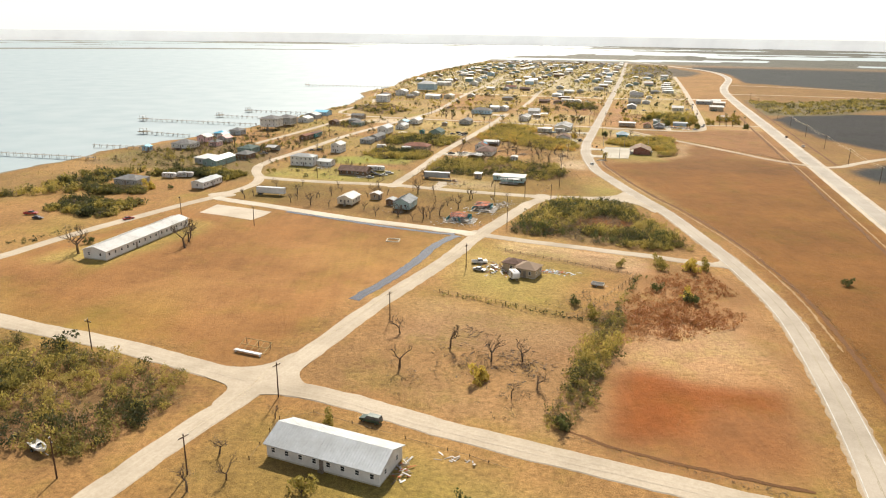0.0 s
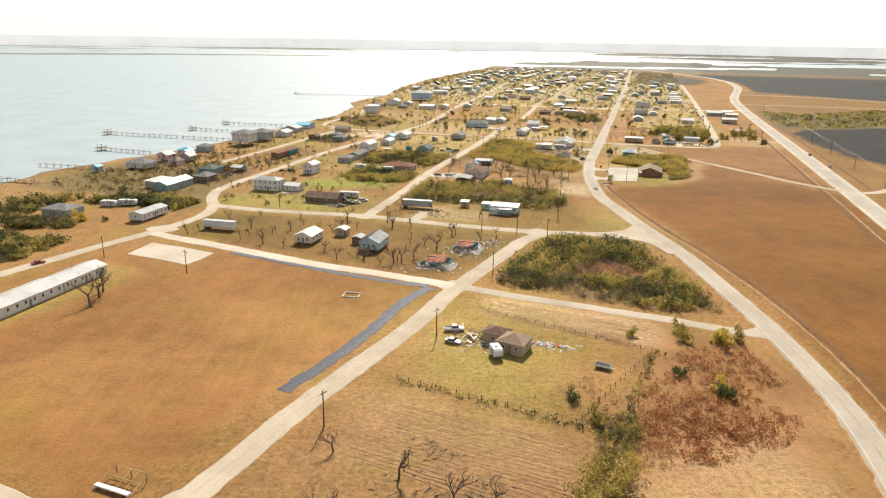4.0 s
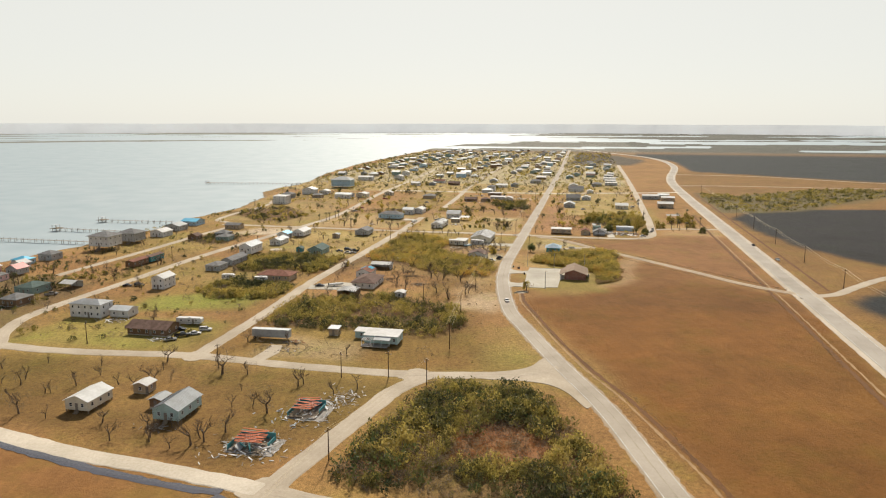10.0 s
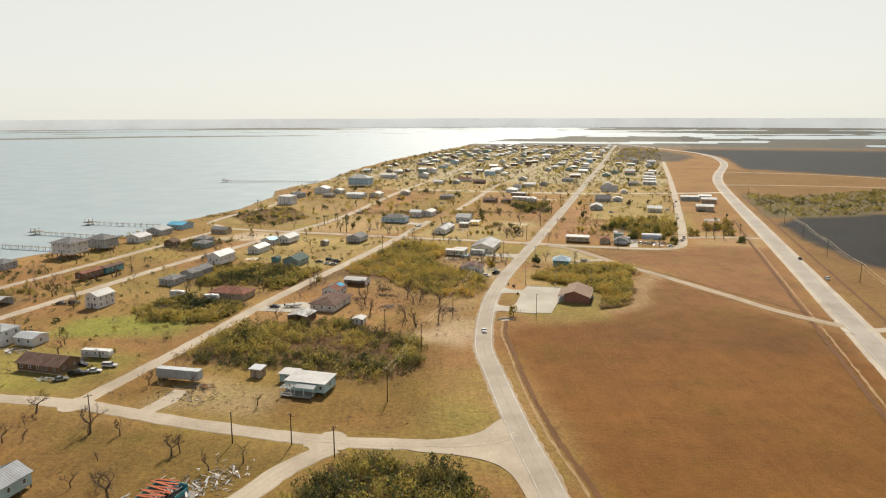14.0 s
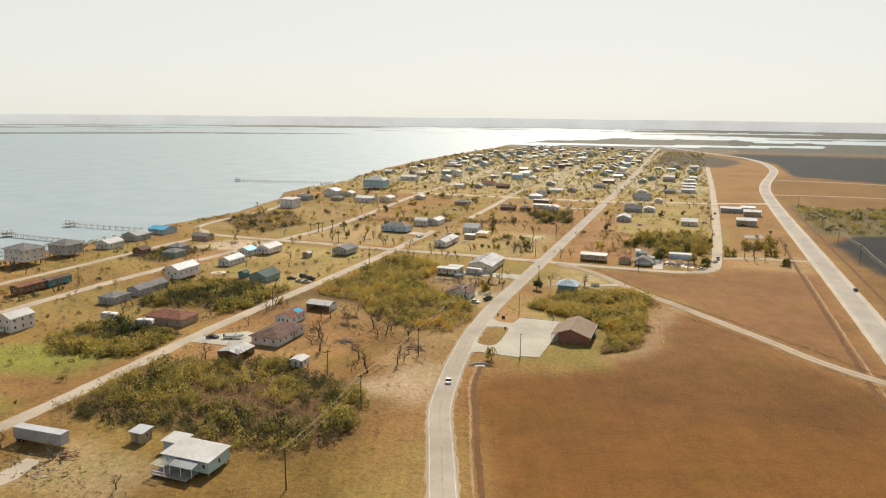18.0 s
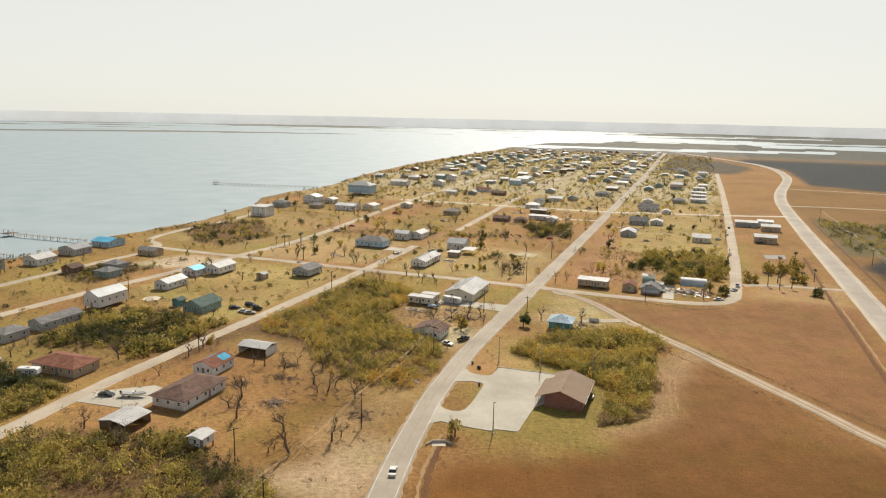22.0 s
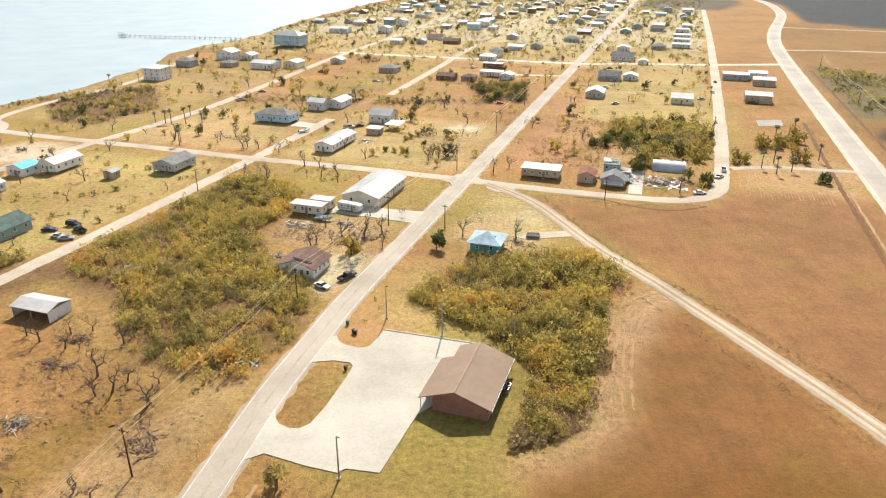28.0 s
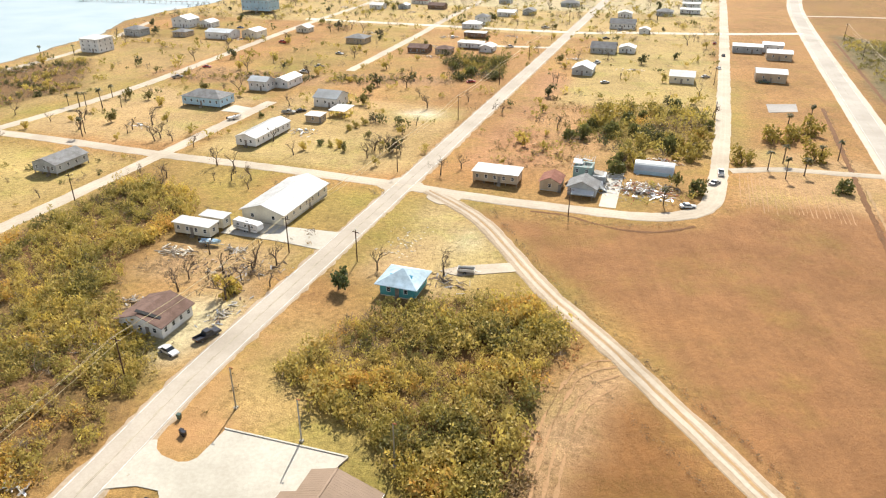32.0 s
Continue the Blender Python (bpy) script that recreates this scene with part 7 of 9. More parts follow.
# lines of low growth along ditches, wheel tracks and mown edges
def tuft_line(name, label, material, heights, step, wander, *pts, seed=1, tints=(0.0, 1.0)):
    g = np.random.RandomState(seed)
    p = np.array([(q.x, q.y) for q in smooth_line(list(pts), step)])
    p = p + g.normal(size=p.shape) * wander
    p = p[wave_noise(p[:, 0] + 600, p[:, 1] + 900, seed, 12, 3) > 0.36]
    p = p[clear(p, 4.4, 0.2)]
    return thicket(name, label, p, heights, material, STALK, seed, tints, 1.1)


tuft_line("ditch_grass", "dark rank grass along a roadside ditch", TWIGS, (0.3, 0.7), 0.55, 0.35, (12, -8), (15, -32), (29, -78), (45, -116), (60, -146), (72, -186), (81, -222), (90, -262), (94, -310), (95, -420), seed=111, tints=(0.2, 0.9))
tuft_line("ditch_grass", "rusty grass along a roadside ditch", RUSTY, (0.2, 0.5), 0.6, 0.5, (13.5, -8), (17, -32), (31, -78), (47, -116), (62, -146), (74, -186), (83, -222), (92, -262), (96, -310), (97, -420), seed=112)
tuft_line("lot_edge_grass", "dark grass along the edge of a lot", TWIGS, (0.3, 0.8), 0.5, 0.3, (24, -351.5), (40, -355.5), (70, -360), (74, -352), seed=113)
tuft_line("lot_edge_grass", "rusty grass along a wheel track", RUSTY, (0.2, 0.45), 0.7, 0.35, (74, -352), (76, -330), (75, -302), (71, -262), (64, -232), seed=114)
tuft_line("lot_edge_grass", "straw grass along a wheel track", STRAW, (0.2, 0.4), 0.7, 0.35, (71, -350), (73, -330), (72, -302), (68, -262), (62, -235), seed=115)
tuft_line("highway_grass", "dark grass along the highway ditch", TWIGS, (0.3, 0.7), 0.9, 0.5, (127.5, -300), (128.5, 0), (131, 160), (133, 300), seed=116)
tuft_line("track_grass", "rusty tall grass along a field track", RUSTY, (0.3, 0.8), 0.5, 0.35, (28, 146), (52, 113), (72, 91), (106, 54), (139, 17), seed=117)
tuft_line("track_grass", "rusty tall grass along a field track", RUSTY, (0.3, 0.8), 0.6, 0.35, (60, 93), (66, 84), (101, 44), (136, 7), seed=118)
tuft_line("thicket_edge", "rusty dry grass at the foot of a thicket", RUSTY, (0.4, 1.2), 0.35, 0.9, (48, 13), (55, 20), (60, 34), (60.5, 55), (60, 74), (64, 90), seed=119)
for d in range(5):
    tuft_line("mown_straw", "pale straw lines left by mowing", STRAW, (0.08, 0.2), 0.5, 0.25, (49 + d * 0.9, 8 - d * 0.9), (57.5 + d, 17 - d * 0.5), (63 + d * 1.1, 36), (62 + d * 1.1, 60), (63 + d * 1.1, 76), (70 + d, 88), seed=120 + d)
tuft_line("street_grass", "dark grass along a dirt street bend", RUSTY, (0.3, 0.7), 0.5, 0.5, (28, 150), (48, 146), (64, 147), (80, 155), seed=126)
tuft_line("street_grass", "olive grass along a dirt street", STRAW, (0.2, 0.5), 0.6, 0.4, (-50, -396), (-47, -366), (-42, -352), (-20, -357), (30, -366), seed=127)
tuft_line("street_grass", "dark grass along a dirt street", TWIGS, (0.2, 0.5), 0.6, 0.4, (-41, -336), (-36, -290), (-28, -225), (-22, -205), seed=128)
tuft_line("street_grass", "dark grass along a field edge", TWIGS, (0.15, 0.4), 0.6, 0.4, (-140, -332), (-95, -336), (-58, -342), (-50, -326), (-46, -300), seed=129)


# dry grass tussocks
def tussocks(n, label, seed, material, heights, *outline, clouds=STALK, gaps=0.3, tints=(0.0, 1.0)):
    p = sample(list(outline), n, seed, gaps)
    p = p[clear(p, 4.2, 0.3)]
    return thicket("dry_grass", label, p, heights, material, clouds, seed, tints, 0.9)


tussocks(225, "rusty dry grass tussocks in a vacant lot", 101, RUSTY, (0.2, 0.5), (30, -326), (29, -355), (66, -360), (74, -322), (64, -300), (52, -314))
tussocks(375, "reddish tall grass clumps beside scrub", 102, RUSTY, (0.4, 0.9), (34, -296), (60, -286), (64, -250), (50, -240), (38, -252), gaps=0.42)
tussocks(975, "straw-coloured tussocks in a vacant lot", 103, STRAW, (0.2, 0.55), (-34, -345), (24, -354), (32, -326), (40, -300), (20, -290), (-28, -316))
tussocks(675, "short dry tussocks over a big field", 104, FIELD, (0.12, 0.3), (-56, -338), (-138, -331), (-178, -300), (-162, -214), (-122, -204), (-48, -214))
tussocks(1125, "short dry tussocks over a wide field", 105, FIELD, (0.15, 0.35), (26, -60), (64, -150), (88, -226), (96, -300), (134, -300), (136, -10), (86, 62), (64, 60), (50, 0))
tussocks(525, "short dry tussocks beside a track", 106, FIELD, (0.12, 0.3), (30, 140), (86, 154), (136, 176), (136, 20), (104, 58))
tussocks(675, "dry tussocks along a road verge", 107, STRAW, (0.2, 0.5), (84, -330), (92, -330), (92, -250), (66, -160), (40, -104), (36, -110), (60, -166), (84, -250))
tussocks(1050, "dry grass and weeds in open lots", 108, FIELD, (0.15, 0.45), (-158, -182), (-34, -204), (-12, -140), (-160, -142))
tussocks(1125, "dry grass in house yards", 109, FIELD, (0.15, 0.5), (-88, -128), (0, -126), (0, 60), (-88, 60))
tussocks(525, "pale grass along the car park and field", 110, STRAW, (0.15, 0.5), (9, -40), (46, -6), (64, 20), (66, 84), (58, 60), (44, 10), (30, -4), (10, -10))

tussocks(1950, "short brown and olive weeds in yards", 111, SCRUB, (0.15, 0.5), (-170, -130), (-98, -128), (-98, 150), (-170, 150))
tussocks(1650, "short brown and olive weeds in yards", 112, SCRUB, (0.15, 0.5), (-92, 162), (-8, 162), (-8, 300), (-92, 300))
tussocks(1050, "short brown weeds beside the main road", 113, SCRUB, (0.15, 0.4), (6, 100), (36, 98), (46, 118), (24, 144), (6, 148))
tussocks(1125, "short olive weeds round a white house", 114, SCRUB, (0.15, 0.45), (-48, -392), (40, -392), (40, -372), (0, -366), (-46, -354))
tussocks(900, "short brown weeds in a fenced yard", 115, SCRUB, (0.15, 0.4), (-24, -230), (30, -242), (26, -284), (-24, -276))


# ---------------------------------------------------------------- vehicles
def prism(bm, profile, half, taper=None):
    """A side profile (x, z) swept over the width; taper: the half width of each point."""
    t = taper or [half] * len(profile)
    a = [bm.verts.new((x, -w, z)) for (x, z), w in zip(profile, t)]
    b = [bm.verts.new((x, w, z)) for (x, z), w in zip(profile, t)]
    n = len(profile)
    bm.faces.new(a)
    bm.faces.new(b[::-1])
    for k in range(n):
        bm.faces.new((a[k], b[k], b[(k + 1) % n], a[(k + 1) % n]))
    bmesh.ops.recalc_face_normals(bm, faces=bm.faces)


PAINTS = {"white": plain("white car paint", (0.78, 0.78, 0.76), 0.3, grain=1, amount=0.05), "silver": plain("silver car paint", (0.42, 0.43, 0.44), 0.3, 0.5, grain=1, amount=0.05),
          "black": plain("black car paint", (0.03, 0.03, 0.035), 0.25, grain=1, amount=0.1), "red": plain("red car paint", (0.42, 0.03, 0.025), 0.3, grain=1, amount=0.1),
          "blue": plain("blue car paint", (0.05, 0.13, 0.30), 0.3, grain=1, amount=0.1), "green": plain("dark green car paint", (0.06, 0.11, 0.08), 0.3, grain=1, amount=0.1)}


def wheel_bm():
    bm = bmesh.new()
    add_tube(bm, (0, -0.11, 0), (0, 0.11, 0), 0.34, 0.34, 12)
    return bm


def hub_bm():
    bm = bmesh.new()
    add_tube(bm, (0, -0.125, 0), (0, 0.125, 0), 0.19, 0.19, 8)
    return bm


def car(kind, colour):
    length = {"sedan": 4.6, "pickup": 5.7, "suv": 4.8}[kind]
    e = empty(kind if kind != "sedan" else "car", at(0, -2100), {"sedan": f"{colour} saloon car parked on the ground", "pickup": f"{colour} pickup truck parked on the ground", "suv": f"{colour} estate off-road car parked on the ground"}[kind], "car" if kind != "pickup" else "pickup", "parked vehicles")
    h = length / 2
    bm = bmesh.new()
    if kind == "sedan":
        prism(bm, [(-h, 0.35), (h, 0.35), (h, 0.62), (h - 0.15, 0.74), (0.95, 0.92), (-1.35, 0.95), (-h + 0.05, 0.88), (-h, 0.6)], 0.88, [0.84, 0.82, 0.80, 0.80, 0.86, 0.86, 0.82, 0.84])
        cabin = [(0.95, 0.9), (0.25, 1.40), (-0.85, 1.42), (-1.55, 0.92)]
    elif kind == "suv":
        prism(bm, [(-h, 0.42), (h, 0.42), (h, 0.8), (h - 0.15, 0.95), (1.15, 1.08), (-h + 0.02, 1.1), (-h, 0.7)], 0.92, [0.88, 0.86, 0.84, 0.84, 0.9, 0.88, 0.88])
        cabin = [(1.15, 1.06), (0.55, 1.70), (-h + 0.25, 1.72), (-h + 0.05, 1.08)]
    else:
        prism(bm, [(-h, 0.5), (h, 0.5), (h, 0.9), (h - 0.15, 1.02), (1.35, 1.12), (-0.75, 1.14), (-0.76, 0.72), (-h + 0.1, 0.72), (-h + 0.1, 1.12), (-h, 1.12)], 0.95)
        add_box(bm, -h + 0.05, -0.75, -0.95, -0.85, 0.7, 1.14)
        add_box(bm, -h + 0.05, -0.75, 0.85, 0.95, 0.7, 1.14)
        cabin = [(1.35, 1.1), (0.75, 1.78), (-0.55, 1.80), (-0.75, 1.12)]
    part("body", bm, PAINTS[colour], e)
    bm = bmesh.new()
    prism(bm, cabin, 0.8, [0.86, 0.70, 0.70, 0.86])
    part("cabin_glass", bm, GLASS, e)
    bm = bmesh.new()
    (x1, z1), (x2, z2) = cabin[1], cabin[2]
    add_box(bm, x2 - 0.03, x1 + 0.03, -0.71, 0.71, z1 - 0.01, z2 + 0.04)
    part("roof_panel", bm, PAINTS[colour], e)
    for sx in (1, -1):
        for sy in (1, -1):
            w = piece("wheel", mesh_of("wheel", wheel_bm, RUBBER), e, pose(sx * length * 0.31, sy * 0.78, 0.34))
            piece("rim", mesh_of("rim", hub_bm, STEEL), w, Matrix.Identity(4))
    for sy in (1, -1):
        z = 0.66 if kind == "sedan" else 0.84
        piece("headlight", mesh_of("headlight", lambda: boxes((-0.03, 0.03, -0.16, 0.16, -0.07, 0.07)), LIGHT_CLEAR), e, pose(h, sy * 0.58, z - 0.06))
        piece("tail_light", mesh_of("tail light", lambda: boxes((-0.03, 0.03, -0.12, 0.12, -0.08, 0.08)), LIGHT_RED), e, pose(-h, sy * 0.62, z))
    return e


MADE = {}


def park(kind, colour, x, y, turn, label=""):
    """turn: 0 points across the road to the east, 90 along it."""
    key = (kind, colour)
    m = at(x, y, 0, turn)
    if key not in MADE:
        MADE[key] = car(kind, colour)
        MADE[key].matrix_basis = m
        ob = MADE[key]
    else:
        ob = copy_thing(MADE[key], m)
    return tagged(ob, label)


park("suv", "green", -17.0, -357.5, 172, "dark green off-road car beside a dirt street")
park("pickup", "black", -8.8, 65.6, 72, "black pickup truck parked beside the main road")
park("sedan", "white", -12.6, 58.6, -15, "white saloon car by a damaged house")
park("sedan", "white", 81.0, 168.0, 20, "white saloon car at a bend of a dirt street")
park("pickup", "white", 90.2, 200.5, 92)
park("sedan", "silver", 88.4, 190.5, 60)
park("pickup", "green", 111.0, 342.0, 5, "dark green lorry before a tan barn")
park("sedan", "silver", -109.7, -117.2, 40)
park("pickup", "black", -108.2, -111.6, 30)
park("suv", "white", -103.4, -103.0, 15)
park("sedan", "white", -104.8, -108.4, 25)
park("sedan", "black", -113.5, -104.5, 10)
park("sedan", "black", -180.3, -43.5, 20)
park("suv", "black", -175.0, -41.8, 15)
park("pickup", "silver", -203.7, -67.0, 60)
park("sedan", "black", -87.2, -23.4, 10)
park("sedan", "black", -110.0, 67.4, 20)
park("sedan", "white", -103.2, 64.0, 15)
park("suv", "black", -106.3, 73.2, 5)
park("pickup", "black", -101.0, 70.0, 160)
park("sedan", "silver", -99.8, 63.4, 30)
park("pickup", "white", -18.2, -246.4, 20, "white pickup truck in a cluttered yard")
park("sedan", "silver", -16.4, -254.6, -10)
park("sedan", "red", -175.5, -234.0, 65, "red saloon car on a shore street verge")
park("sedan", "black", -212.4, -245.0, 10)
park("pickup", "red", -221.0, -240.0, 20)
park("sedan", "black", -75.5, 222.0, 40)
park("pickup", "silver", -79.0, 218.0, 20)
park("sedan", "red", 88.4, 444.5, 80)
park("sedan", "black", 93.0, 405.0, 95)
park("sedan", "white", 90.4, 369.0, 100)
park("sedan", "silver", 84.0, 345.0, 30)
park("sedan", "black", 150.0, 146.0, 88, "black car on the pale highway")
park("sedan", "white", 153.2, 97.0, 92, "white car on the pale highway")
park("sedan", "white", 6.8, -33.0, 108, "white car on the main road")
park("sedan", "blue", -222.0, 398.0, 30)
rv = random.Random(9)
for k in range(26):
    cx, cy = rv.choice((-172, -112, -76, -30, 30, 64)) + rv.uniform(-8, 8), rv.uniform(255, 760)
    if clear(np.array([(cx, cy)]), 5, 0.5)[0]:
        park(rv.choice(("sedan", "pickup", "suv", "sedan")), rv.choice(("white", "silver", "black", "red")), cx, cy, rv.uniform(0, 180))


def camper(x, y, turn, length, label, wall=None):
    e = empty("camper_trailer", at(x, y, 0, turn), label, "camper")
    h = length / 2
    bm = bmesh.new()
    prism(bm, [(-h, 0.6), (h - 0.8, 0.6), (h, 1.3), (h - 0.1, 2.6), (h - 0.7, 3.0), (-h + 0.2, 3.05), (-h, 2.7)], 1.2)
    part("body", bm, wall or WHITE, e)
    part("stripe", boxes((-h - 0.01, h - 0.6, -1.215, 1.215, 1.15, 1.45)), GREYW, e)
    for u in (-0.6, 0.0, 0.55):
        window_at(e, pose(u * h, -1.2, 2.05), 1.0, 0.7)
    door_at(e, pose(h * 0.32, -1.2, 0.65), 0.7, 1.9)
    part("roof_unit", boxes((-0.5, 0.5, -0.45, 0.45, 3.0, 3.3)), TRIM, e)
    part("hitch", boxes((h - 0.9, h + 0.9, -0.08, 0.08, 0.5, 0.62)), STEEL, e)
    for sx in (-0.5, 0.5):
        for sy in (-1, 1):
            w = piece("wheel", mesh_of("wheel", wheel_bm, RUBBER), e, pose(sx - 0.3, sy * 1.02, 0.34))
            piece("rim", mesh_of("rim", hub_bm, STEEL), w, Matrix.Identity(4))
    part("jack_stand", boxes((h - 0.5, h - 0.36, -0.07, 0.07, 0, 0.7)), STEEL, e)
    return e


camper(-114.0, -96.5, 8, 10.5, "long white camper trailer beside a brown house")
camper(-29.6, 112.6, -8, 8.5, "white camper trailer on a concrete drive")


def boat(x, y, turn, length, label, hull=None):
    """An open motor boat on a two-wheeled trailer."""
    e = empty("boat", at(x, y, 0, turn), label, "boat")
    h = length / 2
    bm = bmesh.new()
    rows = []
    for u, w, z0 in ((-h, 0.95, 0.75), (-h * 0.2, 1.1, 0.7), (h * 0.45, 0.9, 0.75), (h * 0.8, 0.5, 0.95), (h, 0.06, 1.25)):
        top = 1.35 + 0.22 * max(0, u / h)
        rows.append([bm.verts.new(p) for p in ((u, -w, top), (u, -w * 0.75, z0), (u, 0, z0 - 0.18), (u, w * 0.75, z0), (u, w, top), (u, w * 0.86, top), (u, 0, top - 0.35), (u, -w * 0.86, top))])
    for a, b in zip(rows, rows[1:]):
        for k in range(8):
            bm.faces.new((a[k], b[k], b[(k + 1) % 8], a[(k + 1) % 8]))
    bm.faces.new(rows[0])
    bm.faces.new(rows[-1][::-1])
    bmesh.ops.recalc_face_normals(bm, faces=bm.faces)
    part("hull", bm, hull or WHITE, e)
    part("console", boxes((-0.3, 0.4, -0.4, 0.4, 0.9, 1.75)), TRIM, e)
    part("windscreen", boxes((0.42, 0.47, -0.42, 0.42, 1.5, 2.0)), GLASS, e)
    part("outboard_motor", boxes((-h - 0.5, -h - 0.05, -0.2, 0.2, 0.7, 1.75)), RUBBER, e)
    part("trailer_frame", boxes((-h * 0.9, h + 0.8, -0.06, 0.06, 0.4, 0.52), (-h * 0.9, -h * 0.8, -1.0, 1.0, 0.4, 0.52), (-0.2, -0.1, -1.0, 1.0, 0.4, 0.52)), STEEL, e)
    for sy in (-1, 1):
        w = piece("wheel", mesh_of("wheel", wheel_bm, RUBBER), e, pose(-h * 0.3, sy * 1.05, 0.34))
        piece("rim", mesh_of("rim", hub_bm, STEEL), w, Matrix.Identity(4))


boat(-79.6, -21.0, 20, 7.0, "white motor boat on a trailer in a concrete yard")
boat(-34.0, 102.0, 10, 5.6, "blue motor boat on a trailer by a trailer house", BLUEW)
boat(-74.9, -386.0, -20, 5.4, "old white motor boat lying in the brush")
boat(-95.0, 203.0, 60, 6.0, "white motor boat on a trailer in a yard")
camper(-206.5, -148.5, 20, 8.5, "white camper trailer among dark scrub")
camper(-213.5, -153.0, 12, 7.5, "white camper trailer beside another camper")
camper(-3.4, -259.6, -60, 4.6, "small round white camper in a cluttered yard")
camper(-120.0, -21.0, 20, 6.5, "white camper trailer beside a low house")
camper(-222.0, -168.0, 15, 7.0, "white camper trailer behind a grey house")
camper(-139.0, -19.0, 10, 6.5, "white camper trailer in a back yard")


def box_trailer(x, y, turn, length, label, wall):
    """A long lorry box on legs and a rear axle."""
    e = empty("box_trailer", at(x, y, 0, turn), label, "trailer")
    h = length / 2
    part("box", boxes((-h, h, -1.28, 1.28, 1.1, 3.95)), wall, e)
    part("top_rail", boxes((-h - 0.02, h + 0.02, -1.31, 1.31, 3.9, 4.02)), METAL, e)
    part("bottom_rail", boxes((-h - 0.02, h + 0.02, -1.31, 1.31, 1.05, 1.2)), STEEL, e)
    part("rear_door", boxes((-h - 0.06, -h, -1.2, -0.02, 1.2, 3.85), (-h - 0.06, -h, 0.02, 1.2, 1.2, 3.85)), METAL, e)
    for sy in (-0.9, 0.9):
        part("landing_leg", boxes((h - 2.6, h - 2.45, sy - 0.08, sy + 0.08, 0, 1.1)), STEEL, e)
        for sx in (0.9, 2.2):
            w = piece("wheel", mesh_of("big wheel", lambda: (lambda b: (add_tube(b, (0, -0.2, 0), (0, 0.2, 0), 0.5, 0.5, 12), b)[1])(bmesh.new()), RUBBER), e, pose(-h + sx, sy * 1.05, 0.5))
            piece("rim", mesh_of("big rim", lambda: (lambda b: (add_tube(b, (0, -0.22, 0), (0, 0.22, 0), 0.25, 0.25, 8), b)[1])(bmesh.new()), STEEL), w, Matrix.Identity(4))
    return e


box_trailer(-141.0, -172.4, 3, 14.6, "long white lorry trailer standing in dry grass", WHITE)
box_trailer(-73.6, -107.2, 3, 14.6, "long grey lorry trailer behind a shell yard", GREYW)


# ---------------------------------------------------------------- poles and wires
def pole_template(height, arms, label):
    e = empty("power_pole" if arms else "lamp_pole", at(0, -2050), label, "pole", "poles along the streets")
    bm = bmesh.new()
    add_tube(bm, (0, 0, -0.5), (0, 0, height), 0.17, 0.11, 7)
    part("pole", bm, DARKWOOD if arms else STEEL, e)
    if arms:
        part("crossarm", boxes((-1.1, 1.1, -0.07, 0.07, height - 0.75, height - 0.6)), DARKWOOD, e)
        for u in (-1.0, 0.0, 1.0):
            piece("insulator", mesh_of("insulator", lambda: boxes((-0.05, 0.05, -0.05, 0.05, 0, 0.2)), TRIM), e, pose(u, 0, height - 0.6 if u else height))
    else:
        part("lamp_head", boxes((-0.1, 0.62, -0.08, 0.08, height - 0.04, height + 0.06)), RUST, e)
        part("base", boxes((-0.3, 0.3, -0.3, 0.3, -0.2, 0.35)), CONCRETE, e)
    return e


POWER = pole_template(10.0, True, "dark wooden power pole with a crossarm")
SLIM = pole_template(8.6, True, "slim dark wooden utility pole beside a street")
LAMP = pole_template(8.6, False, "slim grey metal lamp pole by a car park")


def stand(template, places, turn=0.0):
    first = template.matrix_basis.translation.y < -1000 and not template.get("placed")
    for k, (x, y) in enumerate(places):
        m = at(x, y, 0, turn)
        if k == 0 and first:
            template.matrix_basis = m
        else:
            copy_thing(template, m)


LINE = [(-5.6, -105.0), (-9.6, -60.0), (-10.4, -14.6), (-13.9, 48.2), (-12.7, 104.6), (-9.5, 168.0), (-9.5, 232.0), (-9.5, 296.0), (-9.5, 360.0), (-9.5, 424.0), (-9.5, 488.0)]
stand(POWER, LINE)
SIDE = [(-43.0, -384.4), (-40.7, -353.6), (-31.6, -304.3), (-21.8, -252.0), (-17.9, -194.1), (-5.8, -141.0)]
stand(SLIM, SIDE, 70)
for x, y in ((-97.7, -345.6), (-65.0, -392.2), (-119.3, -226.9), (-158.6, -220.9), (-34.0, -140.4), (-19.3, -137.0), (-77.0, -140.6), (-137.0, -127.5), (-30.1, -41.6), (5.4, 106.1), (-90.0, 114.0), (-137.6, 168.0), (-196, 20), (-164.5, 66), (-90, 20), (88, 262), (88, 330), (49.5, 150.5)):
    copy_thing(SLIM, at(x, y, 0, RND.uniform(0, 180)))
for k in range(9):
    copy_thing(POWER, at(166.5, -40 + k * 66, 0, 0))
stand(LAMP, [(22.5, -4.4), (24.4, 44.9), (9.4, 48.6), (41.0, 44.6)])


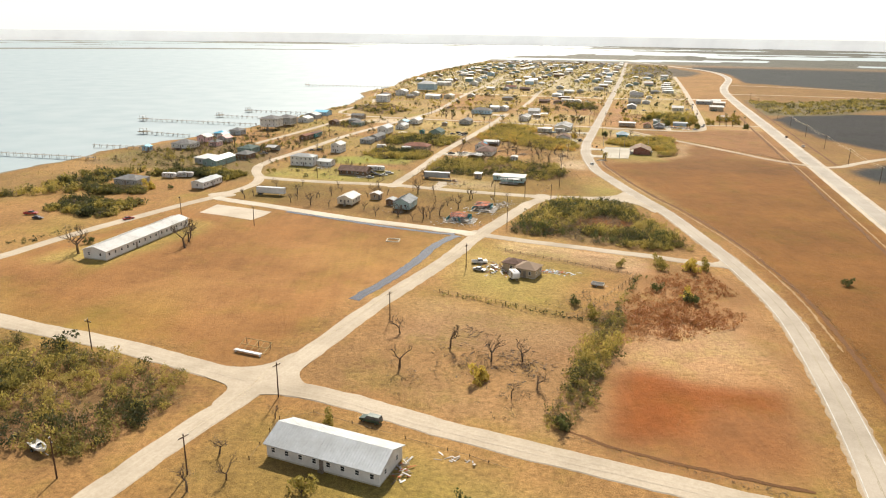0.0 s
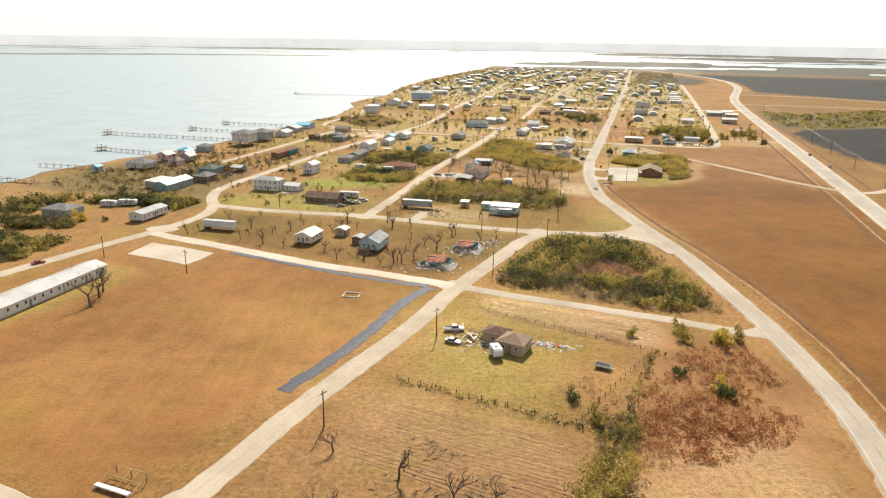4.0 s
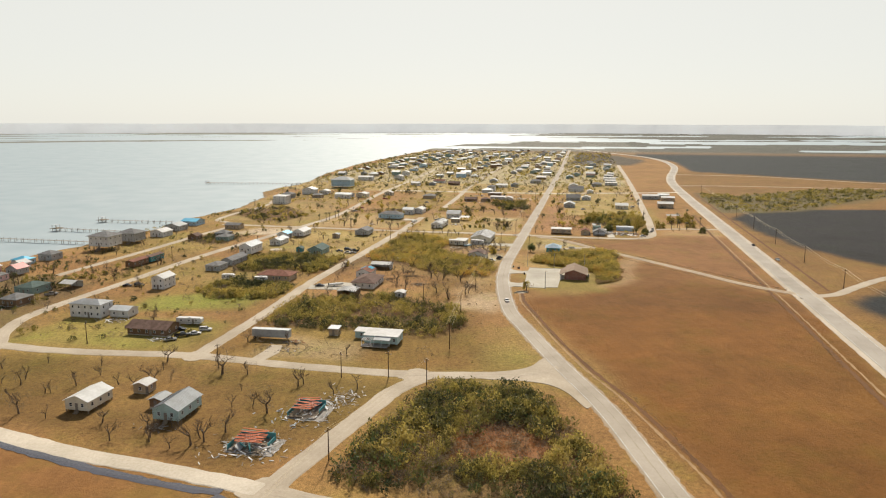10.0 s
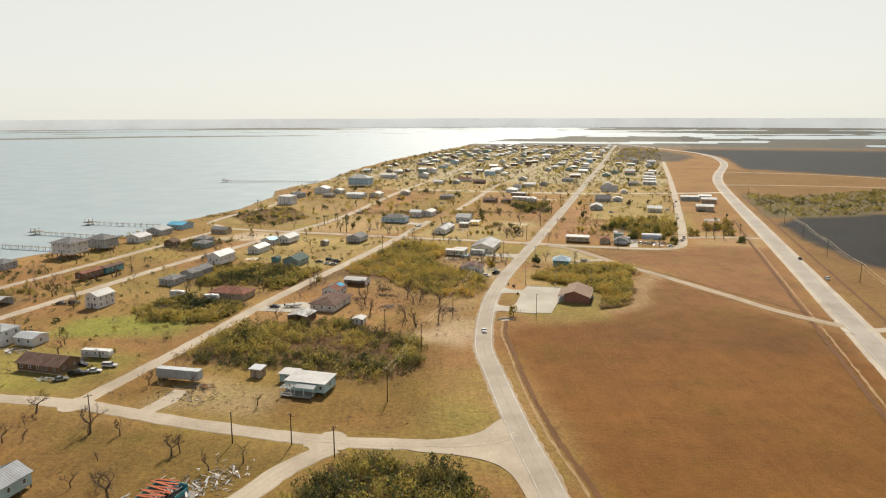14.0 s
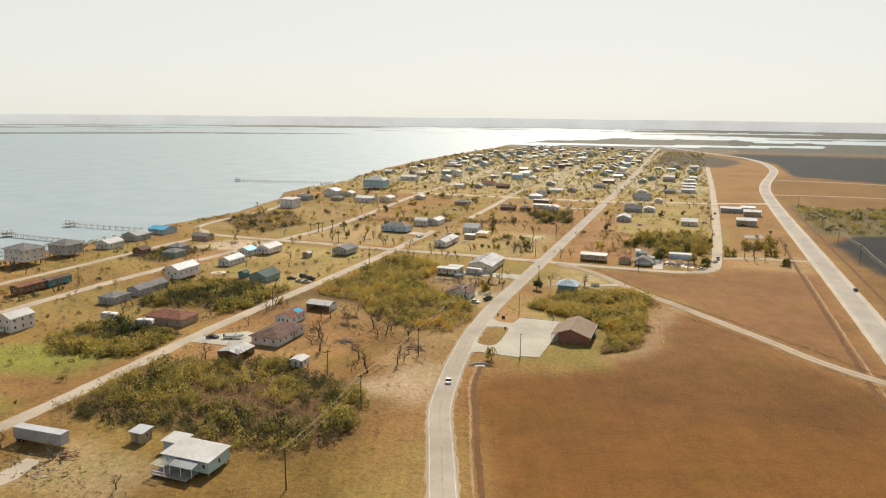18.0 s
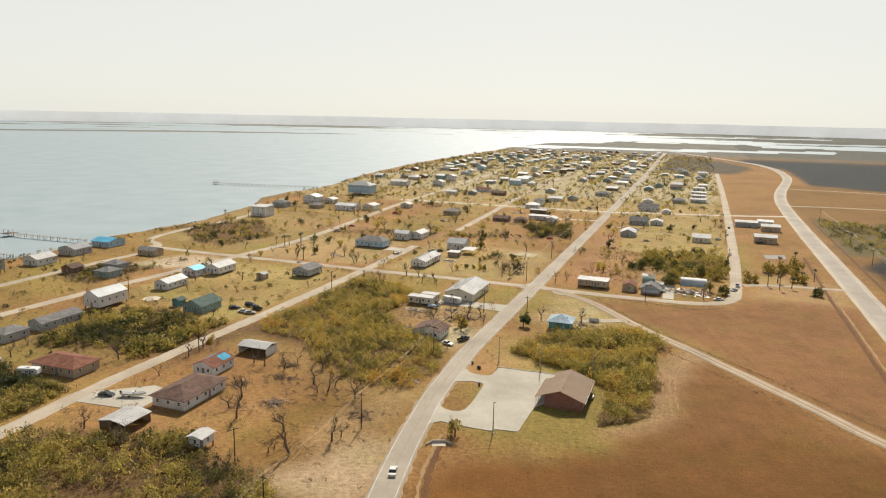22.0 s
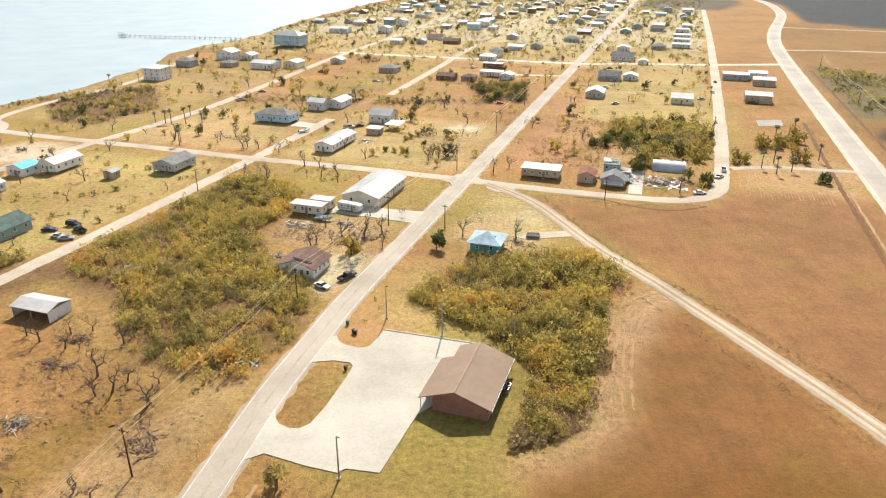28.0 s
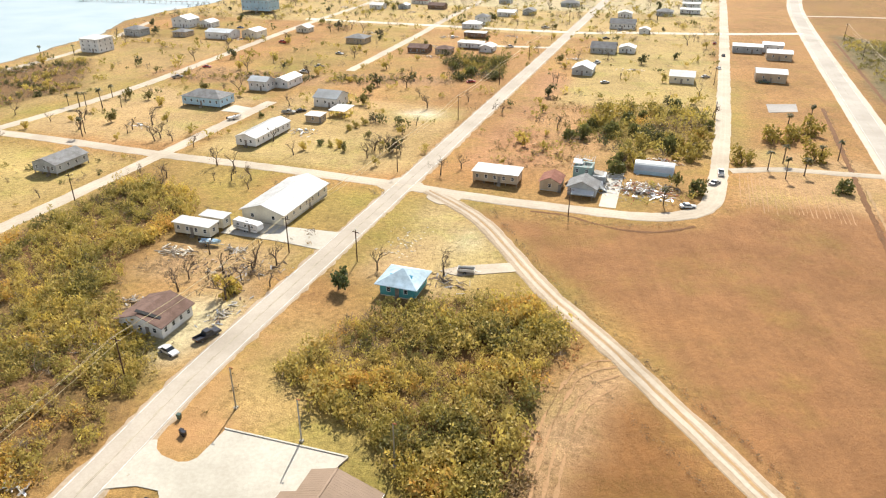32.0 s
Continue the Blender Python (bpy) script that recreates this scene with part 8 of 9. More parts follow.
def power_line(places, label, turn=0.0, height=10.0, radius=0.038):
    e = empty("power_line", at(0, 0), label, "power line")
    for off in (-1.0, 0.0, 1.0):
        bm = bmesh.new()
        for (x0, y0), (x1, y1) in zip(places, places[1:]):
            h = height - 0.4 if off else height + 0.2
            c, s = math.cos(radians(turn)), math.sin(radians(turn))
            pts = [Vector((x0 + (x1 - x0) * u + off * c, y0 + (y1 - y0) * u + off * s, h - 4 * 1.1 * u * (1 - u))) for u in (0, 0.125, 0.25, 0.375, 0.5, 0.625, 0.75, 0.875, 1)]
            for a, b in zip(pts, pts[1:]):
                add_tube(bm, a, b, radius, radius, 3, False)
        part("wire", bm, WIRE, e)


power_line(LINE, "three sagging wires between poles along the main road")
power_line(SIDE, "thin wires between poles beside a dirt street", 70, 8.6, 0.015)
power_line([(166.5, -40 + k * 66) for k in range(9)], "three wires between poles beside the highway")


# ---------------------------------------------------------------- fences
def fence(places, label, height=1.2, gap=3.0, rails=2, material=None):
    e = empty("fence", at(0, 0), label, "fence")
    for (x0, y0), (x1, y1) in zip(places, places[1:]):
        n = max(1, int(math.hypot(x1 - x0, y1 - y0) / gap))
        for k in range(n):
            u = k / n
            piece("fence_post", mesh_of(("fence post", height), lambda: boxes((-0.06, 0.06, -0.06, 0.06, -0.3, height)), DARKWOOD), e, pose(x0 + (x1 - x0) * u, y0 + (y1 - y0) * u, 0))
        for r in range(rails):
            bm = bmesh.new()
            z = height * (0.45 + 0.45 * r)
            add_tube(bm, (x0, y0, z), (x1, y1, z), 0.03, 0.03, 4, False)
            part("rail", bm, material or TIMBER, e)


fence([(-24, -279), (20, -287), (36, -244), (-15, -228.5)], "low dark post fence round a cluttered yard")
fence([(-34.5, -377), (-36, -362), (-30, -357.8), (-11, -361)], "low weathered timber rail fence round a yard", 0.8, 4.0, 1)
fence([(-8, -361.6), (6, -364), (14, -366)], "low weathered timber rail fence beside a street", 0.7, 4.0, 1)


# ---------------------------------------------------------------- piers
def pier(x0, y0, x1, y1, width, label, head=True, step=5.0):
    e = empty("pier", at(0, 0), label, "pier")
    L = math.hypot(x1 - x0, y1 - y0)
    d, nrm = Vector(((x1 - x0) / L, (y1 - y0) / L, 0)), Vector((-(y1 - y0) / L, (x1 - x0) / L, 0))
    turn = math.degrees(math.atan2(d.y, d.x))
    m = pose(x0, y0, 0, 0, 0, turn)
    bm = bmesh.new()
    add_box(bm, 0, L, -width / 2, width / 2, 1.7, 1.86, m)
    part("deck", bm, DRIFT, e)
    n = int(L / step)
    for k in range(n + 1):
        for s in (-1, 1):
            piece("pier_leg", mesh_of("pier leg", lambda: (lambda b: (add_tube(b, (0, 0, -3), (0, 0, 2.5), 0.16, 0.14, 6), b)[1])(bmesh.new()), DRIFT), e, m @ pose(k * L / n, s * width / 2, 0))
    if head:
        bm = bmesh.new()
        add_box(bm, -6, 0.5, -4, 4, 1.7, 1.88, m)
        part("head_deck", bm, TIMBER, e)
        bm = bmesh.new()
        add_box(bm, -5.4, -1.4, -2, 2, 4.2, 4.4, m)
        part("shelter_roof", bm, METAL, e)
        for a in (-5.2, -1.6):
            for b in (-1.8, 1.8):
                piece("shelter_post", mesh_of("shelter post", lambda: boxes((-0.09, 0.09, -0.09, 0.09, -3, 4.2)), TIMBER), e, m @ pose(a, b, 0))
    return e


pier(-387, 55, -280, 57, 1.8, "long timber fishing pier with a roofed head")
pier(-341, 103, -278, 101, 1.6, "short timber pier with a roofed head")
pier(-434, 480, -318, 496, 2.0, "long timber pier on many piles")
pier(-334, -14, -294, -18, 1.4, "small timber jetty over shallow water")
pier(-326, -80, -286, -77, 1.4, "pale boardwalk over the low shore", head=False)
pier(-357, -126, -290, -121, 1.8, "long timber pier over shallow water", head=False)
pier(-338, 150, -280, 152, 1.6, "timber pier beside shore houses")


# ---------------------------------------------------------------- ruins and clutter
DRIFTWOOD = plain("brown cut limbs", (0.27, 0.19, 0.125), 0.9, grain=5.0, amount=0.4)

def heap(name, x, y, w, d, h, n, label, mats, seed, category="debris", long=(0.6, 2.2)):
    """A heap of broken boards and sheets: one mesh for each material."""
    rnd = random.Random(seed)
    e = empty(name, at(x, y), label, category)
    for mat in mats:
        bm = bmesh.new()
        for k in range(n // len(mats)):
            u, v = rnd.gauss(0, 0.3), rnd.gauss(0, 0.3)
            z = max(0.05, h * (1 - 2 * (u * u + v * v)) * rnd.random())
            m = pose(u * w, v * d, z, rnd.uniform(-25, 25), rnd.uniform(-25, 25), rnd.uniform(0, 180))
            l = rnd.uniform(*long) / 2
            b = 0.07 if name == "brush_pile" else rnd.uniform(0.05, 0.24)
            add_box(bm, -l, l, -b, b, -0.03, 0.03, m)
        tagged(part("rubble", bm, mat, e), kind="stuff")
    return e


def ruin(x, y, w, d, seed, label):
    rnd = random.Random(seed)
    e = empty("ruined_house", at(x, y), label, "ruin")
    TAKEN.append((x, y, 8))
    part("floor", boxes((-w / 2, w / 2, -d / 2, d / 2, 0.1, 0.45)), TIMBER, e)
    for k in range(5):
        a = rnd.uniform(0, 360)
        m = pose(rnd.uniform(-w / 3, w / 3), rnd.uniform(-d / 3, d / 3), 0.9, rnd.uniform(40, 80), 0, a)
        bm = bmesh.new()
        add_box(bm, -1.8, 1.8, -1.1, 1.1, -0.06, 0.06, m)
        part("wall_panel", bm, rnd.choice((WHITE, TEALW, GREYW, TIMBER)), e)
    for k in range(9):
        m = pose(rnd.uniform(-0.3, 0.3), -d * 0.30 + k * d * 0.085, 2.3 + 0.09 * k + rnd.uniform(-0.1, 0.1), rnd.uniform(-6, 14), rnd.uniform(-5, 5), rnd.uniform(-4, 4))
        bm = bmesh.new()
        add_box(bm, -w * 0.42, w * rnd.uniform(0.3, 0.44), -0.22, 0.22, -0.03, 0.03, m)
        part("roof_sheet", bm, ORANGE_TIN, e)
    part("pad", boxes((-w / 2 - 0.8, w / 2 + 2.6, -d / 2 - 0.6, d / 2 + 0.8, -0.1, 0.09)), GREY_PAVING, e)
    part("low_wall", boxes((-w / 2, -w / 2 + 0.15, -d / 2, d / 2, 0.45, 1.7), (-w / 2, w / 2, d / 2 - 0.15, d / 2, 0.45, 2.2), (w / 2 - 0.15, w / 2, -d * 0.1, d / 2, 0.45, 1.5)), TEALW, e)
    for k in range(8):
        m = pose(-w / 2 + 0.4 + k * (w - 0.8) / 7, d * 0.2, 1.2, rnd.uniform(-8, 8), rnd.uniform(-8, 8), 0)
        bm = bmesh.new()
        add_box(bm, -0.06, 0.06, -0.06, 0.06, -1.1, 1.1, m)
        part("stud", bm, TIMBER, e)
    heap("debris_heap", x, y - d * 0.1, w * 1.7, d * 1.6, 1.2, 190, "heap of broken boards and sheets round a ruin", (WHITE, DRIFT, TIMBER, GREYW), seed + 1)
    return e


ruin(-39.8, -190.6, 9.5, 8.0, 71, "collapsed house with scattered orange roof tin")
ruin(-34.2, -168.2, 8.0, 9.0, 72, "collapsed house frame with orange roof tin")
heap("debris_heap", -28.0, -158.0, 12, 14, 0.5, 120, "scattered grey boards beside a ruin", (TIMBER, DRIFT, WHITE), 73)


def broken_house():
    """Storm-wrecked house: a low gabled front, a torn two-storey part behind and a leaning shed."""
    e = empty("wrecked_house", at(50.5, 170.0), "wrecked grey house with torn gables, bare rafters and broken walls", "ruin")
    part("front_wall", wall_bm(8.4, 7.0, 2.6, 0.2, "gable", "y", 2.0), GREYW, e)
    part("front_roof", roof_bm(8.4, 7.0, 2.8, "gable", "y", 2.0, 0.5), SHINGLE_GREY, e)
    part("upper_wall", boxes((-4.6, 1.2, 8.0, 14.0, 0.0, 5.2)), GREENW, e, "grey-green upper walls")
    part("side_wall", boxes((1.2, 5.4, 8.6, 13.6, 0.0, 2.5)), GREYW, e)
    for k in range(8):
        bm = bmesh.new()
        add_box(bm, -0.09, 0.09, -3.8, 3.6 - 0.35 * (k % 3), -0.07, 0.07, pose(-4.9 + k * 0.86, 11.2 + 0.2 * (k % 2), 5.9 + 0.12 * (k % 3), 12 + 5 * (k % 2), 3 * (k % 3) - 3, 4 * (k % 3) - 4))
        part("rafter", bm, DRIFT, e)
    for k, (u, v, z, rx, ry, rz) in enumerate(((-3.6, 10.6, 6.15, 15, 4, 6), (-1.0, 12.4, 6.3, -12, 5, -8), (3.2, 11.0, 2.9, 10, 12, 5), (3.9, 5.2, 1.2, 38, 0, 20), (5.6, 3.0, 0.9, 0, 34, 12), (-5.2, 6.2, 1.1, 0, -40, -14))):
        bm = bmesh.new()
        add_box(bm, -1.5, 1.5, -1.3, 1.3, -0.05, 0.05, pose(u, v, z, rx, ry, rz))
        part("roof_sheet", bm, (WHITEROOF, GREYROOF, DRIFT)[k % 3], e)
    bm = bmesh.new()
    add_box(bm, -3.4, 3.4, -1.6, 1.6, -0.06, 0.06, pose(0.4, -4.6, 2.0, 14, 0, 2))
    part("porch_roof", bm, WHITEROOF, e)
    for a in (-2.8, 0.4, 3.4):
        piece("porch_post", mesh_of("wreck post", lambda: boxes((-0.08, 0.08, -0.08, 0.08, 0, 1.75)), TIMBER), e, pose(a, -5.6, 0))
    for a in (-2.4, 1.8):
        window_at(e, pose(a, -3.5, 1.6))
    for a in (-3.4, -0.4):
        window_at(e, pose(a, 8.0, 3.9))


broken_house()
TAKEN.append((52, 174, 8))
heap("debris_heap", 55.0, 179.0, 9, 14, 1.0, 240, "pale broken boards before a wrecked house", (WHITE, DRIFT, TIMBER, GREYW), 74)
heap("junk_heap", 68.5, 177.5, 17, 13, 1.0, 380, "scattered junk and timber in a cluttered yard", (WHITE, DRIFT, TIMBER, STEEL, RUST), 75)
heap("junk_heap", 72.0, 206.0, 10, 6, 1.2, 80, "scrap and timber behind an arched shed", (WHITE, DRIFT, TIMBER, RUST), 76)
heap("junk_heap", 66.0, 176.0, 10, 5, 0.8, 60, "boards and scrap beside a dirt street", (TIMBER, DRIFT), 77)


def arched_shed(x, y, w, d, label):
    e = empty("arched_shed", at(x, y), label, "shed")
    TAKEN.append((x, y, 8))
    bm = bmesh.new()
    n, r = 14, d / 2
    rows = [[bm.verts.new((sx * w / 2, -r * math.cos(math.pi * k / n), 0.2 + 0.85 * r * math.sin(math.pi * k / n))) for k in range(n + 1)] for sx in (-1, 1)]
    for k in range(n):
        bm.faces.new((rows[0][k], rows[1][k], rows[1][k + 1], rows[0][k + 1]))
    g = bmesh.ops.extrude_face_region(bm, geom=bm.faces[:])
    for v in [v for v in g["geom"] if isinstance(v, bmesh.types.BMVert)]:
        v.co.y *= 0.985
        v.co.z -= 0.06
    bmesh.ops.recalc_face_normals(bm, faces=bm.faces)
    part("arched_roof", bm, METAL, e)
    for sx in (-1, 1):
        bm = bmesh.new()
        vs = [bm.verts.new((sx * (w / 2 - 0.1), -r * 0.97 * math.cos(math.pi * k / n), 0.15 + 0.82 * r * math.sin(math.pi * k / n))) for k in range(n + 1)]
        f = bm.faces.new(vs)
        g = bmesh.ops.extrude_face_region(bm, geom=[f])
        for v in [v for v in g["geom"] if isinstance(v, bmesh.types.BMVert)]:
            v.co.x -= sx * 0.12
        bmesh.ops.recalc_face_normals(bm, faces=bm.faces)
        part("end_wall", bm, GREYW, e)
    part("side_wall", boxes((-w / 2 + 0.3, w / 2 - 0.3, -r - 0.02, -r + 0.1, 0, 1.2)), BLUEW, e)
    return e


arched_shed(69.6, 196.0, 12.5, 7.6, "pale arched metal shed in a cluttered yard")

heap("storm_debris", -24.0, 56.0, 12, 6, 0.6, 50, "white boards scattered by a damaged house", (WHITE, DRIFT, TIMBER), 78)
heap("storm_debris", -11.0, 74.0, 4, 8, 0.5, 40, "broken grey siding along a house wall", (DRIFT, GREYW, DRIFTWOOD), 79)
heap("storm_debris", -33.0, 72.0, 5, 5, 0.6, 24, "grey boards in the brush", (DRIFTWOOD, DRIFT), 80)
heap("brush_pile", -58.0, -2.0, 6, 5, 1.0, 60, "grey heap of cut branches and boards", (DRIFTWOOD, BARK), 81, "debris", (1.0, 3.0))
heap("brush_pile", -14.5, -8.0, 7, 6, 0.9, 70, "grey heap of cut limbs beside a pole", (DRIFTWOOD, BARK), 82, "debris", (1.0, 3.0))
heap("brush_pile", -52.0, 18.0, 6, 3, 0.7, 40, "grey heap of cut limbs in dry grass", (DRIFTWOOD, BARK), 83, "debris", (1.0, 3.0))
heap("junk_heap", -10.6, -251.0, 12, 12, 0.9, 150, "junk and machine parts in a fenced yard", (WHITE, STEEL, RUST, TIMBER), 84)
heap("junk_heap", 7.5, -248.6, 15, 3.4, 0.5, 80, "white and orange sheets laid out in a yard", (WHITE, ORANGE_TIN, BLUEW), 85)
heap("storm_debris", -5.0, -372.0, 3.5, 7, 0.7, 36, "broken boards at the end of a white house", (WHITE, DRIFT, TIMBER, ORANGE_TIN), 86)
heap("storm_debris", 3.0, -366.0, 8, 3, 0.15, 14, "white sheets lying beside a street", (DRIFT, WHITE), 87)
heap("junk_heap", -63.0, -110.0, 6, 4, 1.0, 40, "scrap metal in a shell yard", (RUST, STEEL, BARK), 89)
heap("junk_heap", -115.0, -118.0, 5, 3, 0.8, 24, "toys and boxes before a brown house", (WHITE, STEEL), 90)
heap("storm_debris", -70.0, -186.0, 8, 4, 0.4, 36, "broken boards before a grey-green house", (TIMBER, DRIFT), 91)
heap("storm_debris", -193.0, -140.0, 9, 3, 0.4, 40, "pale rubble beside the shore street", (WHITE, CREAM), 92)
heap("storm_debris", -126.0, 184.0, 7, 5, 0.6, 40, "collapsed pale shelter in a yard", (WHITE, DRIFT, TIMBER), 93)
heap("storm_debris", -40.0, 96.0, 10, 4, 0.5, 40, "long boards stacked by a trailer house", (TIMBER, CREAM), 94, "debris", (2.0, 4.0))

heap("fallen_timber", -12.0, 21.5, 8, 5, 0.3, 10, "long white boards lying beside the brush", (WHITE, DRIFT), 96, "debris", (2.0, 4.0))
heap("storm_debris", -40.0, 66.0, 9, 5, 0.4, 26, "grey boards lying in the brush", (DRIFTWOOD, DRIFT), 97)
heap("storm_debris", -26.8, 101.6, 6, 3, 0.6, 24, "grey boards stacked beside a lot", (TIMBER, DRIFT), 98, "debris", (2.0, 4.0))
heap("junk_heap", -60.0, 196.0, 9, 8, 0.8, 60, "boxes and timber between a garage and sheds", (WHITE, DRIFT, TIMBER, STEEL), 99)
heap("junk_heap", -119.0, -101.0, 8, 5, 0.9, 50, "pale junk behind a brown house", (WHITE, DRIFT, STEEL), 100)
heap("junk_heap", -148.0, -99.0, 9, 5, 1.0, 60, "junk and timber before a white annex", (WHITE, DRIFT, TIMBER), 101)
heap("junk_heap", -212.0, -92.0, 14, 7, 1.0, 90, "junk between grey sheds", (WHITE, DRIFT, TIMBER, RUST), 102)
heap("storm_debris", -200.0, -136.0, 9, 5, 0.5, 50, "pale rubble beside a shore street", (WHITE, CREAM, DRIFT), 103)
heap("brush_pile", -40.4, -9.9, 6, 5, 1.0, 70, "pale heap of cut limbs in a dry lot", (DRIFTWOOD, DRIFT), 104, "debris", (1.0, 3.0))
heap("brush_pile", -48.0, 8.0, 10, 3, 0.7, 60, "dark line of cut limbs in a dry lot", (BARK, DRIFTWOOD), 105, "debris", (1.0, 3.5))
heap("brush_pile", 10.0, -322.0, 9, 7, 0.5, 50, "dark fallen branches in a dry lot", (BARK, DRIFTWOOD), 106, "debris", (0.8, 2.4))
heap("brush_pile", -8.0, -306.0, 10, 7, 0.4, 40, "dark fallen branches in a vacant lot", (BARK, DRIFTWOOD), 107, "debris", (0.8, 2.4))
rh = random.Random(15)
for k in range(34):
    hx, hy = rh.choice((-300, -250, -205, -160, -130, -70, -45, -20, 24, 50, 74)) + rh.uniform(-9, 9), rh.uniform(190, 900)
    if hx > shore(hy) + 15 and clear(np.array([(hx, hy)]), 6, 0.5)[0]:
        heap("storm_debris", hx, hy, rh.uniform(5, 11), rh.uniform(4, 8), 0.8, 36, "scattered pale boards and junk in a yard", (WHITE, DRIFT, TIMBER), 200 + k)

# split roof and tarpaulins
for a, b, w, d in ((-2.0, 1.4, 2.6, 4.6), (2.0, 2.6, 2.8, 4.2)):
    bm = bmesh.new()
    add_box(bm, -w / 2, w / 2, -d / 2, d / 2, -0.015, 0.015, pose(a, b, 3.0 + 0.17 + 1.7 * (1 - abs(a) / 3.8), 0, 24.1 if a > 0 else -24.1, 0))
    part("tarpaulin", bm, TARP, cottage, "blue tarpaulin patch")
# black sheet over the uncut roof, its colour standing in for a shaded opening
bm = bmesh.new()
add_box(bm, -2.6, 2.6, -0.5, 0.5, -0.03, 0.03, pose(1.6, -3.6, 4.6, 0, 20, 18))
part("roof_hole", bm, RUBBER, damaged, "black sheet standing in for the unlit split in the roof")
for k, (a, b, c) in enumerate(((-1.2, -2.6, 32), (1.6, -2.2, 32))):
    bm = bmesh.new()
    add_box(bm, -1.2, 1.2, -1.1, 1.1, -0.02, 0.02, pose(a, b, 3.1 + 0.65 + 0.42 * 1, 25, 0, 0))
    part("tarpaulin", bm, TARP, patched, "blue tarpaulin patch")


YELLOWPINE = plain("yellow pine", (0.52, 0.38, 0.17), 0.7, grain=4.0, amount=0.25)


def frame_stack():
    """Timber roof frame leaning on a bench in the big field."""
    e = empty("timber_frame", at(-58.5, -334.5, 0, -6), "pale timber roof frame resting in a dry field", "frame")
    bm = bmesh.new()
    for k in range(5):
        add_box(bm, -4.0 + k * 2.0 - 0.08, -4.0 + k * 2.0 + 0.08, -2.2, 2.2, 0, 0.12, pose(0, 1.2, 1.0, 20, 0, 0))
    for v in (-2.2, 0.0, 2.2):
        add_box(bm, -4.1, 4.1, v - 0.08, v + 0.08, 0, 0.14, pose(0, 1.2, 1.0, 20, 0, 0))
    part("frame", bm, YELLOWPINE, e)
    part("bench", boxes((-4, 4, -2.0, -1.0, 0.5, 0.75), (-3.8, -3.6, -1.9, -1.1, 0, 0.5), (3.6, 3.8, -1.9, -1.1, 0, 0.5)), WHITE, e)
    for s in (-3.6, 0, 3.6):
        part("prop", boxes((s - 0.08, s + 0.08, 3.0, 3.16, 0, 1.7)), TIMBER, e)


frame_stack()
e = empty("trap_box", at(-57.0, -229.0, 0, 10), "low pale timber frame lying in the big field", "frame")
part("rim", boxes((-2.6, 2.6, -2.0, -1.75, 0, 0.35), (-2.6, 2.6, 1.75, 2.0, 0, 0.35), (-2.6, -2.35, -1.75, 1.75, 0, 0.35), (2.35, 2.6, -1.75, 1.75, 0, 0.35)), CREAM, e)


e = empty("culvert_headwall", at(11.2, -14.6, 0, 24), "broken pale concrete culvert headwall in a roadside ditch", "culvert")
part("wall", boxes((-1.8, 1.8, -0.15, 0.15, -0.2, 0.75)), CONCRETE, e)
for sx in (-1, 1):
    bm = bmesh.new()
    add_box(bm, -1.1, 1.1, -0.13, 0.13, -0.2, 0.55, pose(sx * 2.5, -0.7, 0, 0, 0, sx * -42))
    part("wing_wall", bm, CONCRETE, e)
part("apron", boxes((-1.7, 1.7, -2.0, -0.15, -0.1, 0.1)), SHELL, e)


def bin_at(x, y, colour, label):
    e = empty("wheeled_bin", at(x, y), label, "bin")
    bm = bmesh.new()
    prism(bm, [(-0.25, 0.08), (0.25, 0.08), (0.33, 1.0), (-0.33, 1.0)], 0.3)
    part("body", bm, colour, e)
    part("lid", boxes((-0.36, 0.36, -0.33, 0.33, 1.0, 1.07)), colour, e)


bin_at(1.9, 43.0, PAINTS["green"], "green wheeled bin beside the main road")
bin_at(4.8, 39.9, PAINTS["black"], "black wheeled bin on a grass verge")
bin_at(5.5, 39.6, PAINTS["black"], "black wheeled bin on a grass verge")
bin_at(9.6, 25.6, PAINTS["black"], "black wheeled bin on a grass island")


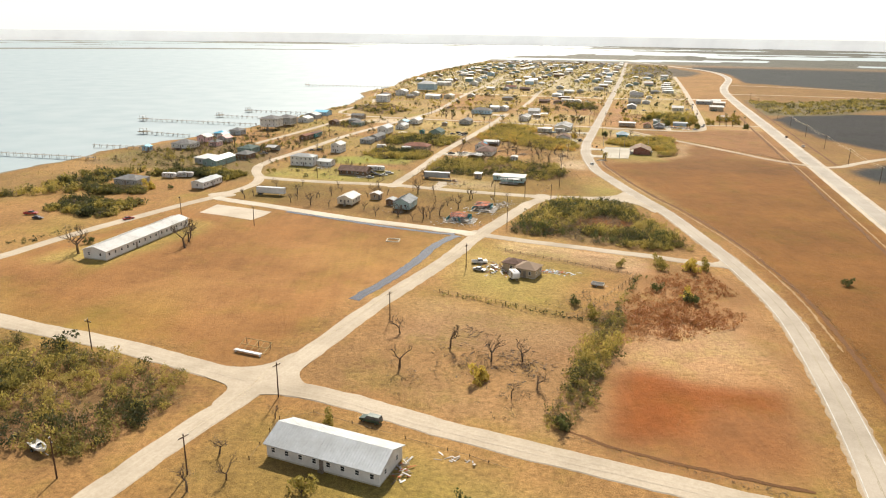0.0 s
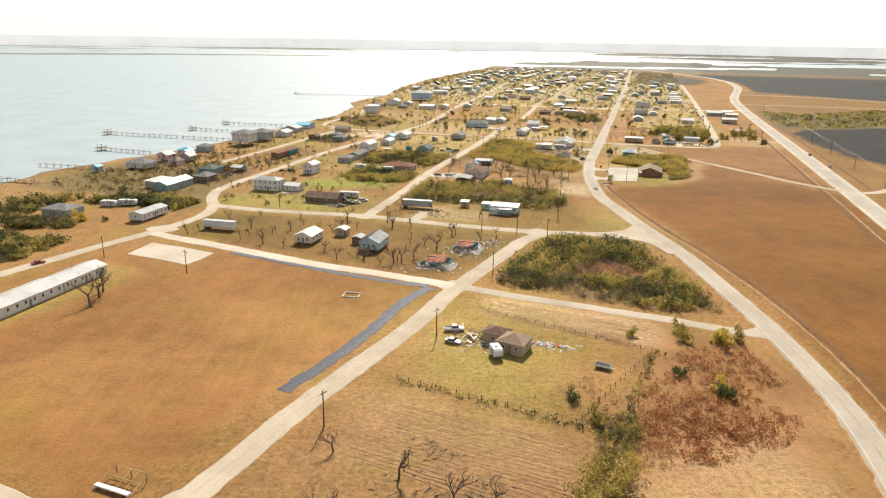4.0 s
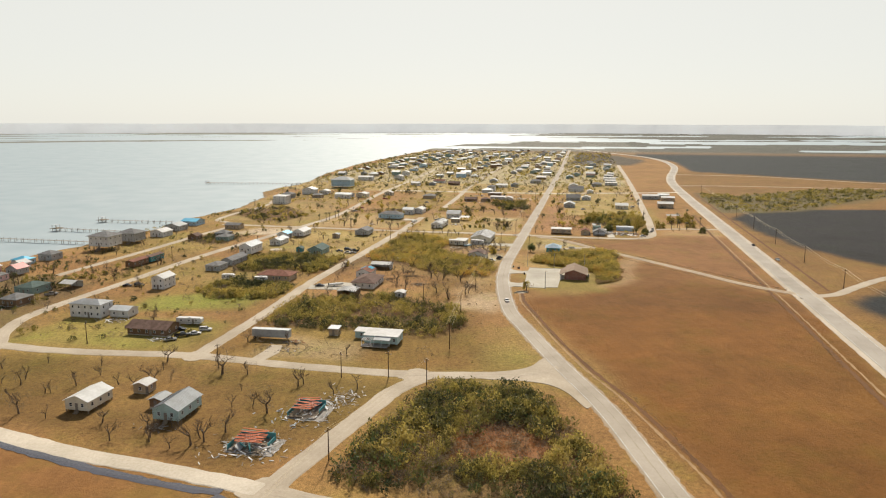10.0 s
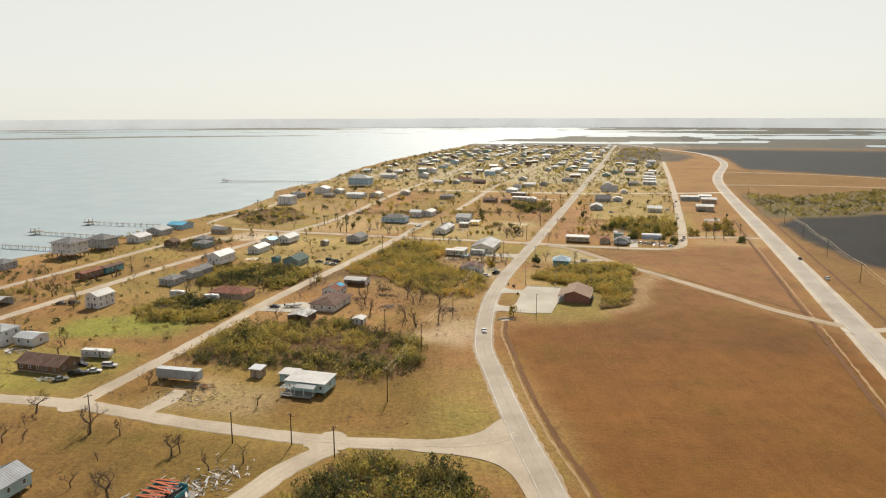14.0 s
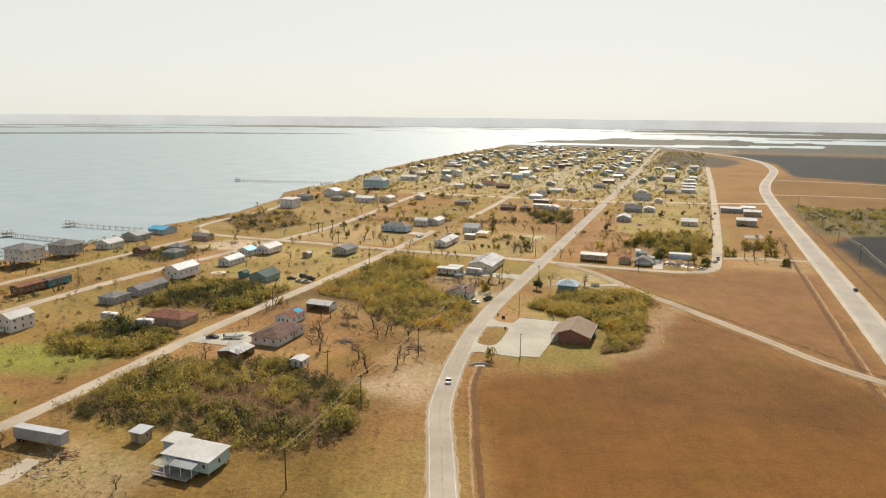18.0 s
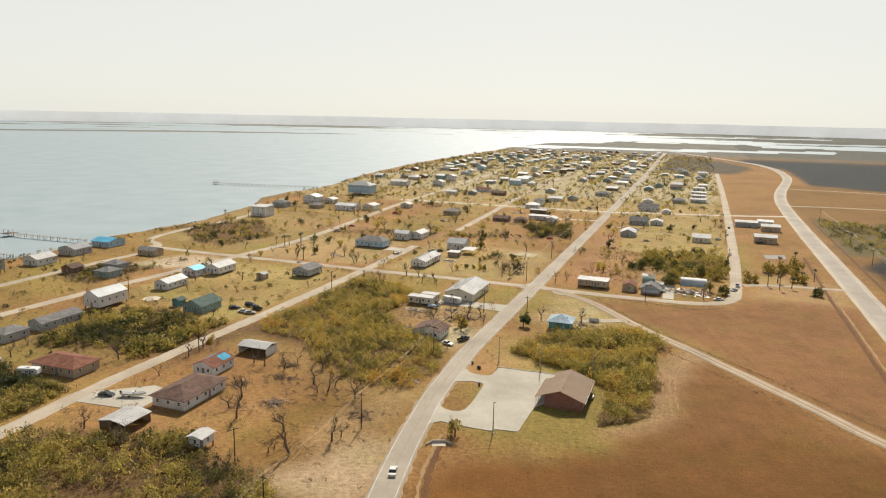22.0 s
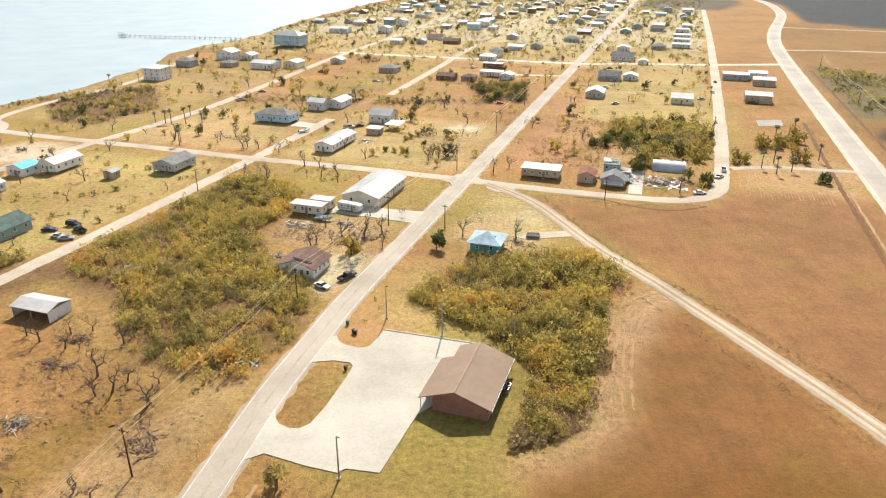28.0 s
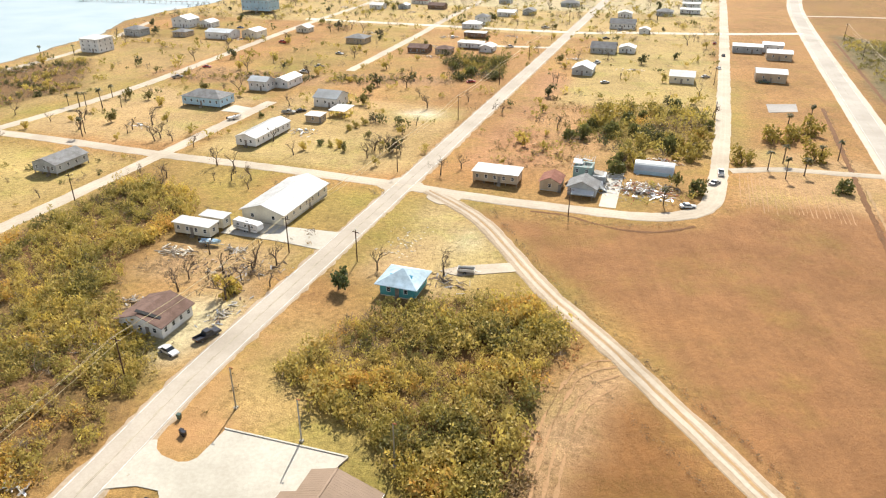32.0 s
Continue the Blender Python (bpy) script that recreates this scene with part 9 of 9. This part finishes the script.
def utility_trailer(x, y, turn, label):
    e = empty("utility_trailer", at(x, y, 0, turn), label, "trailer")
    part("bed", boxes((-2.0, 2.0, -0.95, 0.95, 0.55, 0.68)), TIMBER, e)
    for u0, u1, v0, v1 in ((-2.0, 2.0, -0.98, -0.92), (-2.0, 2.0, 0.92, 0.98), (-2.03, -1.97, -0.98, 0.98), (1.97, 2.03, -0.98, 0.98)):
        part("side_board", boxes((u0, u1, v0, v1, 0.68, 1.25)), WHITE, e)
    part("drawbar", boxes((2.0, 3.4, -0.06, 0.06, 0.5, 0.6)), STEEL, e)
    for sy in (-1, 1):
        w = piece("wheel", mesh_of("wheel", wheel_bm, RUBBER), e, pose(-0.2, sy * 1.05, 0.34))
        piece("rim", mesh_of("rim", hub_bm, STEEL), w, Matrix.Identity(4))


utility_trailer(32.4, 109.4, 10, "white utility trailer in a dry lot")
utility_trailer(-66.0, 52.0, 40, "white utility trailer in dry grass")
utility_trailer(24.0, -258.0, -10, "dark flat trailer in a fenced yard")
heap("storm_debris", 30.0, 103.0, 10, 7, 0.5, 50, "grey fallen limbs and boards by a cottage", (DRIFTWOOD, BARK, DRIFT), 250, "debris", (0.8, 3.0))
heap("storm_debris", 12.0, 120.0, 8, 16, 0.15, 50, "small pale litter in dry roadside grass", (DRIFT, CREAM), 251, "debris", (0.3, 0.9))
heap("storm_debris", -20.0, 92.0, 20, 12, 0.5, 130, "grey limbs and litter strewn over a lot", (DRIFTWOOD, BARK, DRIFT), 252, "debris", (0.5, 2.2))
heap("storm_debris", -32.0, 56.0, 14, 8, 0.3, 70, "grey limbs and pale litter before a house", (DRIFTWOOD, DRIFT, BARK), 253, "debris", (0.4, 1.8))
heap("storm_debris", -30.0, 0.0, 30, 22, 0.2, 80, "grey twigs and litter in a dry lot", (DRIFTWOOD, BARK), 254, "debris", (0.3, 1.4))
heap("storm_debris", -64.0, -118.0, 22, 10, 0.3, 90, "pale litter and twigs in a shell yard", (DRIFTWOOD, DRIFT, BARK), 255, "debris", (0.3, 1.5))
heap("storm_debris", 5.0, -320.0, 34, 18, 0.15, 90, "dry twigs strewn over a vacant lot", (DRIFTWOOD, BARK), 256, "debris", (0.4, 1.8))
